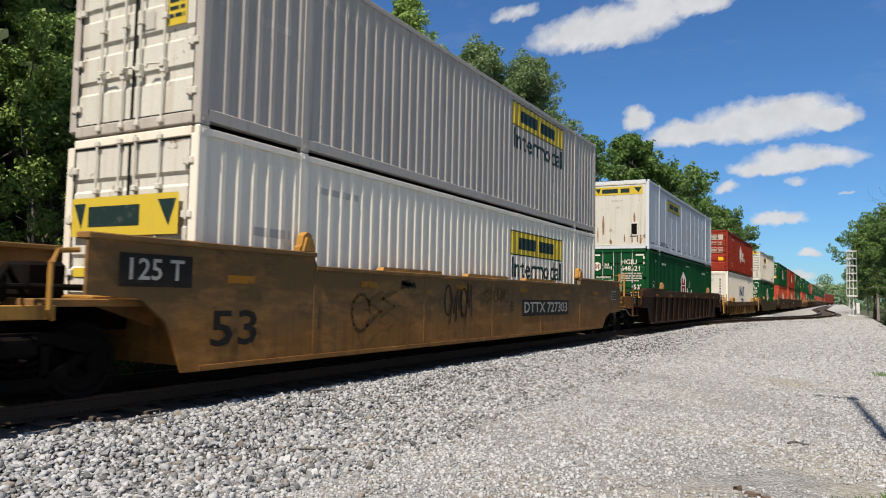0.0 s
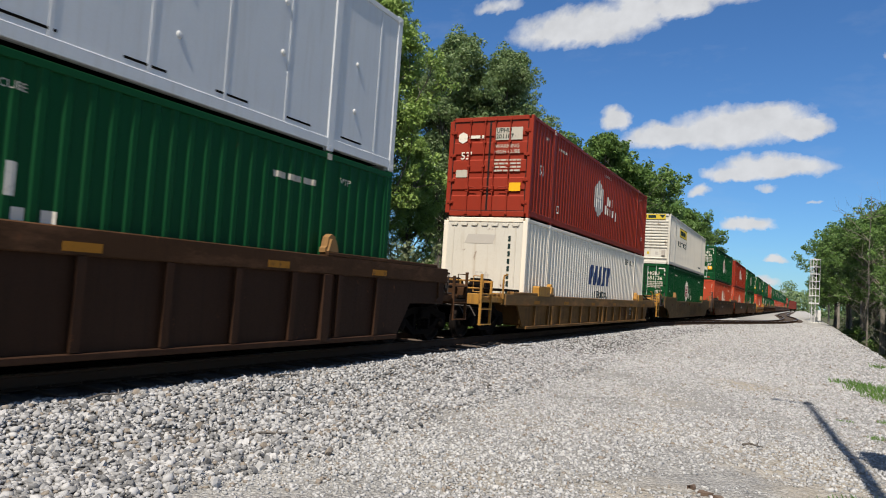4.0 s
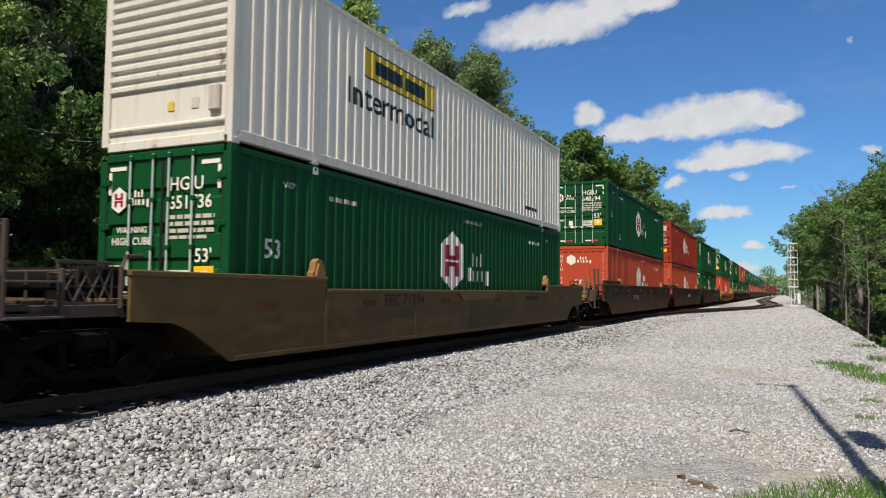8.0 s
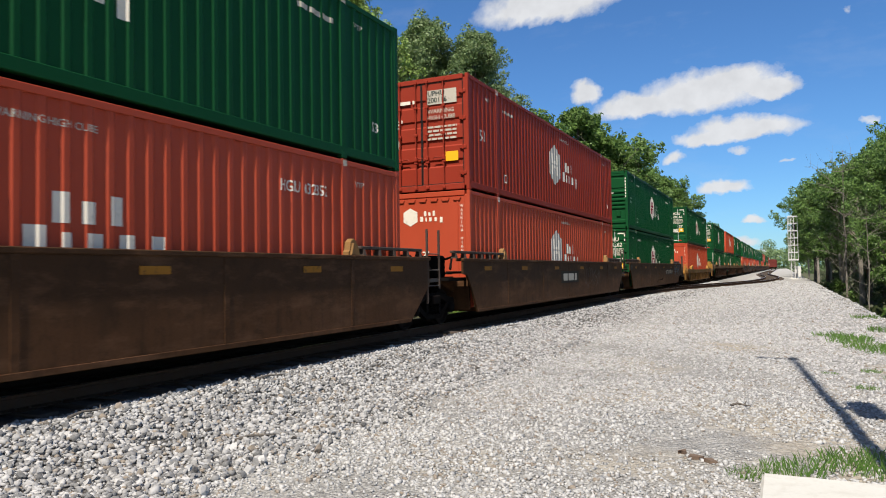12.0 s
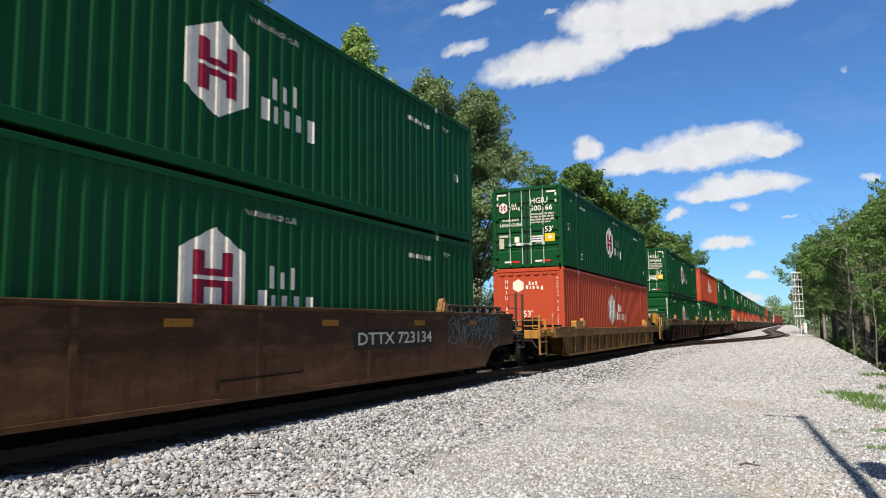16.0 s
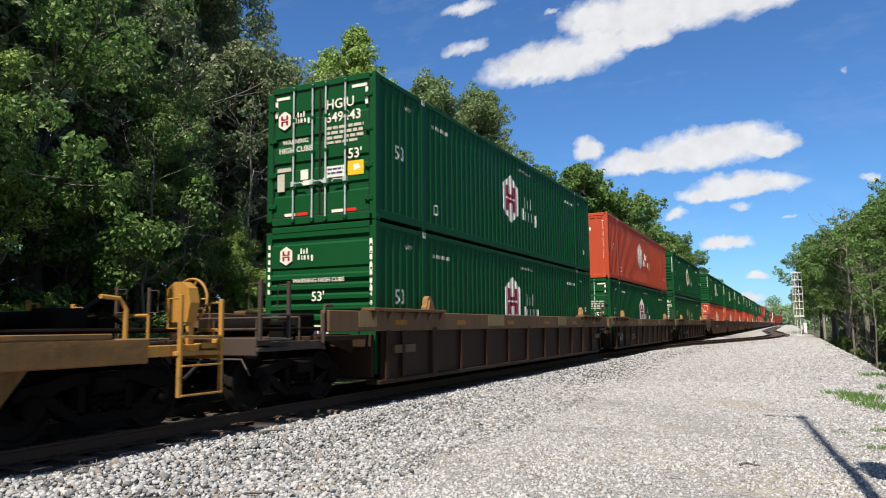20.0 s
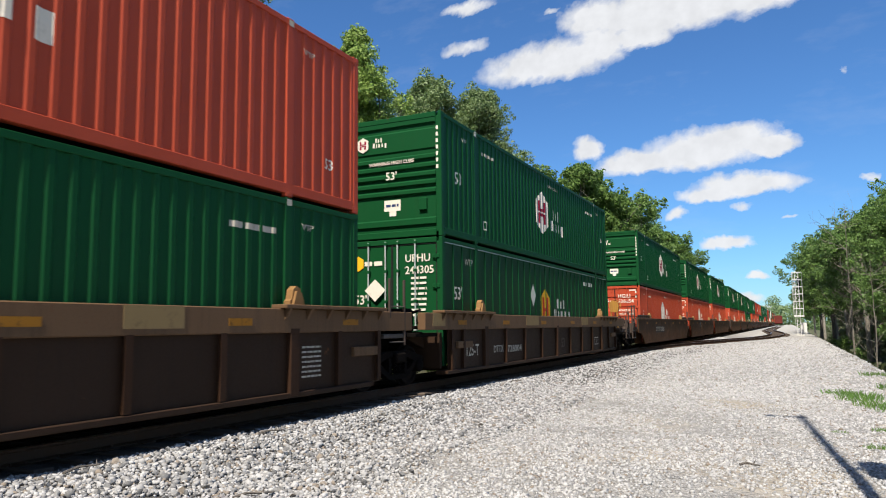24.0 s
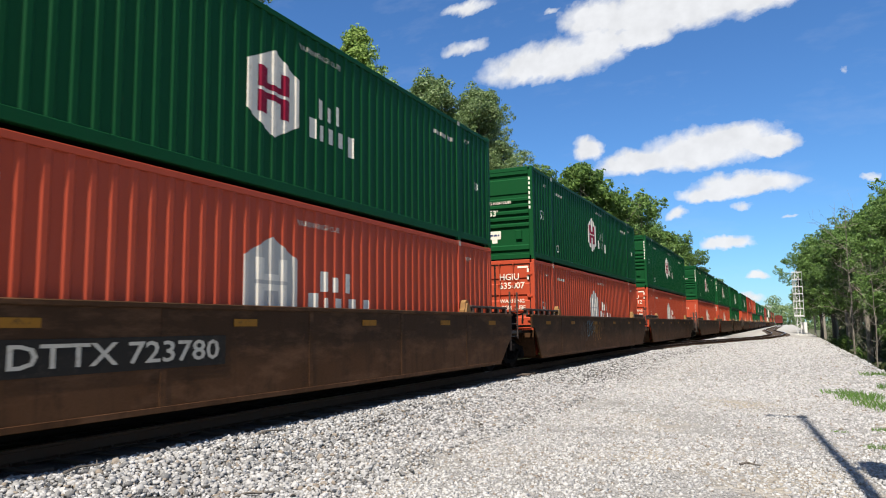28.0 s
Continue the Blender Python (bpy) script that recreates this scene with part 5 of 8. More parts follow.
def joint_gear(car, y0, s, style):
    """Articulated joint between two units, with the tall ladder on its rear side."""
    Y = lambda d: y0 + s * d
    part("articulated_joint", Geo().lathe([(0.55, 0.30), (0.98, 0.30), (1.02, 0.24)], "z", 16, (0, Y(1.62), 0)), TRUCK, car)
    valve = Geo().box(0.35, 0.95, min(Y(0.7), Y(1.2)), max(Y(0.7), Y(1.2)), 1.10, 1.62, 0.05)
    valve.tube([(0.9, Y(0.9), 1.5), (1.25, Y(1.0), 1.58), (1.32, Y(1.25), 1.30)], 0.03, 7)
    part("control_valve", valve, TRUCK, car)
    if s < 0:
        return
    foot = 0.58 if style == "smooth" else 1.40
    for x in (-1.48, 1.48):
        ladder = part("end_ladder", Geo().box(min(x, x * 0.9), max(x, x * 0.9), Y(0.6), Y(1.42), 1.02, 1.10, 0.01), END_STEEL, car, "thin dark steel end ladder")
        for k in (0.80, 1.36):
            part("ladder_post", Geo().box(x - 0.022, x + 0.022, Y(k) - 0.022, Y(k) + 0.022, foot if k < 1 else 0.88, 2.14, 0.006), END_BROWN, ladder)
        for z in (0.95, 1.28, 1.62):
            part("rung", Geo().tube([(x, Y(0.80), z), (x, Y(1.36), z)], 0.014, 6), END_STEEL, ladder)


def coupler_gear(car, y0, s, posts, foot, mat, mesh, brake):
    """Sill, ladders, platform clutter, coupler and hand brake beyond one end."""
    Y = lambda d: y0 + s * d
    box = lambda g, x0, x1, a, b, z0, z1, c=0.01: g.box(x0, x1, min(Y(a), Y(b)), max(Y(a), Y(b)), z0, z1, c)
    (d1, top1), (d0, top0) = posts
    part("end_sill", box(box(Geo(), -1.42, 1.42, d1 - 0.30, d1 - 0.02, 0.98, 1.05), -1.42, 1.42, d1 - 0.02, d1 + 0.05, 0.84, 1.30 if mesh else 1.10, 0.014), mat, car)
    for x in (-1, 1):
        part("side_sill", box(Geo(), min(x * 1.30, x * 1.38), max(x * 1.30, x * 1.38), 1.75, d1 - 0.3, 0.90, 1.04), mat, car)
        # rounded bracket where the side plate stops
        part("side_bracket", Geo().tube([(x * 1.42, Y(1.80), 0.90), (x * 1.44, Y(1.86), 1.0), (x * 1.44, Y(1.86), 1.46), (x * 1.42, Y(1.78), 1.58), (x * 1.40, Y(1.55), 1.60)], 0.028, 7), mat, car, "", True)
        ladder = part("corner_ladder", box(Geo(), min(x * 1.36, x * 1.46), max(x * 1.36, x * 1.46), d0 - 0.04, d1 + 0.04, 0.90, 0.96), mat, car, "corner ladder with stirrup step")
        for d, top in ((d1, top1), (d0, top0)):
            part("ladder_post", box(Geo(), x * 1.45 - 0.03, x * 1.45 + 0.03, d - 0.022, d + 0.022, foot, top, 0.006), mat, ladder)
            part("grab_iron", Geo().tube([(x * 1.43, Y(d), top - 0.05), (x * 1.24, Y(d), top - 0.05), (x * 1.24, Y(d), top - 0.42), (x * 1.43, Y(d), top - 0.42)], 0.015, 6), mat, ladder)
        z = foot + 0.02
        while z < min(1.5, top0):
            part("rung", box(Geo(), x * 1.45 - 0.05, x * 1.45 + 0.05, d0, d1, z - 0.012, z + 0.012, 0.004), END_STEEL if mat is END_BROWN else mat, ladder)
            z += 0.36
        if mesh:
            # expanded-metal crossover step beside the ladder
            frame_ = Geo()
            for z0, z1 in ((1.04, 1.07), (1.48, 1.52)):
                box(frame_, x * 1.33 - 0.015, x * 1.33 + 0.015, 1.88, d0 - 0.02, z0, z1, 0.003)
            net = part("step_frame", frame_, mat, car)
            for k in range(5):
                for lean in (-1, 1):
                    a = 1.90 + (d0 - 1.96) * k / 4
                    b = min(max(a + lean * 0.22, 1.89), d0 - 0.03)
                    part("mesh_strand", Geo().tube([(x * 1.33, Y(a), 1.07), (x * 1.33, Y(b), 1.48)], 0.010, 4), END_STEEL, net)
    hand = Geo()
    hand.tube([(-1.40, Y(d1), 1.22), (1.40, Y(d1), 1.22)], 0.020, 7)
    for x in (-0.75, 0.75):
        hand.tube([(x, Y(d1), 1.05), (x, Y(d1), 1.22)], 0.016, 6)
    hand.tube([(-1.3, Y(2.3), 1.40), (1.3, Y(2.3), 1.40)], 0.020, 7)
    for x in (-1.3, -0.45, 0.45, 1.3):
        hand.tube([(x, Y(2.3), 1.0), (x, Y(2.3), 1.40)], 0.018, 7)
    part("handrail", hand, mat, car)
    part("crossover_board", box(box(Geo(), -1.25, 1.25, 2.38, 2.62, 1.05, 1.09, 0.006), -1.25, 1.25, 2.66, 2.90, 1.05, 1.09, 0.006), END_BROWN, car, "grimy crossover walkway boards")
    coup = Geo()
    box(coup, -0.10, 0.10, 3.2, 3.62, 0.78, 0.94, 0.02)
    coup.slab([(-0.17, Y(3.60)), (0.10, Y(3.58)), (0.20, Y(3.72)), (0.12, Y(3.80)), (0.02, Y(3.72)), (-0.06, Y(3.84)), (-0.18, Y(3.80))], 0.72, 1.0, "z")
    part("coupler", coup, TRUCK, car)
    part("air_hose", Geo().tube([(0.35, Y(3.3), 0.86), (0.38, Y(3.5), 0.70), (0.30, Y(3.66), 0.52), (0.16, Y(3.78), 0.45)], 0.028, 7), BLACK, car, "", True)
    part("uncoupling_lever", Geo().tube([(0.2, Y(d1 + 0.12), 0.95), (0.7, Y(d1 + 0.14), 0.80), (1.25, Y(d1 + 0.14), 0.80), (1.40, Y(d1 + 0.14), 0.58)], 0.014, 6), END_STEEL, car)
    part("air_reservoir", Geo().lathe([(-0.55, 0.02), (-0.52, 0.14), (-0.45, 0.19), (0.45, 0.19), (0.52, 0.14), (0.55, 0.02)], "x", 16, (-0.3, Y(1.75), 1.28)), TRUCK, car, "", True)
    valve = Geo()
    box(valve, 0.45, 0.92, 1.35, 1.80, 1.10, 1.48, 0.04)
    box(valve, 0.60, 0.90, 1.95, 2.2, 1.06, 1.36, 0.03)
    valve.tube([(0.7, Y(1.8), 1.3), (0.95, Y(2.0), 1.42), (1.15, Y(2.25), 1.2)], 0.028, 7)
    part("control_valve", valve, TRUCK, car)
    if not brake:
        return
    if brake == "drum":
        part("brake_housing", Geo().lathe([(0.98, 0.0), (1.0, 0.15), (1.06, 0.18), (1.22, 0.18), (1.30, 0.12), (1.34, 0.0)], "x", 16, (0, Y(2.45), 1.16)), SAFETY, car, "round yellow brake drum", True)
        part("drum_stand", box(box(Geo(), 1.05, 1.25, 2.3, 2.6, 0.98, 1.06), 1.30, 1.44, 2.0, 2.06, 0.85, 1.22), SAFETY, car)
        return
    if brake == "box":
        part("brake_housing", box(Geo(), -0.85, -0.35, 2.75, 3.2, 1.05, 1.82, 0.04), GUIDE, car, "dusty tan hand-brake housing")
        return
    bx, bd, bz, col = {"near": (1.12, 3.0, 1.62, SAFETY), "mast": (0.85, 3.2, 2.12, SAFETY), "hood": (-0.80, 2.80, 2.08, END_BROWN)}[brake]
    ring = [(bx + 0.27 * math.cos(t), Y(bd + 0.16), bz + 0.27 * math.sin(t)) for t in [2 * math.pi * i / 24 for i in range(25)]]
    wheel = part("brake_wheel", Geo().tube(ring, 0.018, 6), col, car, "round hand-brake wheel", True)
    for k in range(5):
        t = 2 * math.pi * k / 5
        part("spoke", Geo().tube([(bx, Y(bd + 0.12), bz), (bx + 0.26 * math.cos(t), Y(bd + 0.16), bz + 0.26 * math.sin(t))], 0.012, 5), col, wheel)
    gear = Geo().slab([(bx - 0.17, bz - 0.30), (bx + 0.17, bz - 0.30), (bx + 0.22, bz - 0.05), (bx + 0.18, bz + 0.14), (bx + 0.06, bz + 0.22), (bx - 0.06, bz + 0.22), (bx - 0.18, bz + 0.14), (bx - 0.22, bz - 0.05)], min(Y(bd - 0.08), Y(bd + 0.08)), max(Y(bd - 0.08), Y(bd + 0.08)), "y")
    gear.lathe([(0.0, 0.12), (s * 0.06, 0.12), (s * 0.08, 0.07)], "y", 14, (bx, Y(bd + 0.08), bz))
    part("brake_housing", gear, col, car, "hand-brake gear housing")
    stand = Geo()
    for x in (bx - 0.14, bx + 0.14):
        box(stand, x - 0.025, x + 0.025, bd - 0.05, bd + 0.05, 1.0, bz - 0.25, 0.006)
    part("brake_stand", stand, col if brake != "hood" else END_BROWN, car)
    part("brake_chain", Geo().tube([(bx, Y(bd - 0.05), bz - 0.3), (bx, Y(bd - 0.15), 0.95)], 0.02, 5), BLACK, car)
    if brake == "hood":
        hood = Geo().slab([(Y(1.40), 1.12), (Y(1.40), 1.98), (Y(1.70), 2.02), (Y(1.95), 1.88), (Y(1.95), 1.12)], -1.10, -0.55)
        part("equipment_hood", hood, END_BROWN, car, "grey-brown sheet metal hood")
        part("hood_rail", Geo().tube([(0.2, Y(1.5), 1.10), (0.2, Y(1.5), 1.66), (0.2, Y(2.2), 1.66), (0.2, Y(2.2), 1.10)], 0.022, 6).tube([(0.9, Y(1.5), 1.10), (0.9, Y(1.5), 1.60), (0.9, Y(2.2), 1.60), (0.9, Y(2.2), 1.10)], 0.022, 6), END_BROWN, car)
        part("brake_cylinder", Geo().lathe([(-0.3, 0.0), (-0.29, 0.15), (0.2, 0.15), (0.25, 0.1), (0.42, 0.05), (0.44, 0.0)], "y", 14, (0.30, Y(1.85), 1.38)), TRUCK, car, "", True)


def well_car(style, body, chord, trim, zt, front, rear, label, kit, lift=0.19):
    car = thing("well_car", label, "freight car", "well cars of the train")
    ea = (0.92 if style == "smooth" else 1.25) if front == "a" else 1.78
    eb = (0.86 if style == "smooth" else 1.65) if rear == "a" else 2.15
    A, B = -ea + (0.26 if body is CAR_YELLOW else 0.0), CL + eb
    hi = zt + lift
    for s in (1, -1):
        if style == "smooth":
            zb = 0.26
            fore = [(A, 1.19), (-0.70, 1.16), (-0.42, 0.84), (-0.07, zb)] if front == "a" else [(A, 1.15), (-0.88, 1.11), (-0.52, 0.84), (-0.27, zb)] if body is CAR_YELLOW else [(A, 0.84), (-1.12, 0.80), (-0.86, 0.70), (-0.14, zb)]
            aft = [(CL + 0.02, zb), (CL + 0.56, 0.72), (B, 0.98)] if rear == "a" else [(CL + 0.18, zb), (CL + 0.62, 0.62), (CL + 1.0, 0.73), (B, 0.76)]
            out = fore + aft + [(B, hi - 0.07), (14.12, hi - 0.07), (14.02, zt - 0.07), (2.13, zt - 0.07), (2.03, hi - 0.07), (A, hi - 0.07)]
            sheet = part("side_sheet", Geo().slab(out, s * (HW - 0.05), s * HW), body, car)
            g = Geo()
            for a, b, z in ((A - 0.02, 2.06, hi), (2.06, 14.09, zt), (14.09, B + 0.02, hi)):
                g.box(min(s * 1.315, s * (HW + 0.03)), max(s * 1.315, s * (HW + 0.03)), a, b, z - 0.07, z, 0.012)
            part("top_chord", g, chord, car)
            seam = Geo()
            for y in (2.08, 5.2, 8.1, 11.0, 14.07):
                seam.box(min(s * HW, s * (HW + 0.008)), max(s * HW, s * (HW + 0.008)), y - 0.05, y + 0.05, zb, zt - 0.07, 0.003)
            seam.box(min(s * HW, s * (HW + 0.012)), max(s * HW, s * (HW + 0.012)), -0.04, CL, zb, zb + 0.07, 0.004)
            part("weld_strip", seam, body, sheet)
        else:
            zb = 0.26
            dark = body is CAR_DARK
            deep = 0.36 if dark else 0.29
            out = [(0.02, zb), (CL + 0.50, zb), (CL + 0.50, zt - 0.34), (0.02, zt - 0.34)] if dark else [(A, 0.85), (-0.75, 0.85), (-0.30, zb), (CL + 0.30, zb), (CL + 0.75, 0.85), (B, 0.85), (B, zt - 0.27), (A, zt - 0.27)]
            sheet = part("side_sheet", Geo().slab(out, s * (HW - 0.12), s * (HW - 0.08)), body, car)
            lo_, hi_ = min(s * 1.32, s * HW), max(s * 1.32, s * HW)
            part("top_chord", Geo().box(lo_, hi_, A, B, zt - deep, zt, 0.014), chord, car, "" if chord is body else "sun-bleached ochre top chord")
            part("bottom_chord", Geo().box(min(s * 1.2, s * HW), max(s * 1.2, s * HW), -0.2, CL + 0.2, 0.20, 0.28, 0.01), body, car)
            wide = 0.11 if dark else 0.0
            for a, b in ((-0.55 if dark else A + 0.5, 2.4 if dark else 2.1), (13.75 if dark else 14.05, CL + 0.5 if dark else B - 0.5)):
                part("guide_lip", Geo().box(min(s * 1.32, s * (HW + wide)), max(s * 1.32, s * (HW + wide)), a, b, zt, zt + 0.06, 0.01), chord, car)
                if dark:
                    gusset = Geo().slab([(s * HW, zt), (s * (HW + 0.10), zt), (s * HW, zt - 0.17)], -0.03, 0.03, "y").mesh("gusset", chord)
                    for k in range(6):
                        part("gusset", gusset, chord, car, "", False, pose(0, a + 0.12 + k * (b - a - 0.24) / 5, 0))
            if dark:
                part("jacking_pad", Geo().box(min(s * (HW - 0.09), s * (HW - 0.01)), max(s * (HW - 0.09), s * (HW - 0.01)), 0.40, 1.22, 0.74, 0.90, 0.01), chord, car)
                part("jacking_pad", Geo().box(min(s * (HW - 0.09), s * (HW - 0.01)), max(s * (HW - 0.09), s * (HW - 0.01)), 15.75, 16.60, 0.74, 0.90, 0.01), chord, car)
            rib = Geo().slab([(s * (HW - 0.08), zt - 0.29), (s * (HW - 0.005), zt - 0.29), (s * (HW - 0.01), 0.29), (s * (HW - 0.08), 0.29)], -0.035, 0.035, "y")
            rib.slab([(s * (HW - 0.006), zt - 0.29), (s * HW, zt - 0.29), (s * (HW - 0.004), 0.29), (s * (HW - 0.010), 0.29)], -0.055, 0.055, "y")
            face = CAR_UMBER if dark else body
            rm = rib.mesh("rib", face)
            big = Geo().box(min(s * (HW - 0.09), s * (HW + 0.006)), max(s * (HW - 0.09), s * (HW + 0.006)), -0.11, 0.11, 0.22, zt - 0.29, 0.012).mesh("rib", face)
            spots = [0.10, 0.72, 3.45, 4.97, 6.5, 9.6, 11.1, 12.6, 15.3, 16.55] if dark else [0.55 + i * (CL - 1.1) / 13 for i in range(14)]
            for y in spots:
                part("rib", rm, face, sheet, "", False, pose(0, y, 0))
            if chord is CHORD_TAN and s > 0:
                for a, b in ((5.0, 6.1), (11.0, 11.9), (-0.9, -0.3)):
                    part("chord_patch", Geo().box(HW, HW + 0.004, a, b, zt - 0.28, zt - 0.01), D_OCHRE, car, "bleached ochre paint patch")
            for y in (2.05, 8.075, 14.1):
                part("rib", big, face, sheet, "", False, pose(0, y + 0.001, 0))
    beam = Geo().box(-1.36, 1.36, -0.12, 0.12, 0.24, 0.34).mesh("floor_beam", body)
    for i in range(5):
        part("floor_beam", beam, body, car, "", False, pose(0, 0.6 + i * (CL - 1.2) / 4, 0))
    lug_z = (hi if style == "smooth" else zt + 0.06) - 0.01
    lug = Geo().slab([(-0.17, 0.0), (0.17, 0.0), (0.17, 0.09), (0.09, 0.14), (0.08, 0.26), (-0.02, 0.30), (-0.10, 0.24), (-0.13, 0.10), (-0.17, 0.07)], 1.33, 1.45)
    lug.slab([(-0.13, 0.02), (0.13, 0.02), (0.06, 0.20), (-0.06, 0.22)], 1.45, 1.49)
    if style != "smooth" and body is CAR_OCHRE:
        for y in (1.1, 14.72):
            part("guide_bracket", Geo().slab([(-0.5, 0.02), (0.48, 0.02), (0.48, 0.26), (0.42, 0.30), (-0.46, 0.30), (-0.5, 0.26)], 1.34, 1.53), trim, car, "boxed ochre guide bracket", False, pose(0, y, zt - 0.04))
    cast = SAFETY if trim is SAFETY else GUIDE
    lm_, ll_ = lug.mesh("container_guide", cast), lug.mirrored().mesh("container_guide", cast)
    for y in (1.93, 14.2):
        part("container_guide", lm_, cast, car, "ochre cast container guide", False, pose(0, y, lug_z))
        part("container_guide", ll_, cast, car, "ochre cast container guide", False, pose(0, y, lug_z))
    if style == "smooth":
        if body is CAR_YELLOW:
            pad = Geo().slab([(-1.03, zt - 0.01), (-0.97, zt + 0.06), (0.97, zt + 0.06), (1.03, zt - 0.01)], 1.33, 1.47).mesh("guide_pad", trim)
            for y in (4.86, 7.95, 11.03):
                part("guide_pad", pad, trim, car, "", False, pose(0, y, 0))
        if lift == 0.0:
            for a, b in ((-1.35, 1.95), (14.40, CL + (0.62 if rear == "a" else 1.40))):
                part("guide_beam", Geo().box(1.36, 1.47, a, b, zt + 0.11, zt + 0.17, 0.012), END_BROWN, car, "worn brown container guide beam")
                foot = Geo().slab([(1.36, zt - 0.01), (1.50, zt - 0.01), (1.47, zt + 0.115), (1.38, zt + 0.115)], -0.035, 0.035, "y").mesh("beam_bracket", END_BROWN)
                n = int((b - a) / 0.42)
                for k in range(n):
                    part("beam_bracket", foot, END_BROWN, car, "", False, pose(0, a + 0.1 + k * (b - a - 0.2) / (n - 1), 0))
        if body is CAR_TAN:
            for y in (8.42,):
                pad = Geo().slab([(y - 1.28, zt - 0.01), (y + 1.28, zt - 0.01), (y + 0.97, zt - 0.23), (y - 0.97, zt - 0.23)], HW + 0.004, HW + 0.045)
                part("guide_pad", pad, body, car)
    for y in (0.6, 3.4, 6.6, 9.8, 12.9, 15.6):
        x = HW + (0.002 if style != "smooth" else 0.010)
        zz = zt - 0.20 if style != "smooth" else zt - 0.24
        part("reflector", Geo().box(x, x + 0.004, y - 0.23, y + 0.23, zz - 0.05, zz + 0.05), D_RUST if body is CAR_TAN else D_REFLECT, car, "dull reflective sticker")
    for y, sgn, end, spec in ((0.0, -1, front, kit[0]), (CL, 1, rear, kit[1])):
        well_end(car, y, sgn, body, trim, end == "a")
        if end == "a":
            joint_gear(car, y, sgn, style)
        else:
            coupler_gear(car, y, sgn, *spec)
    add_truck(car, -1.95 if front == "c" else -1.6)
    if rear == "c":
        add_truck(car, CL + 1.95)
    return car


def scrawl(car, y0, y1, z0, z1, mat, seed, x, w=0.028, strokes=12):
    """Spray-painted loops and zigzags, as flat bands of paint; nothing that reads."""
    r = random.Random(seed)
    g = Geo()
    step = (y1 - y0) / strokes
    for i in range(strokes):
        cy = y0 + (i + 0.5) * step
        pts = []
        style = r.randrange(3)
        h = (z1 - z0) * r.uniform(0.6, 1.0)
        zb = z0 + r.uniform(0, z1 - z0 - h)
        if style == 0:
            pts = [(cy + step * 0.6 * math.cos(t), zb + h / 2 + h / 2 * math.sin(t)) for t in [k * 0.42 for k in range(15)]]
        elif style == 1:
            pts = [(cy - step * 0.6, zb), (cy - step * 0.3, zb + h), (cy, zb + h * 0.35), (cy + step * 0.35, zb + h * 0.95), (cy + step * 0.6, zb + h * 0.1)]
        else:
            pts = [(cy + step * 0.5, zb + h), (cy - step * 0.5, zb + h * 0.72), (cy + step * 0.4, zb + h * 0.42), (cy - step * 0.6, zb)]
        for (a, b), (c, d) in zip(pts, pts[1:]):
            v = Vector((c - a, d - b))
            if v.length < 1e-4:
                continue
            nrm = Vector((-v.y, v.x)).normalized() * w / 2
            e = v.normalized() * w * 0.3
            g.add([(a - e.x + nrm.x, b - e.y + nrm.y, 0), (a - e.x - nrm.x, b - e.y - nrm.y, 0), (c + e.x - nrm.x, d + e.y - nrm.y, 0), (c + e.x + nrm.x, d + e.y + nrm.y, 0)], [(0, 1, 2, 3)])
    on_side("spray_paint", g, mat, car, 0, 0, x, None, "looping spray-painted scrawl")


def sign(car, text, h, y, z, mat, panel=None, x=None, width=0.0):
    x = HW + 0.009 if x is None else x
    g = letters(text, h, "LEFT", width)
    if panel is not None:
        a, b = min(p[0] for p in g.v), max(p[0] for p in g.v)
        on_side("stencil_panel", flat([bar(a - 0.12, b + 0.12, -h * 0.75, h * 0.75)]), panel, car, y, z, x - 0.003)
    on_side("car_lettering", g, mat, car, y, z, x)
# ---- the train: place of each box's front end along the track at 0 s ----
S = {1: 5.92, 2: 29.41, 3: 52.84, 4: 76.02, 5: 99.65, 6: 119.33, 7: 139.17, 8: 163.15, 9: 186.83, 10: 206.31, 11: 225.92, 12: 249.43, 13: 269.06, 14: 288.46}
for i in range(15, 31):
    S[i] = S[i - 1] + (23.7 if i % 3 == 0 else 19.4)
SPEED = (8.33472531, 5.61388307, -40.68340148, 128.77819071, -196.46600349, 144.49872264, -41.20446487)


def advance(t):
    z = t / 28
    return 28 * sum(c * z ** (k + 1) for k, c in enumerate(SPEED))


BUILT = {}


def get(key, make, y, z):
    """Build a thing once, copy it after that, and stand it on the track."""
    m = pose(TX, y, z)
    if key not in BUILT:
        BUILT[key] = make()
        BUILT[key].matrix_basis = m
        return BUILT[key]
    return copy_thing(BUILT[key], m)


# coupler-end kits: (post places and tops, foot, colour, crossover mesh, hand brake)
TALL = ((3.13, 2.15), (2.50, 2.16))
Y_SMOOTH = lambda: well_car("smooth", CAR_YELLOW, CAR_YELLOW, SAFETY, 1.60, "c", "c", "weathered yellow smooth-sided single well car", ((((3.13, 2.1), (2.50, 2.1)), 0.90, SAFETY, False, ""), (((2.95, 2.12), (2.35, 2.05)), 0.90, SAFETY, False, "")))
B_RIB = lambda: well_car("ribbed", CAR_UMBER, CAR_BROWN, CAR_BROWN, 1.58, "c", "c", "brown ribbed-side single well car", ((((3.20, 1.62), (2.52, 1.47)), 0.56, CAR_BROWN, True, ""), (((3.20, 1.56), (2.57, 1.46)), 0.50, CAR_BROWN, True, "")))
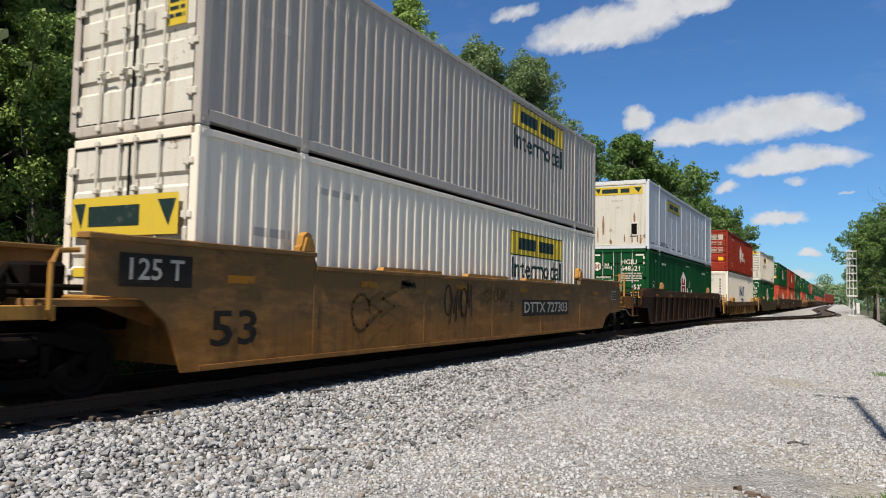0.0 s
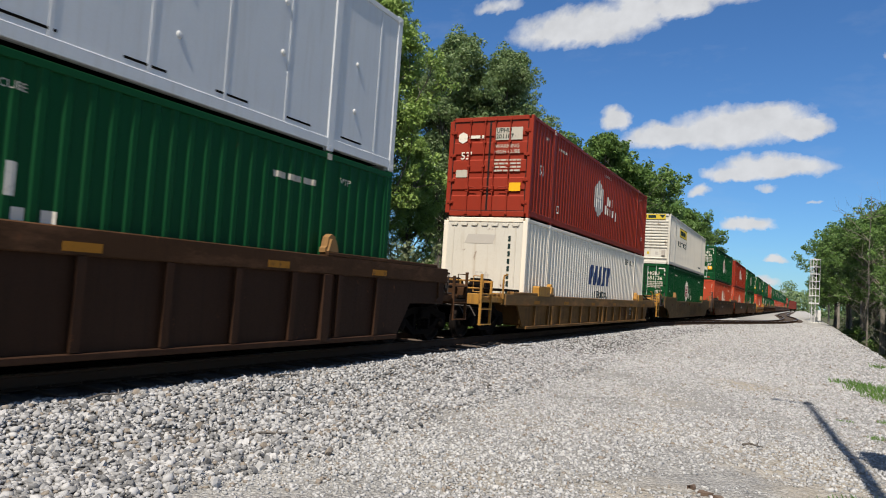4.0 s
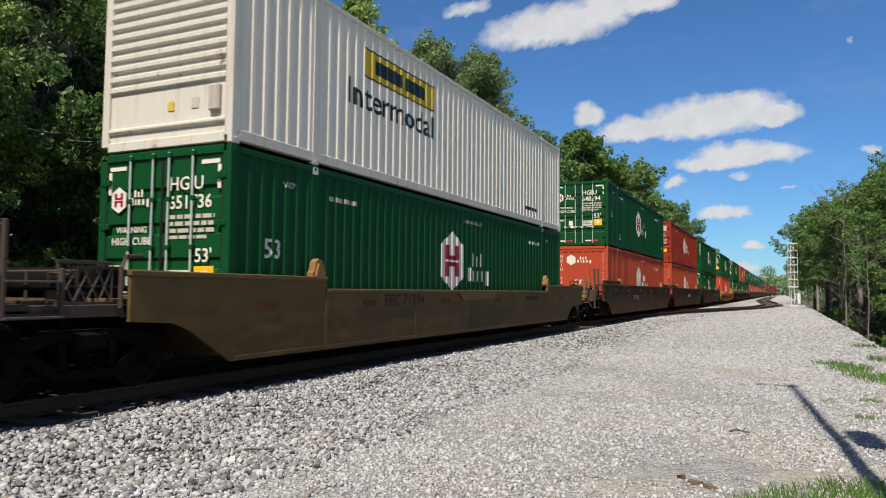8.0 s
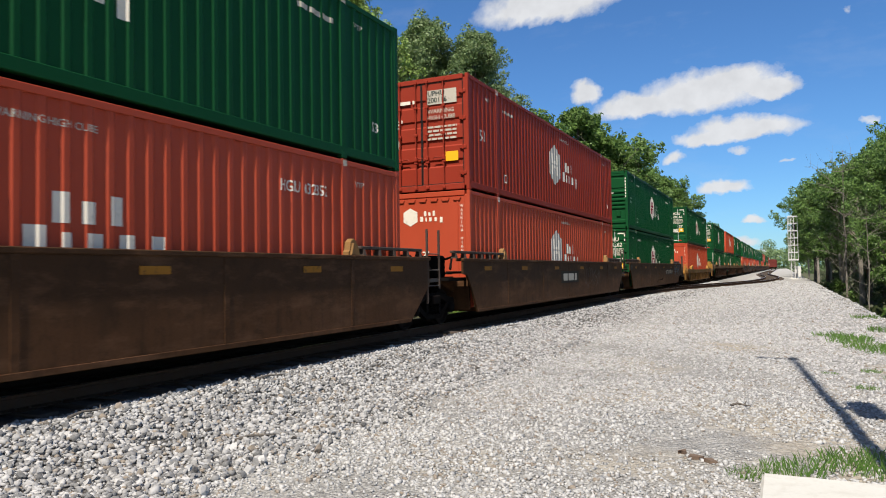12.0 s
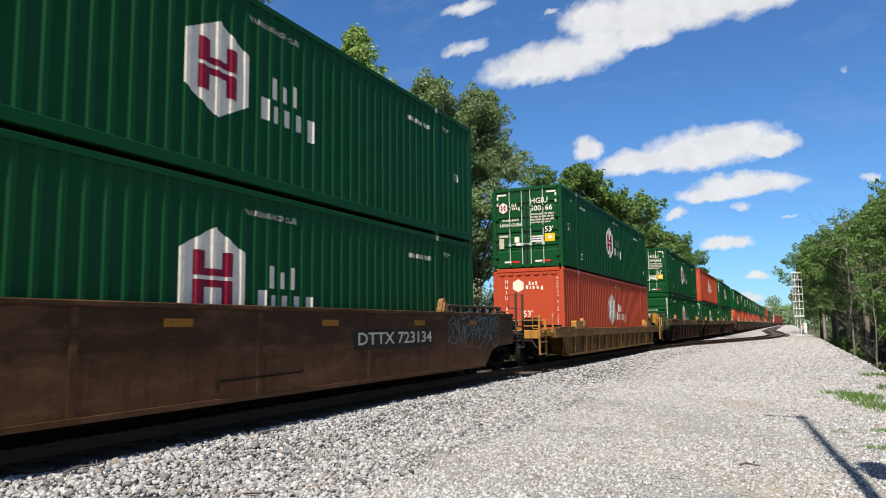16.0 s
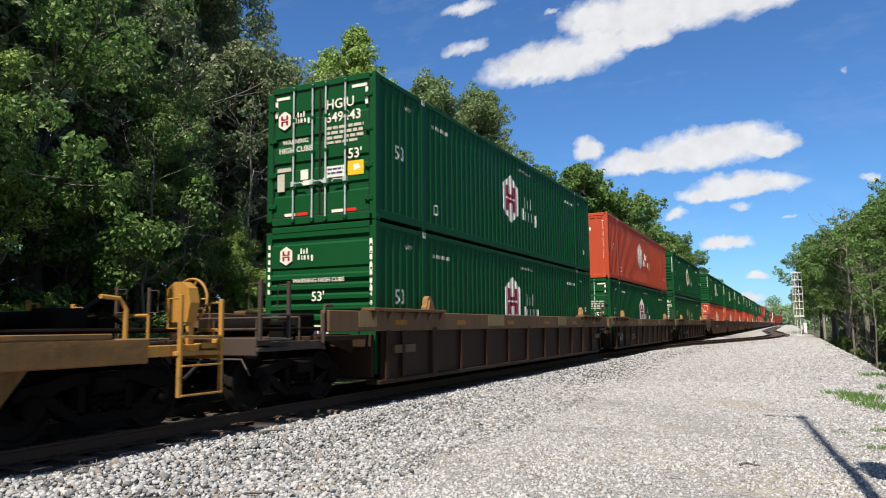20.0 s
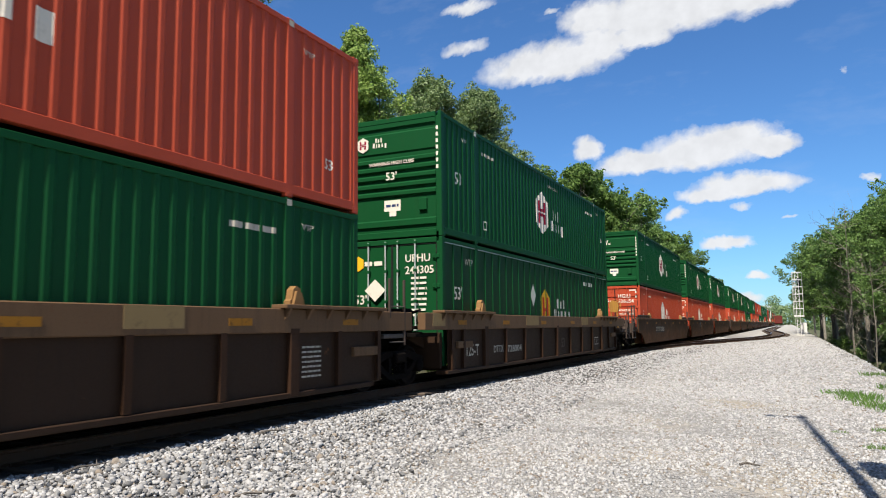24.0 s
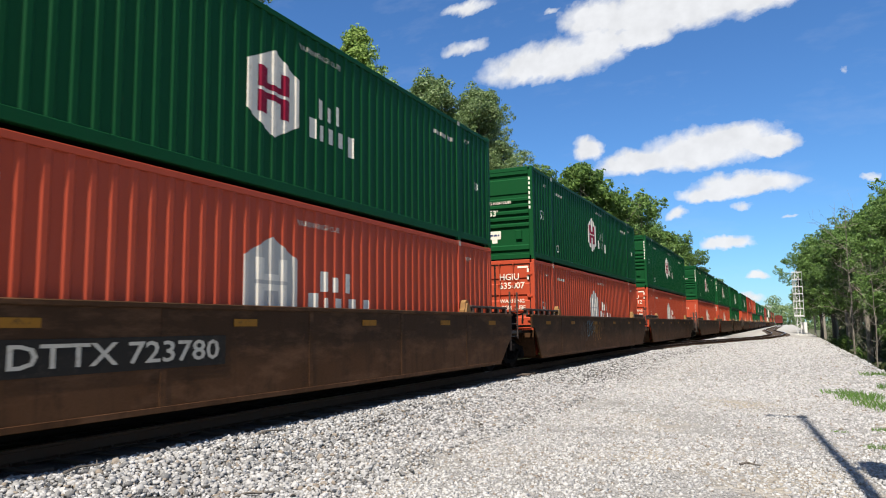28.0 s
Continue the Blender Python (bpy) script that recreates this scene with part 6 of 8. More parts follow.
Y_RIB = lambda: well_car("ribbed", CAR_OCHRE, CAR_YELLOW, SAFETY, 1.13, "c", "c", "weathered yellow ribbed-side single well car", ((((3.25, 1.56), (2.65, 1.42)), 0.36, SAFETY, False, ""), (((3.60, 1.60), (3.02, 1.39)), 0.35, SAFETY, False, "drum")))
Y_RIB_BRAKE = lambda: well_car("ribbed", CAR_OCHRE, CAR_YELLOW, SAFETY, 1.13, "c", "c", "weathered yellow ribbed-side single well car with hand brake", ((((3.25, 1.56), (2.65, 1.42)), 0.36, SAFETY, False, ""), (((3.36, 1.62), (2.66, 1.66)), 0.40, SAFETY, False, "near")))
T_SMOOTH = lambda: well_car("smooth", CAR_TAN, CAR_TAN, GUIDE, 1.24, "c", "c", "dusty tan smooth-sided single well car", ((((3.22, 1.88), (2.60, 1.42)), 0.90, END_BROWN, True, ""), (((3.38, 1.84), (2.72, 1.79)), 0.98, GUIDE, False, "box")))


def brown3(a, b, gear=""):
    return lambda: well_car("smooth", CAR_BROWN, CAR_BROWN, CHORD_TAN, 1.55, a, b, "brown smooth-sided unit of an articulated well car", ((TALL, 0.58, END_BROWN, True, gear), (((3.10, 2.12), (2.55, 2.13)), 0.62, END_BROWN, False, "")), 0.0)


def dark3(a, b):
    return lambda: well_car("ribbed", CAR_DARK, CHORD_TAN, CHORD_TAN, 1.52, a, b, "dark ribbed unit of an articulated well car with ochre chord", ((((3.40, 1.92), (2.76, 1.93)), 1.05, END_BROWN, False, ""), (((3.40, 1.85), (2.80, 1.62)), 0.60, END_BROWN, False, "mast")))


CARS = {1: ("y1", Y_SMOOTH), 2: ("b2", B_RIB), 3: ("y3", Y_RIB), 4: ("t4", T_SMOOTH), 8: ("y8", Y_RIB_BRAKE)}
for i in range(5, 31):
    if i == 8:
        continue
    ends = {0: ("c", "a"), 1: ("a", "a"), 2: ("a", "c")}[(i if i > 8 else i + 1) % 3]
    CARS[i] = ("d" + "".join(ends), dark3(*ends)) if i in (9, 10, 11, 24, 25, 26) else ("b" + "".join(ends), brown3(*ends))
CARS[5] = ("bh", brown3("c", "a", "hood"))

GD, GL, OD, ON, OF = ("gd", green_doors), ("gl", green_louver), ("od", orange_doors), ("on", orange_nose), ("of", orange_fresh_doors)
WG = ("wg", lambda: white_doors(GREY, WHITE_DIRTY, "dull grey-white corrugated container with dirty cream doors", False, 11.3))
WD = ("wd", lambda: white_doors(WHITE, WHITE_DIRTY, "white corrugated container with yellow-panelled doors", True, 11.3))
WS, WL, WP, GP = ("ws", white_smooth), ("wl", white_louver), ("wp", white_plain), ("gp", green_posts)
LOADS = {1: (WD, WG), 2: (GD, WS), 3: (WP, OD), 4: (GD, WL), 5: (ON, GD), 6: (ON, OD), 7: (GD, GL), 8: (ON, GD), 9: (GL, GD), 10: (GD, ON), 11: (GP, GL), 12: (OF, GL), 13: (OF, GL), 14: (OF, GL),
         15: (ON, GL), 16: (OF, GL), 17: (GD, GD), 18: (OF, GL), 19: (ON, OD), 20: (GD, ON), 21: (GD, GL), 22: (ON, GD), 23: (GL, GD), 24: (OF, OD), 25: (WP, GD), 26: (GD, WS), 27: (ON, GD), 28: (ON, OD), 29: (GD, GL), 30: (ON, OD), 31: (WP, OD), 32: (ON, OD)}
FLOOR = 0.36


def far_box(mat, label, nose, mark):
    """Plainer build for boxes that stay far down the line."""
    c = thing("shipping_container", label, "shipping container", "double-stacked containers on the train")
    me = corrugated(0.13, CL - 0.13, 0.20, CH - 0.09).mesh("side_panel", mat)
    part("side_panel", me, mat, c)
    part("side_panel", me, mat, c, "", False, pose(0, CL, 0, 0, 0, 180))
    part("roof", Geo().box(-CW + 0.02, CW - 0.02, 0.05, CL - 0.05, CH - 0.05, CH - 0.01), mat, c)
    part("end_wall", Geo().box(-CW + 0.14, CW - 0.14, CL - 0.12, CL - 0.05, 0.1, CH - 0.1, 0.01), mat, c)
    rail = Geo().box(CW - 0.09, CW, 0.0, CL, CH - 0.10, CH - 0.004, 0.008).mesh("top_rail", mat)
    low = Geo().box(CW - 0.09, CW, 0.0, CL, 0.02, 0.21, 0.008).mesh("bottom_rail", mat)
    post = Geo().box(CW - 0.14, CW + 0.001, 0, 0.15, 0.21, CH - 0.1, 0.015).mesh("corner_post", mat)
    for m in (pose(0, 0, 0), pose(0, CL, 0, 0, 0, 180)):
        part("top_rail", rail, mat, c, "", False, m)
        part("bottom_rail", low, mat, c, "", False, m)
        part("corner_post", post, mat, c, "", False, m)
        part("corner_post", post, mat, c, "", False, m @ pose(-2 * CW + 0.14, 0, 0))
    add_nose(c, mat, nose)
    if mark:
        on_side("emblem", flat([hexagon(1.02, 1.45)]), D_WHITE, c, 8.55, 1.42, CW - 0.010, 0.13, "white six-sided emblem")
        on_side("wordmark", two_rows(1.75, 0.82), D_WHITE, c, 9.45, 1.2, CW - 0.010, 0.13)
    return c


FAR = {"gd": lambda: far_box(GREEN, "dark green corrugated container far down the train", "louver", True),
       "od": lambda: far_box(ORANGE_OLD, "red-orange corrugated container far down the train", "scallop", True),
       "on": lambda: far_box(ORANGE, "bright orange corrugated container far down the train", "scallop", True),
       "wp": lambda: far_box(WHITE, "white corrugated container far down the train", "scallop", False)}
FAR_KIND = {"gl": "gd", "of": "on", "ws": "wp"}
MOVING = []          # (thing, y at 0 s, x, z)


def plate(car, a, b, z0, z1, x):
    """White-framed data plate with lines of small print."""
    on_side("plate_frame", flat([bar(a, b, z0, z1)]), D_WHITE, car, 0, 0, x)
    on_side("data_plate", flat([bar(a + 0.02, b - 0.02, z0 + 0.02, z1 - 0.02)]), D_BLACKPANEL, car, 0, 0, x + 0.003)
    h = (z1 - z0) / 4
    on_side("data_print", word_bars([(a + 0.05, b - 0.06, z1 - h * (k + 0.9), z1 - h * (k + 0.62)) for k in range(3)], 5), D_GREYTXT, car, 0, 0, x + 0.006)


def make_train():
    cars, boxes = {}, {}
    for i in S:
        key, make = CARS[i]
        cars[i] = get(key, make, S[i], 0)
        MOVING.append((cars[i], S[i], 0.0))
        lo, hi = LOADS[i]
        if i > 16:
            lo, hi = [("far " + k, FAR[k]) for k in (FAR_KIND.get(q, q) for q in (lo[0], hi[0]))]
        boxes[i] = (get(*lo, S[i], FLOOR), get(*hi, S[i], FLOOR + CH + 0.01))
        MOVING.append((boxes[i][0], S[i], FLOOR))
        MOVING.append((boxes[i][1], S[i], FLOOR + CH + 0.01))
    # serial numbers and lettering that differ from box to box, car to car
    for i, k, a, b in ((2, 0, "HGIU", "648321"), (4, 0, "HGIU", "651736"), (5, 1, "HGIU", "648294"), (7, 0, "HGIU", "643262"), (8, 1, "HGIU", "500166"), (9, 1, "HGIU", "649443"), (12, 0, "HGIU", "636854"), (13, 0, "HGIU", "635007"), (14, 0, "HGIU", "636512")):
        owner_number(boxes[i][k], a, b)
    owner_number(boxes[11][0], "UPHU", "244305", 0.34, 2.42, 0.18)
    for i, b in ((3, "201187"), (6, "200116")):
        on_front("serial_lettering", letters("UPHU", 0.13, "LEFT"), D_DARK, boxes[i][1], 0.18, 2.47, 0.008)
        on_front("serial_lettering", letters(b, 0.13, "LEFT"), D_DARK, boxes[i][1], 0.18, 2.30, 0.008)
    for i, txt in ((5, "HGIU 632352"), (8, "HGIU 632118"), (10, "HGIU 632551")):
        k = 1 if i == 10 else 0
        on_front("serial_lettering", column(txt, 0.13, 0.19), D_WHITE, boxes[i][k], -0.80, 2.42, 0.010)
    on_front("serial_lettering", column("HGIU 648072", 0.085, 0.16), D_WHITE, boxes[9][0], 1.2, 2.45, -0.008)
    on_side("serial_lettering", letters("HGIU 632352", 0.18, "LEFT", 1.25), D_WHITE, boxes[5][0], 13.0 - 0.6, 2.25, CW - 0.006, MID)
    c = cars[1]
    sign(c, "125 T", 0.24, -1.10, 1.42, D_GREYTXT, D_BLACKPANEL)
    sign(c, "53", 0.44, 0.09, 0.73, D_BLACKPANEL, None, None, 0.78)
    sign(c, "DTTX 727303", 0.26, 9.83, 0.94, D_GREYTXT, D_BLACKPANEL, None, 3.05)
    scrawl(c, 3.0, 4.2, 0.60, 1.30, D_SMUDGE, 3, HW + 0.010, 0.05, 3)
    scrawl(c, 5.95, 7.05, 0.66, 1.46, D_SOOT, 4, HW + 0.010, 0.04, 5)
    scrawl(c, 7.6, 8.9, 1.05, 1.40, D_SMUDGE, 5, HW + 0.010, 0.025, 7)
    scrawl(c, 4.4, 4.8, 1.33, 1.44, D_SOOT, 6, HW + 0.010, 0.07, 2)
    sign(c, "B", 0.24, 9.03, 0.97, D_SOOT)
    plate(c, 17.32, 17.80, 1.17, 1.46, HW + 0.006)
    c = cars[2]
    scrawl(c, 6.6, 8.2, 0.45, 0.85, D_SPRAY, 12, HW - 0.072, 0.02, 5)
    c = cars[3]
    sign(c, "53", 0.34, 9.7, 0.62, D_BLACKPANEL, None, HW - 0.076)
    plate(c, 12.89, 13.37, 0.50, 0.79, HW - 0.076)
    scrawl(c, 11.4, 12.5, 0.42, 0.86, D_RUST, 14, HW - 0.076, 0.06, 3)
    on_side("stencil_mark", flat([bar(15.98, 16.10, 0.76, 0.88)]), D_GREYTXT, c, 0, 0, HW - 0.076)
    on_side("serial_lettering", letters("SWRU", 0.24, "LEFT", 0.56), D_DARK, boxes[3][0], 12.34, 2.39, CW - 0.010, MID)
    on_side("serial_lettering", letters("101552", 0.24, "LEFT", 0.80), D_DARK, boxes[3][0], 13.08, 2.38, CW - 0.010, MID)
    c = cars[4]
    on_side("stencil_mark", word_bars([(12.0, 13.0, 0.98, 1.08)], 3), D_BLACKPANEL, c, 0, 0, HW + 0.004)
    sign(c, "FEC 71294", 0.22, 3.92, 1.03, D_SOOT, None, HW + 0.006, 1.6)
    c = cars[5]
    sign(c, "723134", 0.20, 4.72, 0.97, D_GREYTXT, None, None, 1.36)
    scrawl(c, -1.2, 2.6, 0.72, 1.42, D_SPRAY, 21, HW + 0.004, 0.02, 12)
    scrawl(c, 3.2, 4.6, 0.60, 1.45, D_SPRAY, 22, HW + 0.004, 0.02, 8)
    c = cars[6]
    on_side("stencil_panel", flat([bar(7.1, 9.3, 0.80, 1.20)]), D_BLACKPANEL, c, 0, 0, HW + 0.004)
    on_side("stencil_mark", word_bars([(7.35, 9.05, 0.88, 1.12)], 3), D_GREYTXT, c, 0, 0, HW + 0.008)
    scrawl(c, 10.2, 12.6, 0.6, 1.35, D_SPRAY, 31, HW + 0.004, 0.03, 8)
    c = cars[7]
    sign(c, "125 T", 0.15, -0.78, 1.30, D_SPRAY, D_BLACKPANEL)
    sign(c, "DTTX 723134", 0.22, 10.6, 1.02, D_GREYTXT, D_BLACKPANEL, None, 2.8)
    for k in range(4):
        scrawl(c, 14.25 + 0.72 * k, 15.1 + 0.72 * k, 0.85 + 0.04 * (k % 2), 1.50, D_BLUE, 141 + 3 * k, HW + 0.004 + 0.0007 * k, 0.015, 3)
    scrawl(c, 14.5, 17.3, 1.35, 1.62, D_BLUE, 47, HW + 0.008, 0.02, 6)
    scrawl(c, 14.3, 17.2, 0.70, 1.30, D_BLUE, 49, HW + 0.009, 0.012, 7)
    part("pull_rod", Geo().tube([(HW + 0.01, 7.28, 0.46), (HW + 0.035, 7.30, 0.56), (HW + 0.035, 9.04, 0.58), (HW + 0.01, 9.06, 0.64)], 0.016, 6), TRUCK, c, "thin bent steel pull rod")
    c = cars[8]
    sign(c, "DTTX 467113", 0.20, 2.95, 0.58, D_SOOT, None, HW - 0.076, 1.94)
    on_side("data_plate", flat([bar(12.9, 13.42, 0.52, 0.78)]), D_BLACKPANEL, c, 0, 0, HW - 0.074)
    on_side("data_block", word_bars([(12.95, 13.36, 0.72 - 0.08 * k, 0.75 - 0.08 * k) for k in range(3)], 5), D_GREYTXT, c, 0, 0, HW - 0.070)
    on_side("length_lettering", letters("53'", 0.30), D_WHITE, boxes[10][1], 1.0, 1.45, CW - 0.010, 0.13)
    c = cars[10]
    sign(c, "125-T", 0.27, 0.88, 0.66, D_GREYTXT, None, HW - 0.076, 0.74)
    sign(c, "53", 0.26, 2.59, 0.66, D_SPRAY, None, HW - 0.076)
    scrawl(c, 3.66, 4.57, 0.55, 0.80, D_GREYTXT, 51, HW - 0.074, 0.022, 4)
    scrawl(c, 5.09, 6.35, 0.50, 0.95, D_SPRAY, 52, HW - 0.074, 0.022, 6)
    on_side("data_block", word_bars([(14.36, 14.86, 0.92 - 0.075 * k, 0.95 - 0.075 * k) for k in range(7)], 5), D_GREYTXT, c, 0, 0, HW - 0.074)
    c = cars[11]
    sign(c, "125-T", 0.27, 0.92, 0.66, D_GREYTXT, None, HW - 0.076, 0.72)
    sign(c, "DTTX", 0.18, 2.66, 0.64, D_GREYTXT, None, HW - 0.076, 0.68)
    sign(c, "728004", 0.18, 3.64, 0.62, D_GREYTXT, None, HW - 0.076, 1.1)
    sign(c, "53", 0.30, 8.62, 0.65, D_SPRAY, None, HW - 0.076)
    on_side("plate_outline", flat([bar(13.32, 13.89, 0.74, 0.765), bar(13.32, 13.89, 0.49, 0.515), bar(13.32, 13.345, 0.515, 0.74), bar(13.865, 13.89, 0.515, 0.74), bar(13.58, 13.605, 0.515, 0.74)]), D_GREYTXT, c, -0.27, 0, HW - 0.074)
    c = cars[12]
    sign(c, "DTTX 723780", 0.25, 3.27, 0.96, D_GREYTXT, D_BLACKPANEL, None, 2.8)
    c = cars[13]
    for k in range(3):
        scrawl(c, 4.4 + 0.9 * k, 5.6 + 0.9 * k, 0.62, 1.40, (D_SPRAY, D_BLUE, D_REFLECT)[k], 61 + 5 * k, HW + 0.004 + 0.001 * k, 0.03, 4)
    return cars, boxes


TRAIN = make_train()

# ---- trees ----


def limb(g, p, d, length, r, depth, tips, rng, droop=0.0):
    pts = [p.copy()]
    q, v = p.copy(), d.normalized()
    n = 4
    for i in range(n):
        v = (v + Vector((rng.uniform(-1, 1), rng.uniform(-1, 1), rng.uniform(-0.4, 0.7) - droop)) * 0.20).normalized()
        q = q + v * length / n
        pts.append(q.copy())
    g.tube(pts, r, 6 if depth > 1 else 4, r * 0.45, False)
    tips.append((pts[-1], v, length))
    if depth > 0:
        for k in range(rng.randint(2, 4)):
            i = rng.randint(1, n)
            a = Vector((rng.uniform(-1, 1), rng.uniform(-1, 1), rng.uniform(-0.3, 0.9)))
            limb(g, pts[i], (v * 0.6 + a).normalized(), length * rng.uniform(0.5, 0.72), r * 0.5, depth - 1, tips, rng, droop)


def leaves_mesh(name, centres, count, size, mat, rng, flatness=0.75):
    """Many small folded leaves round the clump centres [(point, radius)]."""
    np_r = np.random.RandomState(rng.randint(0, 10 ** 6))
    c = np.array([tuple(p) for p, _ in centres])
    rad = np.array([r for _, r in centres])
    w = rad ** 2
    pick = np_r.choice(len(c), count, p=w / w.sum())
    d = np_r.normal(size=(count, 3))
    d /= np.linalg.norm(d, axis=1)[:, None]
    k = np_r.uniform(0.25, 1.0, count) ** 0.45
    pos = c[pick] + d * (rad[pick] * k)[:, None] * np.array([1, 1, flatness])
    nrm = d * 0.85 + np_r.normal(size=(count, 3)) * 0.42 + np.array([0.04, -0.15, 0.32])
    nrm /= np.linalg.norm(nrm, axis=1)[:, None]
    t = np.cross(nrm, np_r.normal(size=(count, 3)))
    t /= np.linalg.norm(t, axis=1)[:, None] + 1e-9
    b = np.cross(nrm, t)
    s = size * np_r.uniform(0.6, 1.35, count)[:, None]
    v = np.empty((count, 4, 3))
    v[:, 0] = pos - t * s
    v[:, 1] = pos + b * s * 0.55 + nrm * s * 0.15
    v[:, 2] = pos + t * s
    v[:, 3] = pos - b * s * 0.55 + nrm * s * 0.15
    me = bpy.data.meshes.new(name)
    me.vertices.add(count * 4)
    me.vertices.foreach_set("co", v.reshape(-1))
    me.loops.add(count * 4)
    me.loops.foreach_set("vertex_index", np.arange(count * 4, dtype=np.int32))
    me.polygons.add(count)
    me.polygons.foreach_set("loop_start", np.arange(0, count * 4, 4, dtype=np.int32))
    me.update(calc_edges=True)
    me.materials.append(mat)
    return me


def tree(height, crown_r, base, seed, mat, count, leaf, label, bark=BARK, up=0.5, low=0.8):
    """Trunk with limbs; crown of leaf clumps hung on the limb ends."""
    rng = random.Random(seed)
    t = thing("tree", label, "tree", "trees beside the track")
    g = Geo()
    tips = []
    lean = Vector((rng.uniform(-0.04, 0.04), rng.uniform(-0.04, 0.04), 1))
    pts = [Vector((lean.x * height * k + 0.25 * noise.noise(Vector((k * 3, seed, 0))), lean.y * height * k + 0.25 * noise.noise(Vector((k * 3, seed, 7))), height * 0.9 * k)) for k in [i / 8 for i in range(9)]]
    r0 = 0.016 * height + 0.05
    g.tube([p - Vector((0, 0, 0.3)) if i == 0 else p for i, p in enumerate(pts)], r0, 9, r0 * 0.18, False)
    n = 16 + int(height * 0.75)
    for i in range(n):
        k = base + (1 - base) * (i + rng.random()) / n
        f = min(7.999, k * 8)
        p = pts[int(f)].lerp(pts[int(f) + 1], f - int(f))
        a = rng.uniform(0, 2 * math.pi)
        shape = math.sin(math.pi * min(0.97, (0.10 + 0.90 * (k - base) / (1 - base)) ** low))
        limb(g, p, Vector((math.cos(a), math.sin(a), up + rng.uniform(-0.35, 0.4))), crown_r * shape * rng.uniform(0.60, 0.88), r0 * 0.32 * (1.1 - k), 2, tips, rng)
    tips.append((pts[-1], Vector((0, 0, 1)), 1.0))
    part("trunk", g, bark, t, "", True)
    centres = []
    for p, v, l in tips:
        r = rng.uniform(0.05, 0.115) * crown_r + 0.12
        centres.append((p, r))
        for _ in range(2):
            d = Vector((rng.gauss(0, 1), rng.gauss(0, 1), rng.gauss(0.3 + 0.5 * up, 0.9))).normalized()
            centres.append((p + d * r * rng.uniform(0.75, 1.15), r * rng.uniform(0.32, 0.55)))
    part("crown", leaves_mesh("crown", centres, count, leaf, mat, rng), mat, t)
    return t


def dead_tree(height, seed):
    rng = random.Random(seed)
    t = thing("dead_tree", "bare grey dead tree with tangled branches", "tree", "trees beside the track")
    g, tips = Geo(), []
    pts = [Vector((0.35 * noise.noise(Vector((k * 4, seed, 1))), 0.35 * noise.noise(Vector((k * 4, seed, 9))), height * k)) for k in [i / 7 for i in range(8)]]
    g.tube([p - Vector((0, 0, 0.3)) if i == 0 else p for i, p in enumerate(pts)], 0.075, 7, 0.015, False)
    trunk = part("trunk", g, DEAD_BARK, t)
    for i in range(18):
        p = pts[rng.randint(1, 6)]
        a = rng.uniform(0, 6.28)
        b = Geo()
        limb(b, p, Vector((math.cos(a), math.sin(a), rng.uniform(-0.1, 0.8))), rng.uniform(1.0, 2.4), 0.020, 2, tips, rng, 0.15)
        part("branch", b, DEAD_BARK, trunk)
    return t


def shrub(seed, r, h, mat, count, leaf, label):
    rng = random.Random(seed)
    t = thing("shrub", label, "shrub", "undergrowth beside the track")
    g, centres = Geo(), []
    for i in range(14):
        a = rng.uniform(0, 6.28)
        p = Vector((0.15 * math.cos(a), 0.15 * math.sin(a), 0))
        q = Vector((r * rng.uniform(0.2, 0.9) * math.cos(a), r * rng.uniform(0.2, 0.9) * math.sin(a), h * rng.uniform(0.35, 1.0)))
        g.tube([p - Vector((0, 0, 0.15)), p.lerp(q, 0.5) + Vector((0, 0, 0.15 * h)), q], 0.025, 5, 0.008, False)
        centres += [(q, r * rng.uniform(0.22, 0.40)), (p.lerp(q, 0.6) + Vector((0, 0, 0.1)), r * rng.uniform(0.2, 0.35))]
    part("stem", g, BARK, t)
    part("foliage", leaves_mesh("foliage", centres, count, leaf, mat, rng), mat, t)
    return t


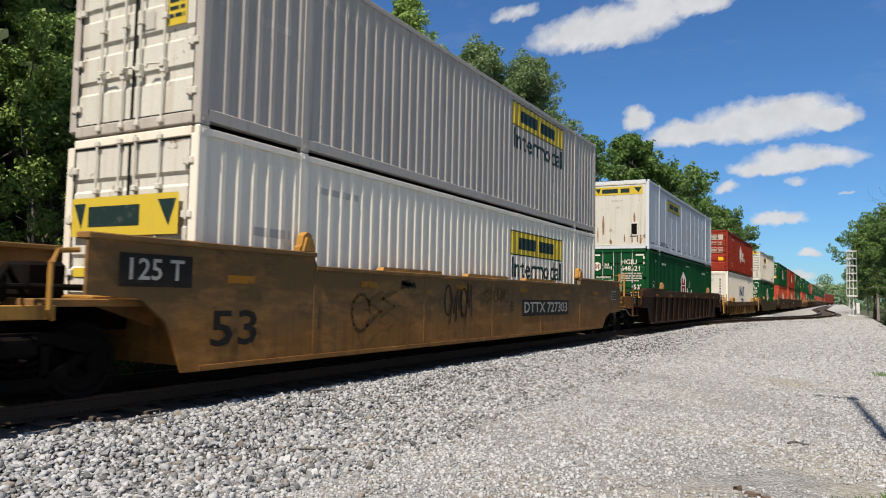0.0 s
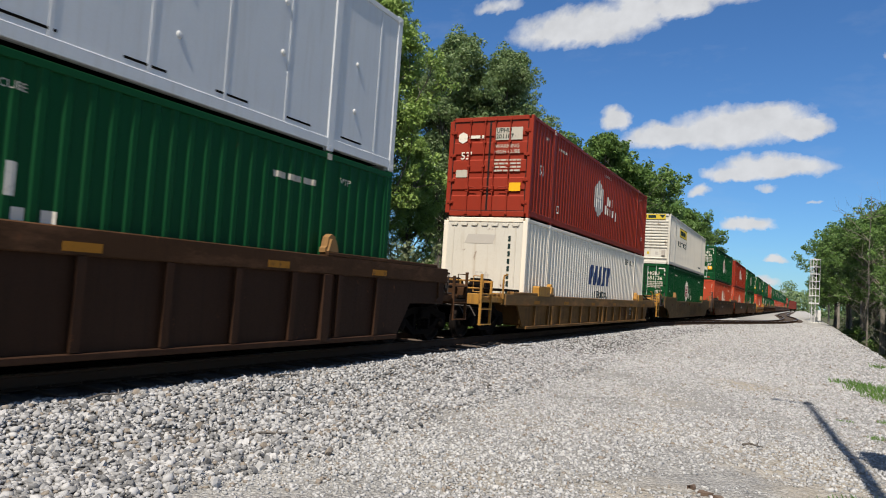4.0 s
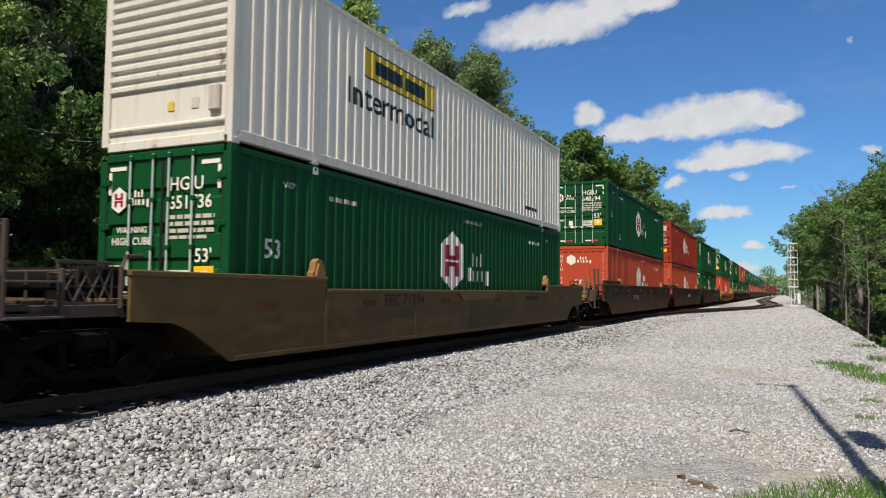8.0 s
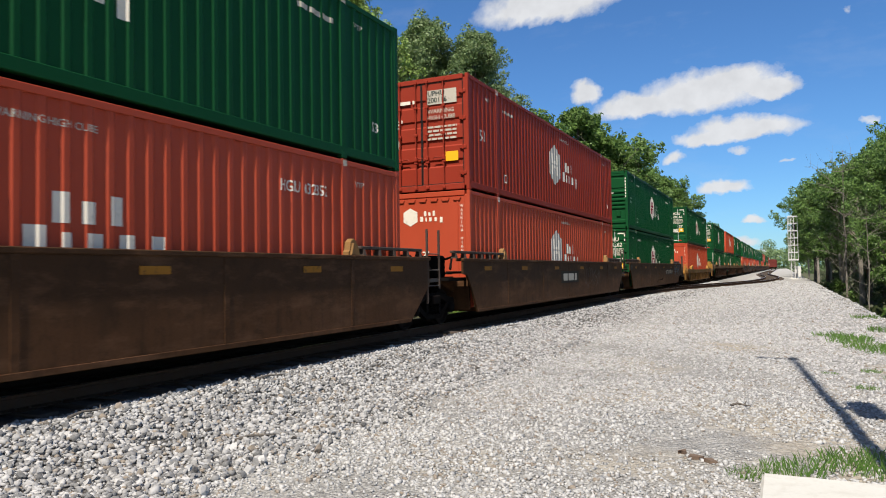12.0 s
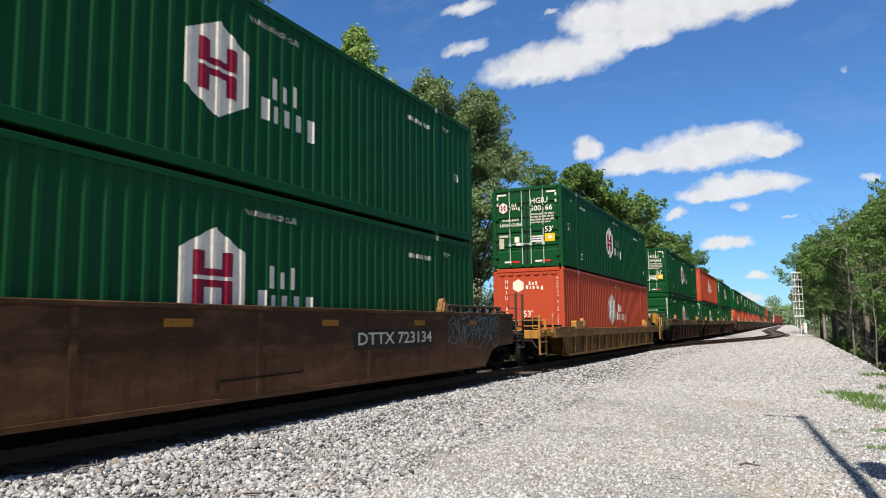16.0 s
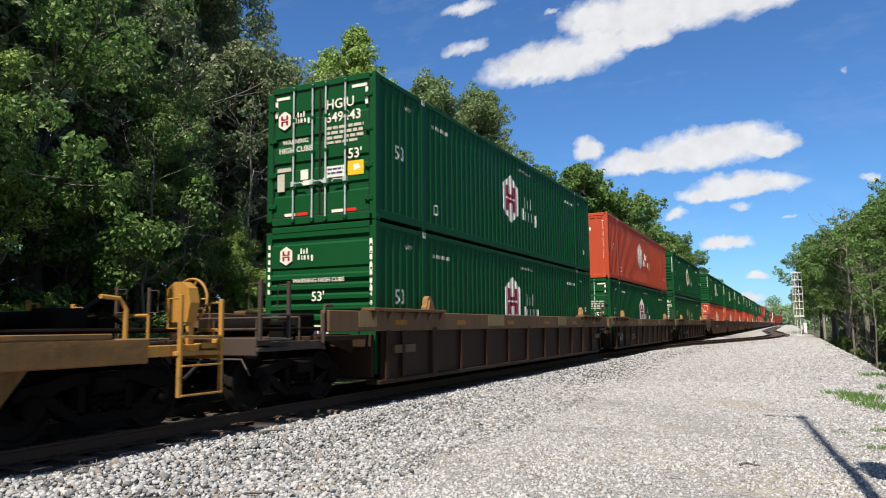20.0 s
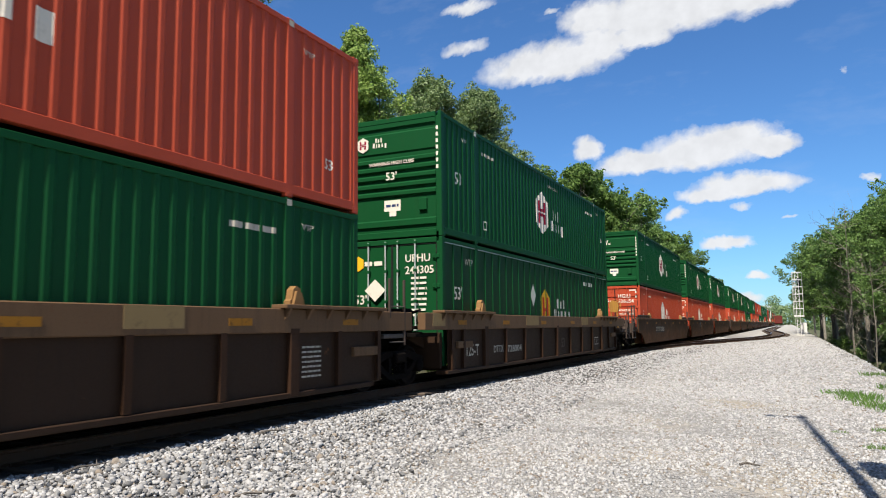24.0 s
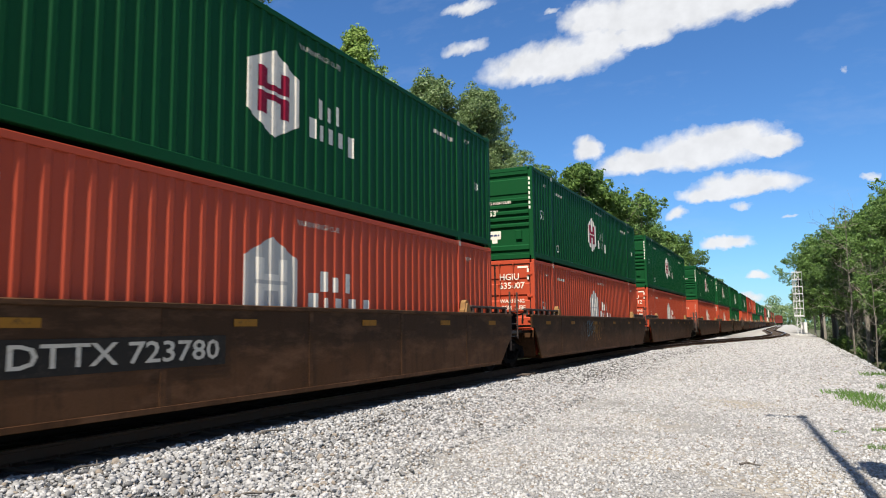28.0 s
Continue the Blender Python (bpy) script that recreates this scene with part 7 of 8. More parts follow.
def plant_trees():
    rng = random.Random(77)
    kinds = {
        "wall": lambda: tree(17.5, 4.6, 0.10, 11, LEAF, 72000, 0.072, "tall dense green tree at the wood's edge", BARK, 0.45, 0.55),
        "dark": lambda: tree(18.5, 4.2, 0.14, 12, LEAF_DARK, 70000, 0.066, "tall grey-green tree with slender trunk"),
        "light": lambda: tree(15.5, 4.3, 0.12, 13, LEAF_LIGHT, 66000, 0.070, "bright yellow-green leafy tree", BARK, 1.6, 0.6),
        "round": lambda: tree(19.5, 6.2, 0.20, 14, LEAF_MID, 66000, 0.098, "broad full-crowned green tree", BARK, 1.3, 0.7),
        "back": lambda: tree(18.0, 4.8, 0.10, 18, LEAF_DARK, 16000, 0.14, "tall tree standing deeper in the wood"),
        "far": lambda: tree(20.0, 6.8, 0.15, 15, LEAF, 24000, 0.19, "broad green tree beyond the train"),
        "right": lambda: tree(17.0, 5.6, 0.36, 16, LEAF, 40000, 0.115, "green tree with pale trunk below the embankment", BARK_PALE, 0.7, 0.7),
        "rightd": lambda: tree(15.5, 5.2, 0.28, 17, LEAF, 40000, 0.11, "grey-green tree below the embankment")}
    made = {}

    def put(kind, x, y, s=1.0, dz=0.0):
        m = pose(x, y, ground_z(x, y) + dz, 0, 0, rng.uniform(0, 360))
        if kind not in made:
            made[kind] = kinds[kind]()
            made[kind].matrix_basis = m
            ob = made[kind]
        else:
            ob = copy_thing(made[kind], m)
        k = s
        ob.scale = (k, k, k * rng.uniform(0.96, 1.04))
        return ob

    # wood behind the train, near stretch
    for x, y, kind, s in ((-15.5, 1.5, "wall", 0.8), (-16.2, 5.5, "wall", 0.85), (-15.2, 9.0, "light", 0.62), (-17.0, 11.5, "wall", 0.95), (-18.6, 7.5, "dark", 1.05), (-18.0, 14.5, "dark", 1.0),
                          (-15.6, 13.6, "wall", 0.55), (-19.0, 18.5, "dark", 0.98), (-20.5, 21.2, "dark", 0.92), (-21.5, 12.0, "back", 1.1), (-22.5, 17.0, "back", 1.05), (-23.5, 3.0, "back", 1.15), (-22.0, -2.0, "back", 1.0),
                          (-16.5, -3.5, "wall", 0.9), (-25.5, 22.0, "back", 1.0), (-26.5, 9.0, "back", 1.1), (-27.0, 15.5, "back", 1.1),
                          (-18.9, 28.4, "light", 1.12), (-21.6, 28.0, "light", 1.06), (-20.2, 29.6, "light", 1.08), (-21.0, 24.6, "dark", 0.80), (-17.2, 24.5, "light", 0.5), (-14.4, 4.2, "wall", 0.42), (-15.0, 16.6, "light", 0.40), (-14.5, 0.6, "wall", 0.45), (-24.0, 29.5, "back", 0.85),
                          (-21.6, 41.5, "round", 1.04), (-18.2, 42.6, "round", 0.94), (-20.0, 34.5, "light", 0.72), (-24.0, 48.5, "round", 0.93), (-26.5, 37.5, "back", 0.85), (-19.5, 54.0, "wall", 0.60),
                          (-29.0, 26.0, "back", 0.8), (-30.0, 33.0, "back", 0.8), (-31.0, 18.0, "back", 1.0), (-30.0, 2.0, "back", 1.1), (-20.3, -6.0, "back", 0.9), (-20.0, 0.5, "back", 0.85), (-20.5, 4.8, "back", 0.9), (-20.0, 9.6, "back", 0.95), (-20.6, 15.4, "back", 0.95), (-18.2, 20.8, "back", 0.8), (-22.6, 21.5, "back", 0.9)):
        put(kind, x, y, s)
    for x, y, kind, s in ((-20.0, 66.0, "far", 0.55), (-21.0, 80.0, "far", 1.12), (-18.4, 87.0, "far", 0.98), (-22.5, 92.0, "far", 1.02), (-19.5, 101.0, "far", 0.88), (-22.0, 116.0, "far", 0.95), (-20.5, 130.0, "far", 1.0), (-21.5, 146.0, "far", 1.06), (-19.0, 160.0, "far", 0.95),
                          (-22.0, 180.0, "far", 0.85), (-20.0, 205.0, "far", 0.8), (-22.0, 232.0, "far", 0.85), (-21.0, 262.0, "far", 0.78), (-22.0, 300.0, "far", 0.75), (-21.0, 345.0, "far", 0.7), (-22.0, 400.0, "far", 0.6), (-21.0, 470.0, "far", 0.5), (-30, 58, "far", 0.62), (-32, 72, "far", 0.7), (-34, 105, "far", 0.95), (-33, 140, "far", 1.0)):
        put(kind, x, y, s)
    # below the embankment on the other side
    for x, y, kind, s in ((8.6, 38.0, "rightd", 0.56), (10.5, 47.0, "right", 0.74), (8.4, 57.0, "rightd", 0.80), (12.0, 62.0, "right", 1.05), (8.0, 69.0, "right", 0.90), (10.0, 80.0, "rightd", 1.12), (7.6, 90.0, "right", 1.02), (9.6, 103.0, "rightd", 1.20),
                          (7.4, 116.0, "right", 1.18), (6.4, 132.0, "rightd", 1.25), (7.6, 150.0, "right", 1.28), (5.8, 168.0, "rightd", 1.2), (7.5, 195.0, "right", 1.2), (6.5, 230.0, "right", 1.0), (13.5, 75.0, "right", 1.15), (14.0, 96.0, "right", 1.25), (15.0, 125.0, "right", 1.3), (15.5, 52.0, "rightd", 0.82), (9.5, 28.0, "rightd", 0.5), (8.0, 280.0, "right", 0.8), (12.5, 42.0, "right", 0.62), (16.0, 64.0, "rightd", 1.1), (17.5, 84.0, "right", 1.15), (12.5, 112.0, "rightd", 1.2), (18.0, 110.0, "right", 1.2), (12.0, 140.0, "right", 1.2), (21.0, 70.0, "right", 1.1), (20.0, 50.0, "rightd", 0.8), (11.8, 88.0, "rightd", 0.9), (11.5, 70.0, "right", 0.85),
                          (15.0, 40.0, "back", 0.52), (18.0, 46.0, "back", 0.62), (14.2, 57.0, "back", 0.68), (18.5, 58.0, "back", 0.75), (15.2, 69.0, "back", 0.8), (19.0, 76.0, "back", 0.9), (13.4, 82.0, "back", 0.8), (15.5, 90.0, "back", 0.9), (12.6, 98.0, "back", 0.9),
                          (16.0, 104.0, "back", 1.0), (11.8, 108.0, "back", 0.9), (13.6, 118.0, "back", 1.0), (10.8, 124.0, "back", 1.0), (11.5, 136.0, "back", 1.05), (10.0, 146.0, "back", 1.05), (10.5, 160.0, "back", 1.05), (9.6, 176.0, "back", 1.0), (24.0, 60.0, "back", 0.9), (23.0, 90.0, "back", 1.1), (21.0, 120.0, "back", 1.2)):
        put(kind, x, y, s)
    d = dead_tree(9.5, 5)
    d.matrix_basis = pose(-14.9, 17.2, ground_z(-14.9, 17.2))
    for x, y, h, rz in ((-15.8, 15.2, 1.15, 60), (-14.6, 13.0, 0.8, 200), (-17.2, 21.8, 1.2, 120), (-16.5, 10.0, 1.1, 300), (-20.5, 24.0, 1.3, 10)):
        o = copy_thing(d, pose(x, y, ground_z(x, y), 0, 0, rz))
        o.scale = (h, h, h)
    for x, y, h, rz in ((4.7, 68.0, 1.35, 40), (5.6, 82.0, 1.1, 150), (5.0, 54.0, 0.8, 260)):
        o = copy_thing(d, pose(x, y, ground_z(x, y), 0, 0, rz))
        o.scale = (h * 0.8, h * 0.8, h)
    base = shrub(3, 1.5, 2.4, LEAF_LIGHT, 2600, 0.10, "leafy light green shrub at the wood's edge")
    base.matrix_basis = pose(-13.6, 17.4, ground_z(-13.6, 17.4))
    low = shrub(4, 1.8, 2.6, LEAF, 2600, 0.12, "dense green undergrowth shrub")
    low.matrix_basis = pose(-14.0, 5.5, ground_z(-14, 5.5))
    for i in range(30):
        y = -2 + i * 2.1 + rng.uniform(-0.6, 0.6)
        x = -13.6 - rng.uniform(0, 1.6)
        o = copy_thing(base if i % 3 == 0 and y > 14 else low, pose(x, y, ground_z(x, y) - 0.05, 0, 0, rng.uniform(0, 360)))
        k = rng.uniform(0.5, 0.95)
        o.scale = (k, k, k)
    for i in range(16):
        y = 24 + i * 1.1 + max(0, i - 9) * 14 + rng.uniform(-1, 1)
        x = 6.0 + rng.uniform(0, 2.4)
        o = copy_thing(low, pose(x, y, ground_z(x, y) - 0.1, 0, 0, rng.uniform(0, 360)))
        k = rng.uniform(0.5, 1.0)
        o.scale = (k, k, k)
    # undergrowth that fills the wood's edge on both sides
    r3 = random.Random(31)
    cs = []
    for i in range(520):
        y = r3.uniform(-14, 66)
        x = r3.uniform(-23, -15.2)
        top = 6.5 if y < 25 else 4.0
        cs.append((Vector((x, y, -0.6 + top * r3.random() ** 1.4)), r3.uniform(0.6, 1.3)))
    me = leaves_mesh("undergrowth", cs, 46000, 0.10, LEAF_DARK, r3)
    tagged(new("undergrowth", me), "dim leafy thicket inside the wood", "undergrowth", "", "stuff")
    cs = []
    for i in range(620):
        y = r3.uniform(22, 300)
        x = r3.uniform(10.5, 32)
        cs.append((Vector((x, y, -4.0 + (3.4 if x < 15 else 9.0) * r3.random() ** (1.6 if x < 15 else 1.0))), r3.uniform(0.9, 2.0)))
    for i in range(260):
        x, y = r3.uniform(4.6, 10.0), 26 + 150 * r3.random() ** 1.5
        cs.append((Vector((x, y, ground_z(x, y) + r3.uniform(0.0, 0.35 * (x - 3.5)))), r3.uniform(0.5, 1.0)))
    # shade under the right-hand trees is put into this leaf colour
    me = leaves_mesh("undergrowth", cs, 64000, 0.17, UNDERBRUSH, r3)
    tagged(new("undergrowth", me), "thicket below the embankment, coloured dark for canopy shade", "undergrowth", "", "stuff")
    # distant woods that close the view along the line
    r2 = random.Random(9)
    cs = []
    for i in range(620):
        x = r2.uniform(-260, 260)
        y = 560 + abs(x) * 0.2 + r2.uniform(0, 70)
        cs.append((Vector((x, y, -2 + 15 * r2.random() ** 0.8)), r2.uniform(3.0, 5.5)))
    for i in range(320):
        x = r2.uniform(-420, 420)
        cs.append((Vector((x, 980 + r2.uniform(0, 60), 30 * r2.random() + 5 * math.sin(x * 0.011))), r2.uniform(6.0, 10.0)))
    me = leaves_mesh("distant_woods", cs, 60000, 1.25, LEAF_MID, r2)
    tagged(new("distant_woods", me), "low green distant wood across the line", "trees", "", "stuff")


plant_trees()

# ---- signal, pole, small things on the gravel ----


def make_signal():
    s = thing("signal_mast", "galvanised trussed signal mast with caged ladder", "signal")
    zb = -0.35
    for x, y in ((0.0, -0.22), (0.0, 0.22), (0.42, -0.22), (0.42, 0.22)):
        part("mast_leg", Geo().tube([(x, y, zb), (x, y, 7.9)], 0.045, 8), GALV, s)
    br = Geo()
    for i in range(13):
        z = 0.3 + i * 0.6
        for y in (-0.22, 0.22):
            br.tube([(0, y, z), (0.42, y, z + 0.3)], 0.018, 5)
            br.tube([(0.42, y, z + 0.3), (0, y, z + 0.6)], 0.018, 5)
    part("lattice_bracing", br, GALV, s)
    lad = Geo()
    for y in (-0.2, 0.2):
        lad.tube([(-0.18, y, 0.2), (-0.18, y, 8.0)], 0.022, 6)
    for i in range(26):
        lad.tube([(-0.18, -0.2, 0.4 + i * 0.3), (-0.18, 0.2, 0.4 + i * 0.3)], 0.014, 5)
    part("ladder", lad, GALV, s)
    for z in (2.15, 3.1, 4.05, 5.0, 5.95, 6.9, 7.85):
        part("cage_ring", Geo().box(-0.35, 0.86, -0.42, -0.36, z - 0.05, z + 0.05, 0.01).box(-0.35, 0.86, 0.36, 0.42, z - 0.05, z + 0.05, 0.01).box(0.80, 0.86, -0.36, 0.36, z - 0.05, z + 0.05).box(-0.35, -0.29, -0.36, 0.36, z - 0.05, z + 0.05), GALV, s)
    for x in (-0.32, 0.83):
        for y in (-0.39, 0.39):
            part("cage_upright", Geo().tube([(x, y, 2.1), (x, y, 7.9)], 0.03, 6), GALV, s)
    part("platform", Geo().box(-0.35, 0.9, -0.5, 0.5, 2.02, 2.08, 0.01), GALV, s)
    part("signal_head", Geo().box(0.30, 0.62, 0.44, 0.62, 5.6, 7.2, 0.03), BLACK, s)
    part("footing", Geo().box(-0.4, 0.8, -0.5, 0.5, -0.62, -0.32, 0.03), CONCRETE, s)
    s.matrix_basis = pose(0.95, 105.0, 0.0)
    cab = thing("equipment_cabinet", "small grey trackside equipment cabinet", "cabinet")
    part("housing", Geo().box(-0.35, 0.35, -0.3, 0.3, -0.45, 1.0, 0.03), GALV, cab)
    part("cabinet_door", Geo().box(-0.3, 0.3, -0.33, -0.3, -0.3, 0.9, 0.01), GALV, cab)
    part("legs", Geo().box(-0.3, -0.22, -0.2, 0.2, -0.7, -0.45).box(0.22, 0.3, -0.2, 0.2, -0.7, -0.45), GALV, cab)
    cab.matrix_basis = pose(1.75, 107.0, 0.25)


make_signal()


def make_parked_car():
    """Red freight car left standing on the siding, far down the line."""
    c = thing("boxcar", "red freight car parked far off on the second track", "freight car")
    part("body", Geo().box(-1.45, 1.45, 0, 15.5, 1.1, 4.1, 0.03), BOX_RED, c)
    part("roof", Geo().slab([(-1.5, 4.1), (1.5, 4.1), (0.8, 4.35), (0, 4.42), (-0.8, 4.35)], 0, 15.5, "y"), BOX_RED, c)
    part("end_rib", Geo().box(-1.3, 1.3, -0.06, 0.0, 2.0, 2.12, 0.02), BOX_RED, c)
    part("end_rib", Geo().box(-1.3, 1.3, -0.06, 0.0, 3.1, 3.22, 0.02), BOX_RED, c)
    part("underframe", Geo().box(-1.3, 1.3, 0.2, 15.3, 0.8, 1.1, 0.02), TRUCK, c)
    for y in (1.6, 3.2, 12.3, 13.9):
        w = Geo()
        for x in (-0.78, 0.78):
            w.lathe([(-0.07, 0.42), (0.07, 0.42)], "x", 14, (x, y, 0.42))
        w.tube([(-0.85, y, 0.42), (0.85, y, 0.42)], 0.08, 8)
        part("wheelset", w, WHEEL, c)
    c.matrix_basis = pose(siding_x(330), 330, 0)


make_parked_car()


def make_pole():
    p = thing("utility_pole", "wooden pole with a short crossarm beside the gravel", "pole")
    g = Geo().tube([(0, 0, -0.8), (0, 0, 6), (0, 0, 15.1)], 0.095, 10, 0.06)
    part("shaft", g, POLE_WOOD, p, "", True)
    part("crossarm", Geo().box(-0.60, 0.12, -0.05, 0.05, 14.75, 14.87, 0.01), POLE_WOOD, p)
    part("insulator", Geo().lathe([(14.87, 0.03), (14.92, 0.05), (14.98, 0.05), (15.02, 0.02)], "z", 10, (-0.54, 0, 0)), GALV, p)
    part("transformer", Geo().lathe([(7.1, 0.0), (7.12, 0.15), (7.2, 0.17), (8.35, 0.17), (8.42, 0.15), (8.5, 0.04), (8.6, 0.03)], "z", 14, (0.30, 0, 0)), GALV, p, "grey can-shaped transformer", True)
    part("bracket", Geo().box(0.05, 0.2, -0.04, 0.04, 7.7, 7.78, 0.01), GALV, p)
    p.matrix_basis = pose(0.97, 4.35, -0.45)


make_pole()


def make_stones():
    """Crushed stone ballast: angular pieces, bigger beside the ties and finer on the pad."""
    rng = np.random.RandomState(5)
    t = (1 + 5 ** 0.5) / 2
    iv = np.array([(-1, t, 0), (1, t, 0), (-1, -t, 0), (1, -t, 0), (0, -1, t), (0, 1, t), (0, -1, -t), (0, 1, -t), (t, 0, -1), (t, 0, 1), (-t, 0, -1), (-t, 0, 1)]) / 1.9
    fi = np.array([(0, 11, 5), (0, 5, 1), (0, 1, 7), (0, 7, 10), (0, 10, 11), (1, 5, 9), (5, 11, 4), (11, 10, 2), (10, 7, 6), (7, 1, 8), (3, 9, 4), (3, 4, 2), (3, 2, 6), (3, 6, 8), (3, 8, 9), (4, 9, 5), (2, 4, 11), (6, 2, 10), (8, 6, 7), (9, 8, 1)])
    shapes = [iv * rng.uniform(0.45, 1.25, (12, 1)) * rng.uniform(0.6, 1.25, (1, 3)) for _ in range(24)]
    ov = np.array([(1, 0, 0), (-1, 0, 0), (0, 1, 0), (0, -1, 0), (0, 0, 1), (0, 0, -1)], float)
    of = np.array([(0, 2, 4), (2, 1, 4), (1, 3, 4), (3, 0, 4), (2, 0, 5), (1, 2, 5), (3, 1, 5), (0, 3, 5)])
    small = [(ov + rng.uniform(-0.35, 0.35, (6, 3))) * rng.uniform(0.65, 1.25, (1, 3)) for _ in range(24)]

    def heap(n, x0, x1, y0, y1, s0, s1, sink, name, pick=None, chips=False, grow=0.0, mat=STONE):
        x, y = rng.uniform(x0, x1, n), y0 + (y1 - y0) * rng.uniform(0, 1, n) ** 1.25
        keep = np.ones(n, bool) if pick is None else pick(x, y)
        x, y = x[keep], y[keep]
        n = len(x)
        z = np.array([ground_z(a, b) for a, b in zip(x, y)])
        s = rng.uniform(s0, s1, n) * np.where(rng.rand(n) < 0.08, 1.5, 1.0)
        q = rng.normal(size=(n, 4))
        q /= np.linalg.norm(q, axis=1)[:, None]
        w, a, b, c = q.T
        R = np.stack([1 - 2 * (b * b + c * c), 2 * (a * b - c * w), 2 * (a * c + b * w), 2 * (a * b + c * w), 1 - 2 * (a * a + c * c), 2 * (b * c - a * w), 2 * (a * c - b * w), 2 * (b * c + a * w), 1 - 2 * (a * a + b * b)], 1).reshape(n, 3, 3)
        s = s * (1 + grow * np.maximum(0, y - 12))
        base = np.array(small if chips else shapes)[rng.randint(0, 24, n)]
        nv, tri = base.shape[1], of if chips else fi
        v = np.einsum("nij,nkj->nki", R, base) * s[:, None, None]
        v[:, :, 2] *= 0.8
        v += np.stack([x, y, z + s * sink], 1)[:, None, :]
        f = (tri[None] + nv * np.arange(n)[:, None, None]).reshape(-1).astype(np.int32)
        me = bpy.data.meshes.new(name)
        me.vertices.add(n * nv)
        me.vertices.foreach_set("co", v.reshape(-1))
        me.loops.add(len(f))
        me.loops.foreach_set("vertex_index", f)
        me.polygons.add(n * len(tri))
        me.polygons.foreach_set("loop_start", np.arange(0, len(f), 3, dtype=np.int32))
        me.update(calc_edges=True)
        me.materials.append(mat)
        return me

    tagged(new("ballast_stones", heap(33000, -6.85, -4.0, 2.6, 19.0, 0.018, 0.035, 0.5, "ballast_stones", lambda x, y: rng.rand(len(x)) < np.clip((-3.9 - x) / 0.9, 0, 1))), "loose angular pale grey ballast stones on the shoulder", "gravel", "", "stuff")
    tagged(new("gravel_stones", heap(80000, -5.0, 1.9, 4.0, 22.0, 0.011, 0.026, 0.15, "gravel_stones", lambda x, y: np.array([noise.noise(Vector((a * 0.55, b * 0.55, 1.5))) + 0.5 * noise.noise(Vector((a * 1.7, b * 1.7, 4.5))) for a, b in zip(x, y)]) + 0.35 * np.clip((x + 1.6) / 1.5, 0, 1) * np.clip((10.0 - y) / 3.0, 0, 1) < rng.uniform(-0.35, 0.75, len(x)), True, 0.0, STONE_FINE)), "fine pale limestone gravel on the pad", "gravel", "", "stuff")
    tagged(new("far_stones", heap(60000, -6.85, 3.0, 17.0, 80.0, 0.016, 0.032, 0.15, "far_stones", lambda x, y: np.abs(x - np.array([siding_x(b) for b in y])) > 1.0, True, 0.016, STONE_FINE)), "pale ballast stones along the far shoulder", "gravel", "", "stuff")
    bed = thing("ballast_shoulder", "nearest loose limestone pieces beside the ties", "gravel", "", "structure")
    r = random.Random(8)
    meshes = []
    for sh in shapes[:8]:
        me = bpy.data.meshes.new("stone")
        me.from_pydata([tuple(p * 0.04) for p in sh], [], [tuple(int(i) for i in q) for q in fi])
        me.materials.append(STONE)
        meshes.append(me)
    for i in range(280):
        x, y = r.uniform(-6.7, -3.9), r.uniform(3.2, 7.5)
        part("stone", meshes[i % 8], STONE, bed, "", False, pose(x, y, ground_z(x, y) + 0.035, r.uniform(0, 360), r.uniform(0, 360), r.uniform(0, 360)))


make_stones()


def grass_tuft(seed, r, h, n, label):
    rng = random.Random(seed)
    g = Geo()
    for i in range(n):
        a, d = rng.uniform(0, 6.28), r * rng.random() ** 0.6
        x, y = d * math.cos(a), d * math.sin(a)
        lean = Vector((rng.uniform(-0.6, 0.6), rng.uniform(-0.6, 0.6), 1)).normalized() * h * rng.uniform(0.4, 1.1)
        w = rng.uniform(0.004, 0.009)
        t = rng.uniform(0, 3.14)
        dx, dy = w * math.cos(t), w * math.sin(t)
        g.add([(x - dx, y - dy, -0.02), (x + dx, y + dy, -0.02), (x + lean.x * 0.5 + dx * 0.7, y + lean.y * 0.5 + dy * 0.7, lean.z * 0.6), (x + lean.x, y + lean.y, lean.z * 0.92)], [(0, 1, 2, 3)])
    me = bpy.data.meshes.new("grass_tuft")
    me.from_pydata(g.v, [], g.f)
    me.materials.append(GRASS)
    return tagged(new("grass_tuft", me), label, "grass", "weeds on the gravel", "stuff")


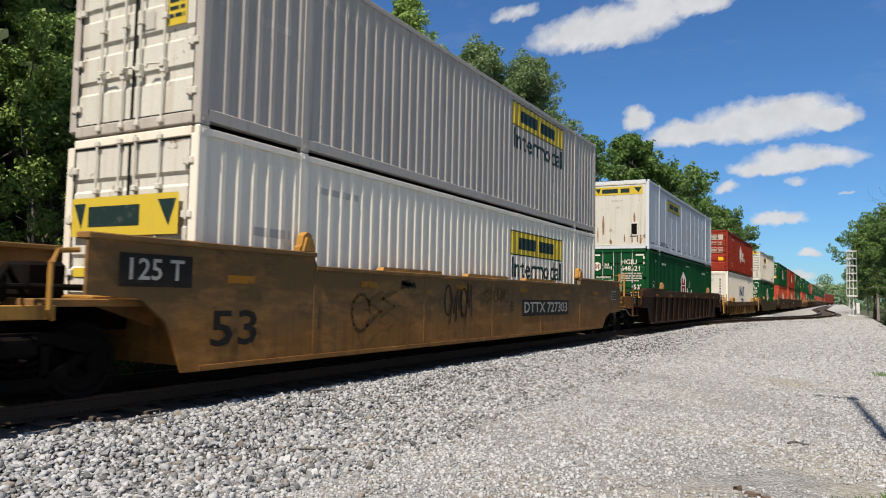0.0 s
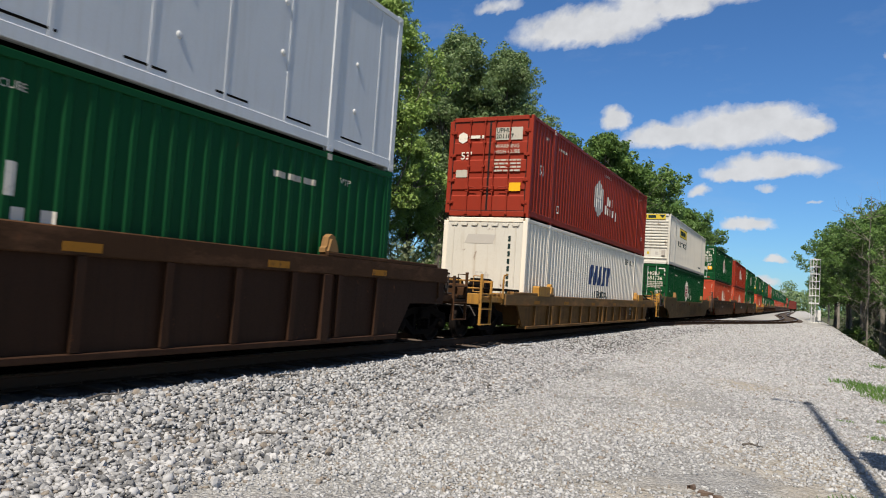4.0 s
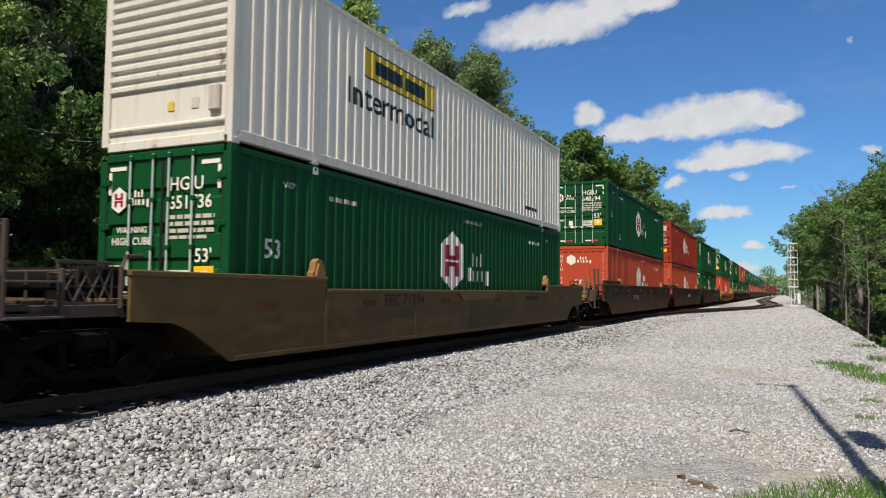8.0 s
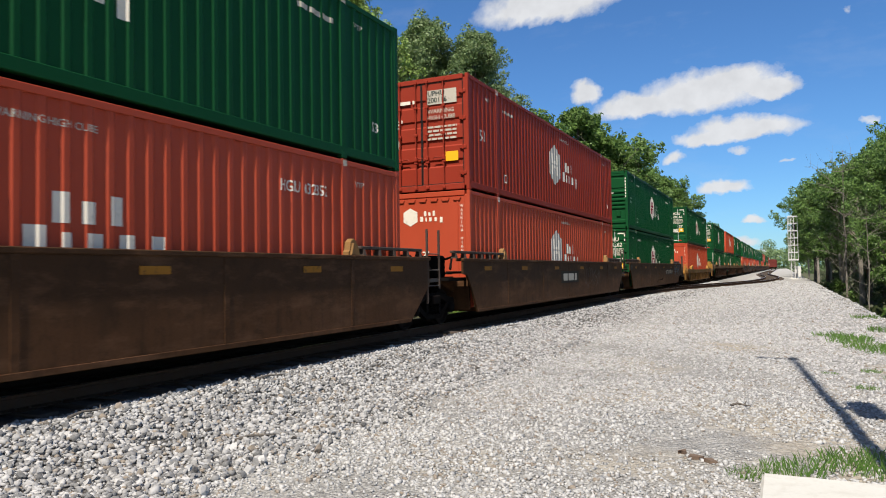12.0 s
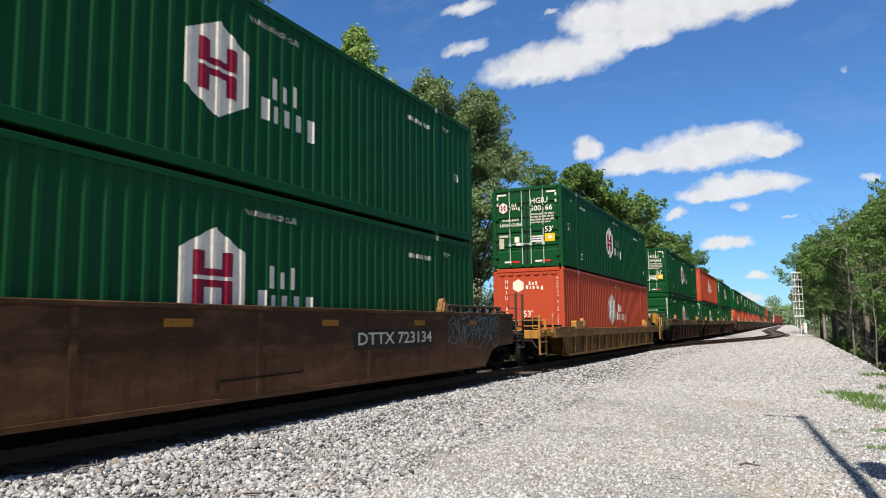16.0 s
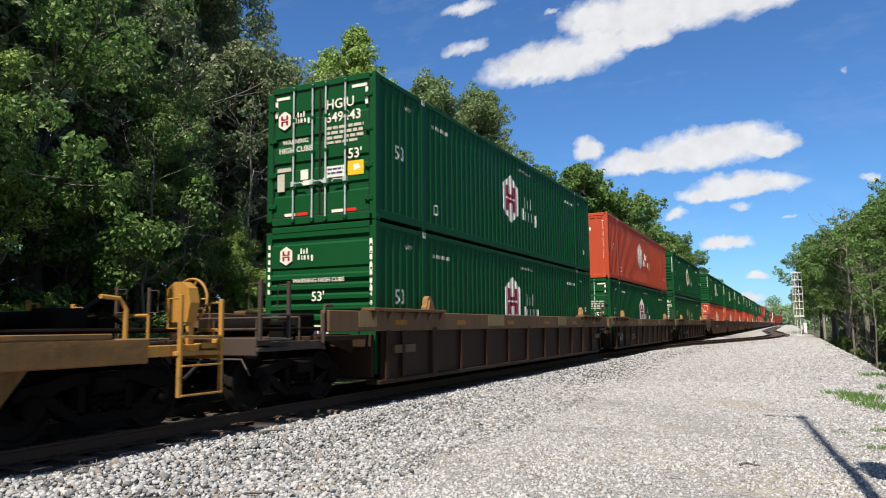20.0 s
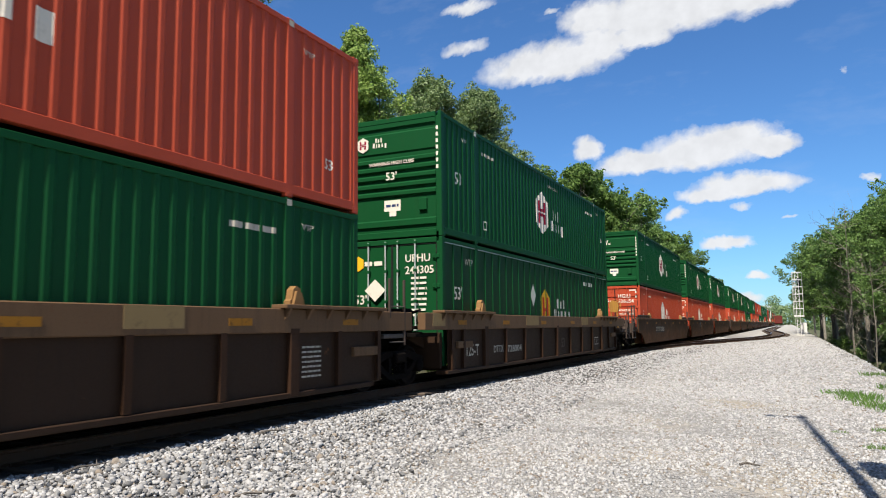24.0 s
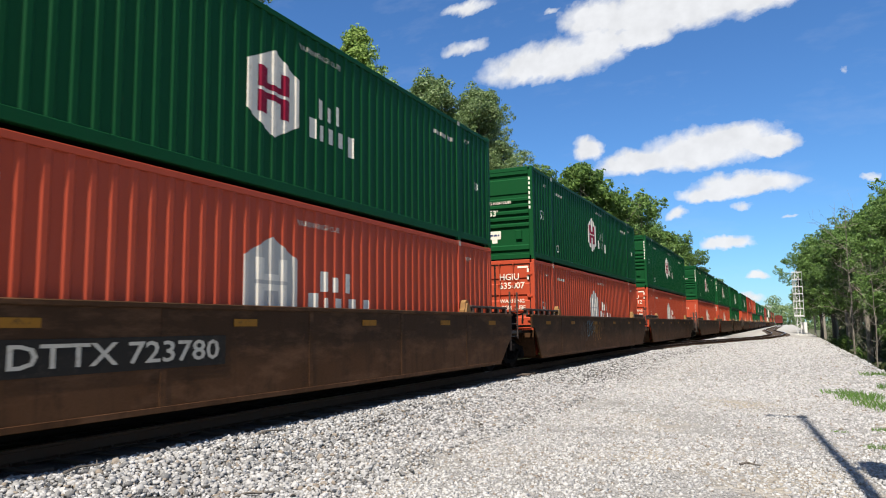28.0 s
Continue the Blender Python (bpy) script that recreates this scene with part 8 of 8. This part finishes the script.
def small_things():
    rng = random.Random(15)
    a = grass_tuft(1, 0.46, 0.22, 170, "fresh green grass tuft growing through gravel")
    a.matrix_basis = pose(1.25, 17.8, ground_z(1.25, 17.8))
    for x, y, k in ((1.55, 16.6, 1.1), (1.0, 19.2, 0.9), (1.9, 16.0, 1.2), (1.4, 18.6, 0.8), (0.02, 6.45, 0.55), (0.32, 6.75, 0.6), (0.55, 7.0, 0.65), (-0.28, 6.25, 0.4), (0.75, 6.6, 0.6),
                    (1.2, 13.0, 0.35), (0.95, 11.2, 0.35), (1.5, 12.2, 0.5), (0.6, 12.6, 0.25), (1.95, 14.2, 0.6), (2.2, 21.0, 0.8), (2.3, 26.0, 0.9)):
        o = copy_thing(a, pose(x, y, ground_z(x, y), 0, 0, rng.uniform(0, 360)))
        o.scale = (k, k, k * rng.uniform(0.8, 1.1))
    for x, y, l, rz in ((-0.74, 6.6, 0.26, 20), (-0.60, 6.52, 0.22, -35), (-0.86, 6.74, 0.16, 70)):
        c = thing("wood_splinter", "broken brown piece of tie wood on gravel", "debris", "wood debris on the gravel")
        l *= 0.55
        g = Geo().slab([(-l / 2, -0.03), (l / 2 - 0.05, -0.035), (l / 2, 0.0), (l / 2 - 0.09, 0.03), (-l / 2 + 0.03, 0.03)], -0.01, 0.022, "z")
        part("splinter", g, DEAD_WOOD, c)
        c.matrix_basis = pose(x, y, ground_z(x, y) + 0.01, rng.uniform(-6, 6), rng.uniform(-6, 6), rz)
    for x, y, l, rz in ((-4.6, 10.9, 0.30, 100), (-4.75, 5.6, 0.42, 60), (-0.5, 9.1, 0.22, 10), (-6.5, 8.0, 0.5, 85), (-6.6, 5.2, 0.6, 95), (-6.4, 17.5, 0.7, 80), (-6.5, 21.5, 0.8, 100)):
        c = thing("twig", "dark dry stick lying on the stones", "debris", "wood debris on the gravel")
        g = Geo().tube([(-l / 2, 0, 0.04), (-l / 6, 0.03, 0.06), (l / 5, -0.02, 0.05), (l / 2, 0.03, 0.035)], 0.016, 6, 0.008)
        g.tube([(l / 6, -0.01, 0.05), (l / 3, 0.10, 0.08)], 0.010, 5, 0.005)
        part("stick", g, BARK, c)
        c.matrix_basis = pose(x, y, ground_z(x, y), 0, 0, rz)
    slab = thing("concrete_slab", "pale worn concrete slab flush with the gravel", "slab")
    part("slab_body", Geo().box(-0.2, 1.6, 4.7, 6.18, -0.62, -0.385, 0.02), CONCRETE, slab)


small_things()


def motions():
    """The train runs past, and its wheels turn."""
    times = [float(t) for t in range(0, 29)]
    for ob, y, z in MOVING:
        walk(ob, [(t, pose(TX, y - advance(t), z)) for t in times])
    fine = [i / 15 for i in range(0, 28 * 15 + 1)]
    turn = [-math.degrees(advance(t) / WHEEL_R) for t in fine]
    wheels = [o for i in range(1, 13) for t in TRAIN[0][i].children if t.name.startswith("truck") for o in t.children if o.name.startswith("wheelset")]
    for o in wheels:
        y = o.location.y
        walk(o, [(t, pose(0, y, WHEEL_R, -a)) for t, a in zip(fine, turn)])


motions()
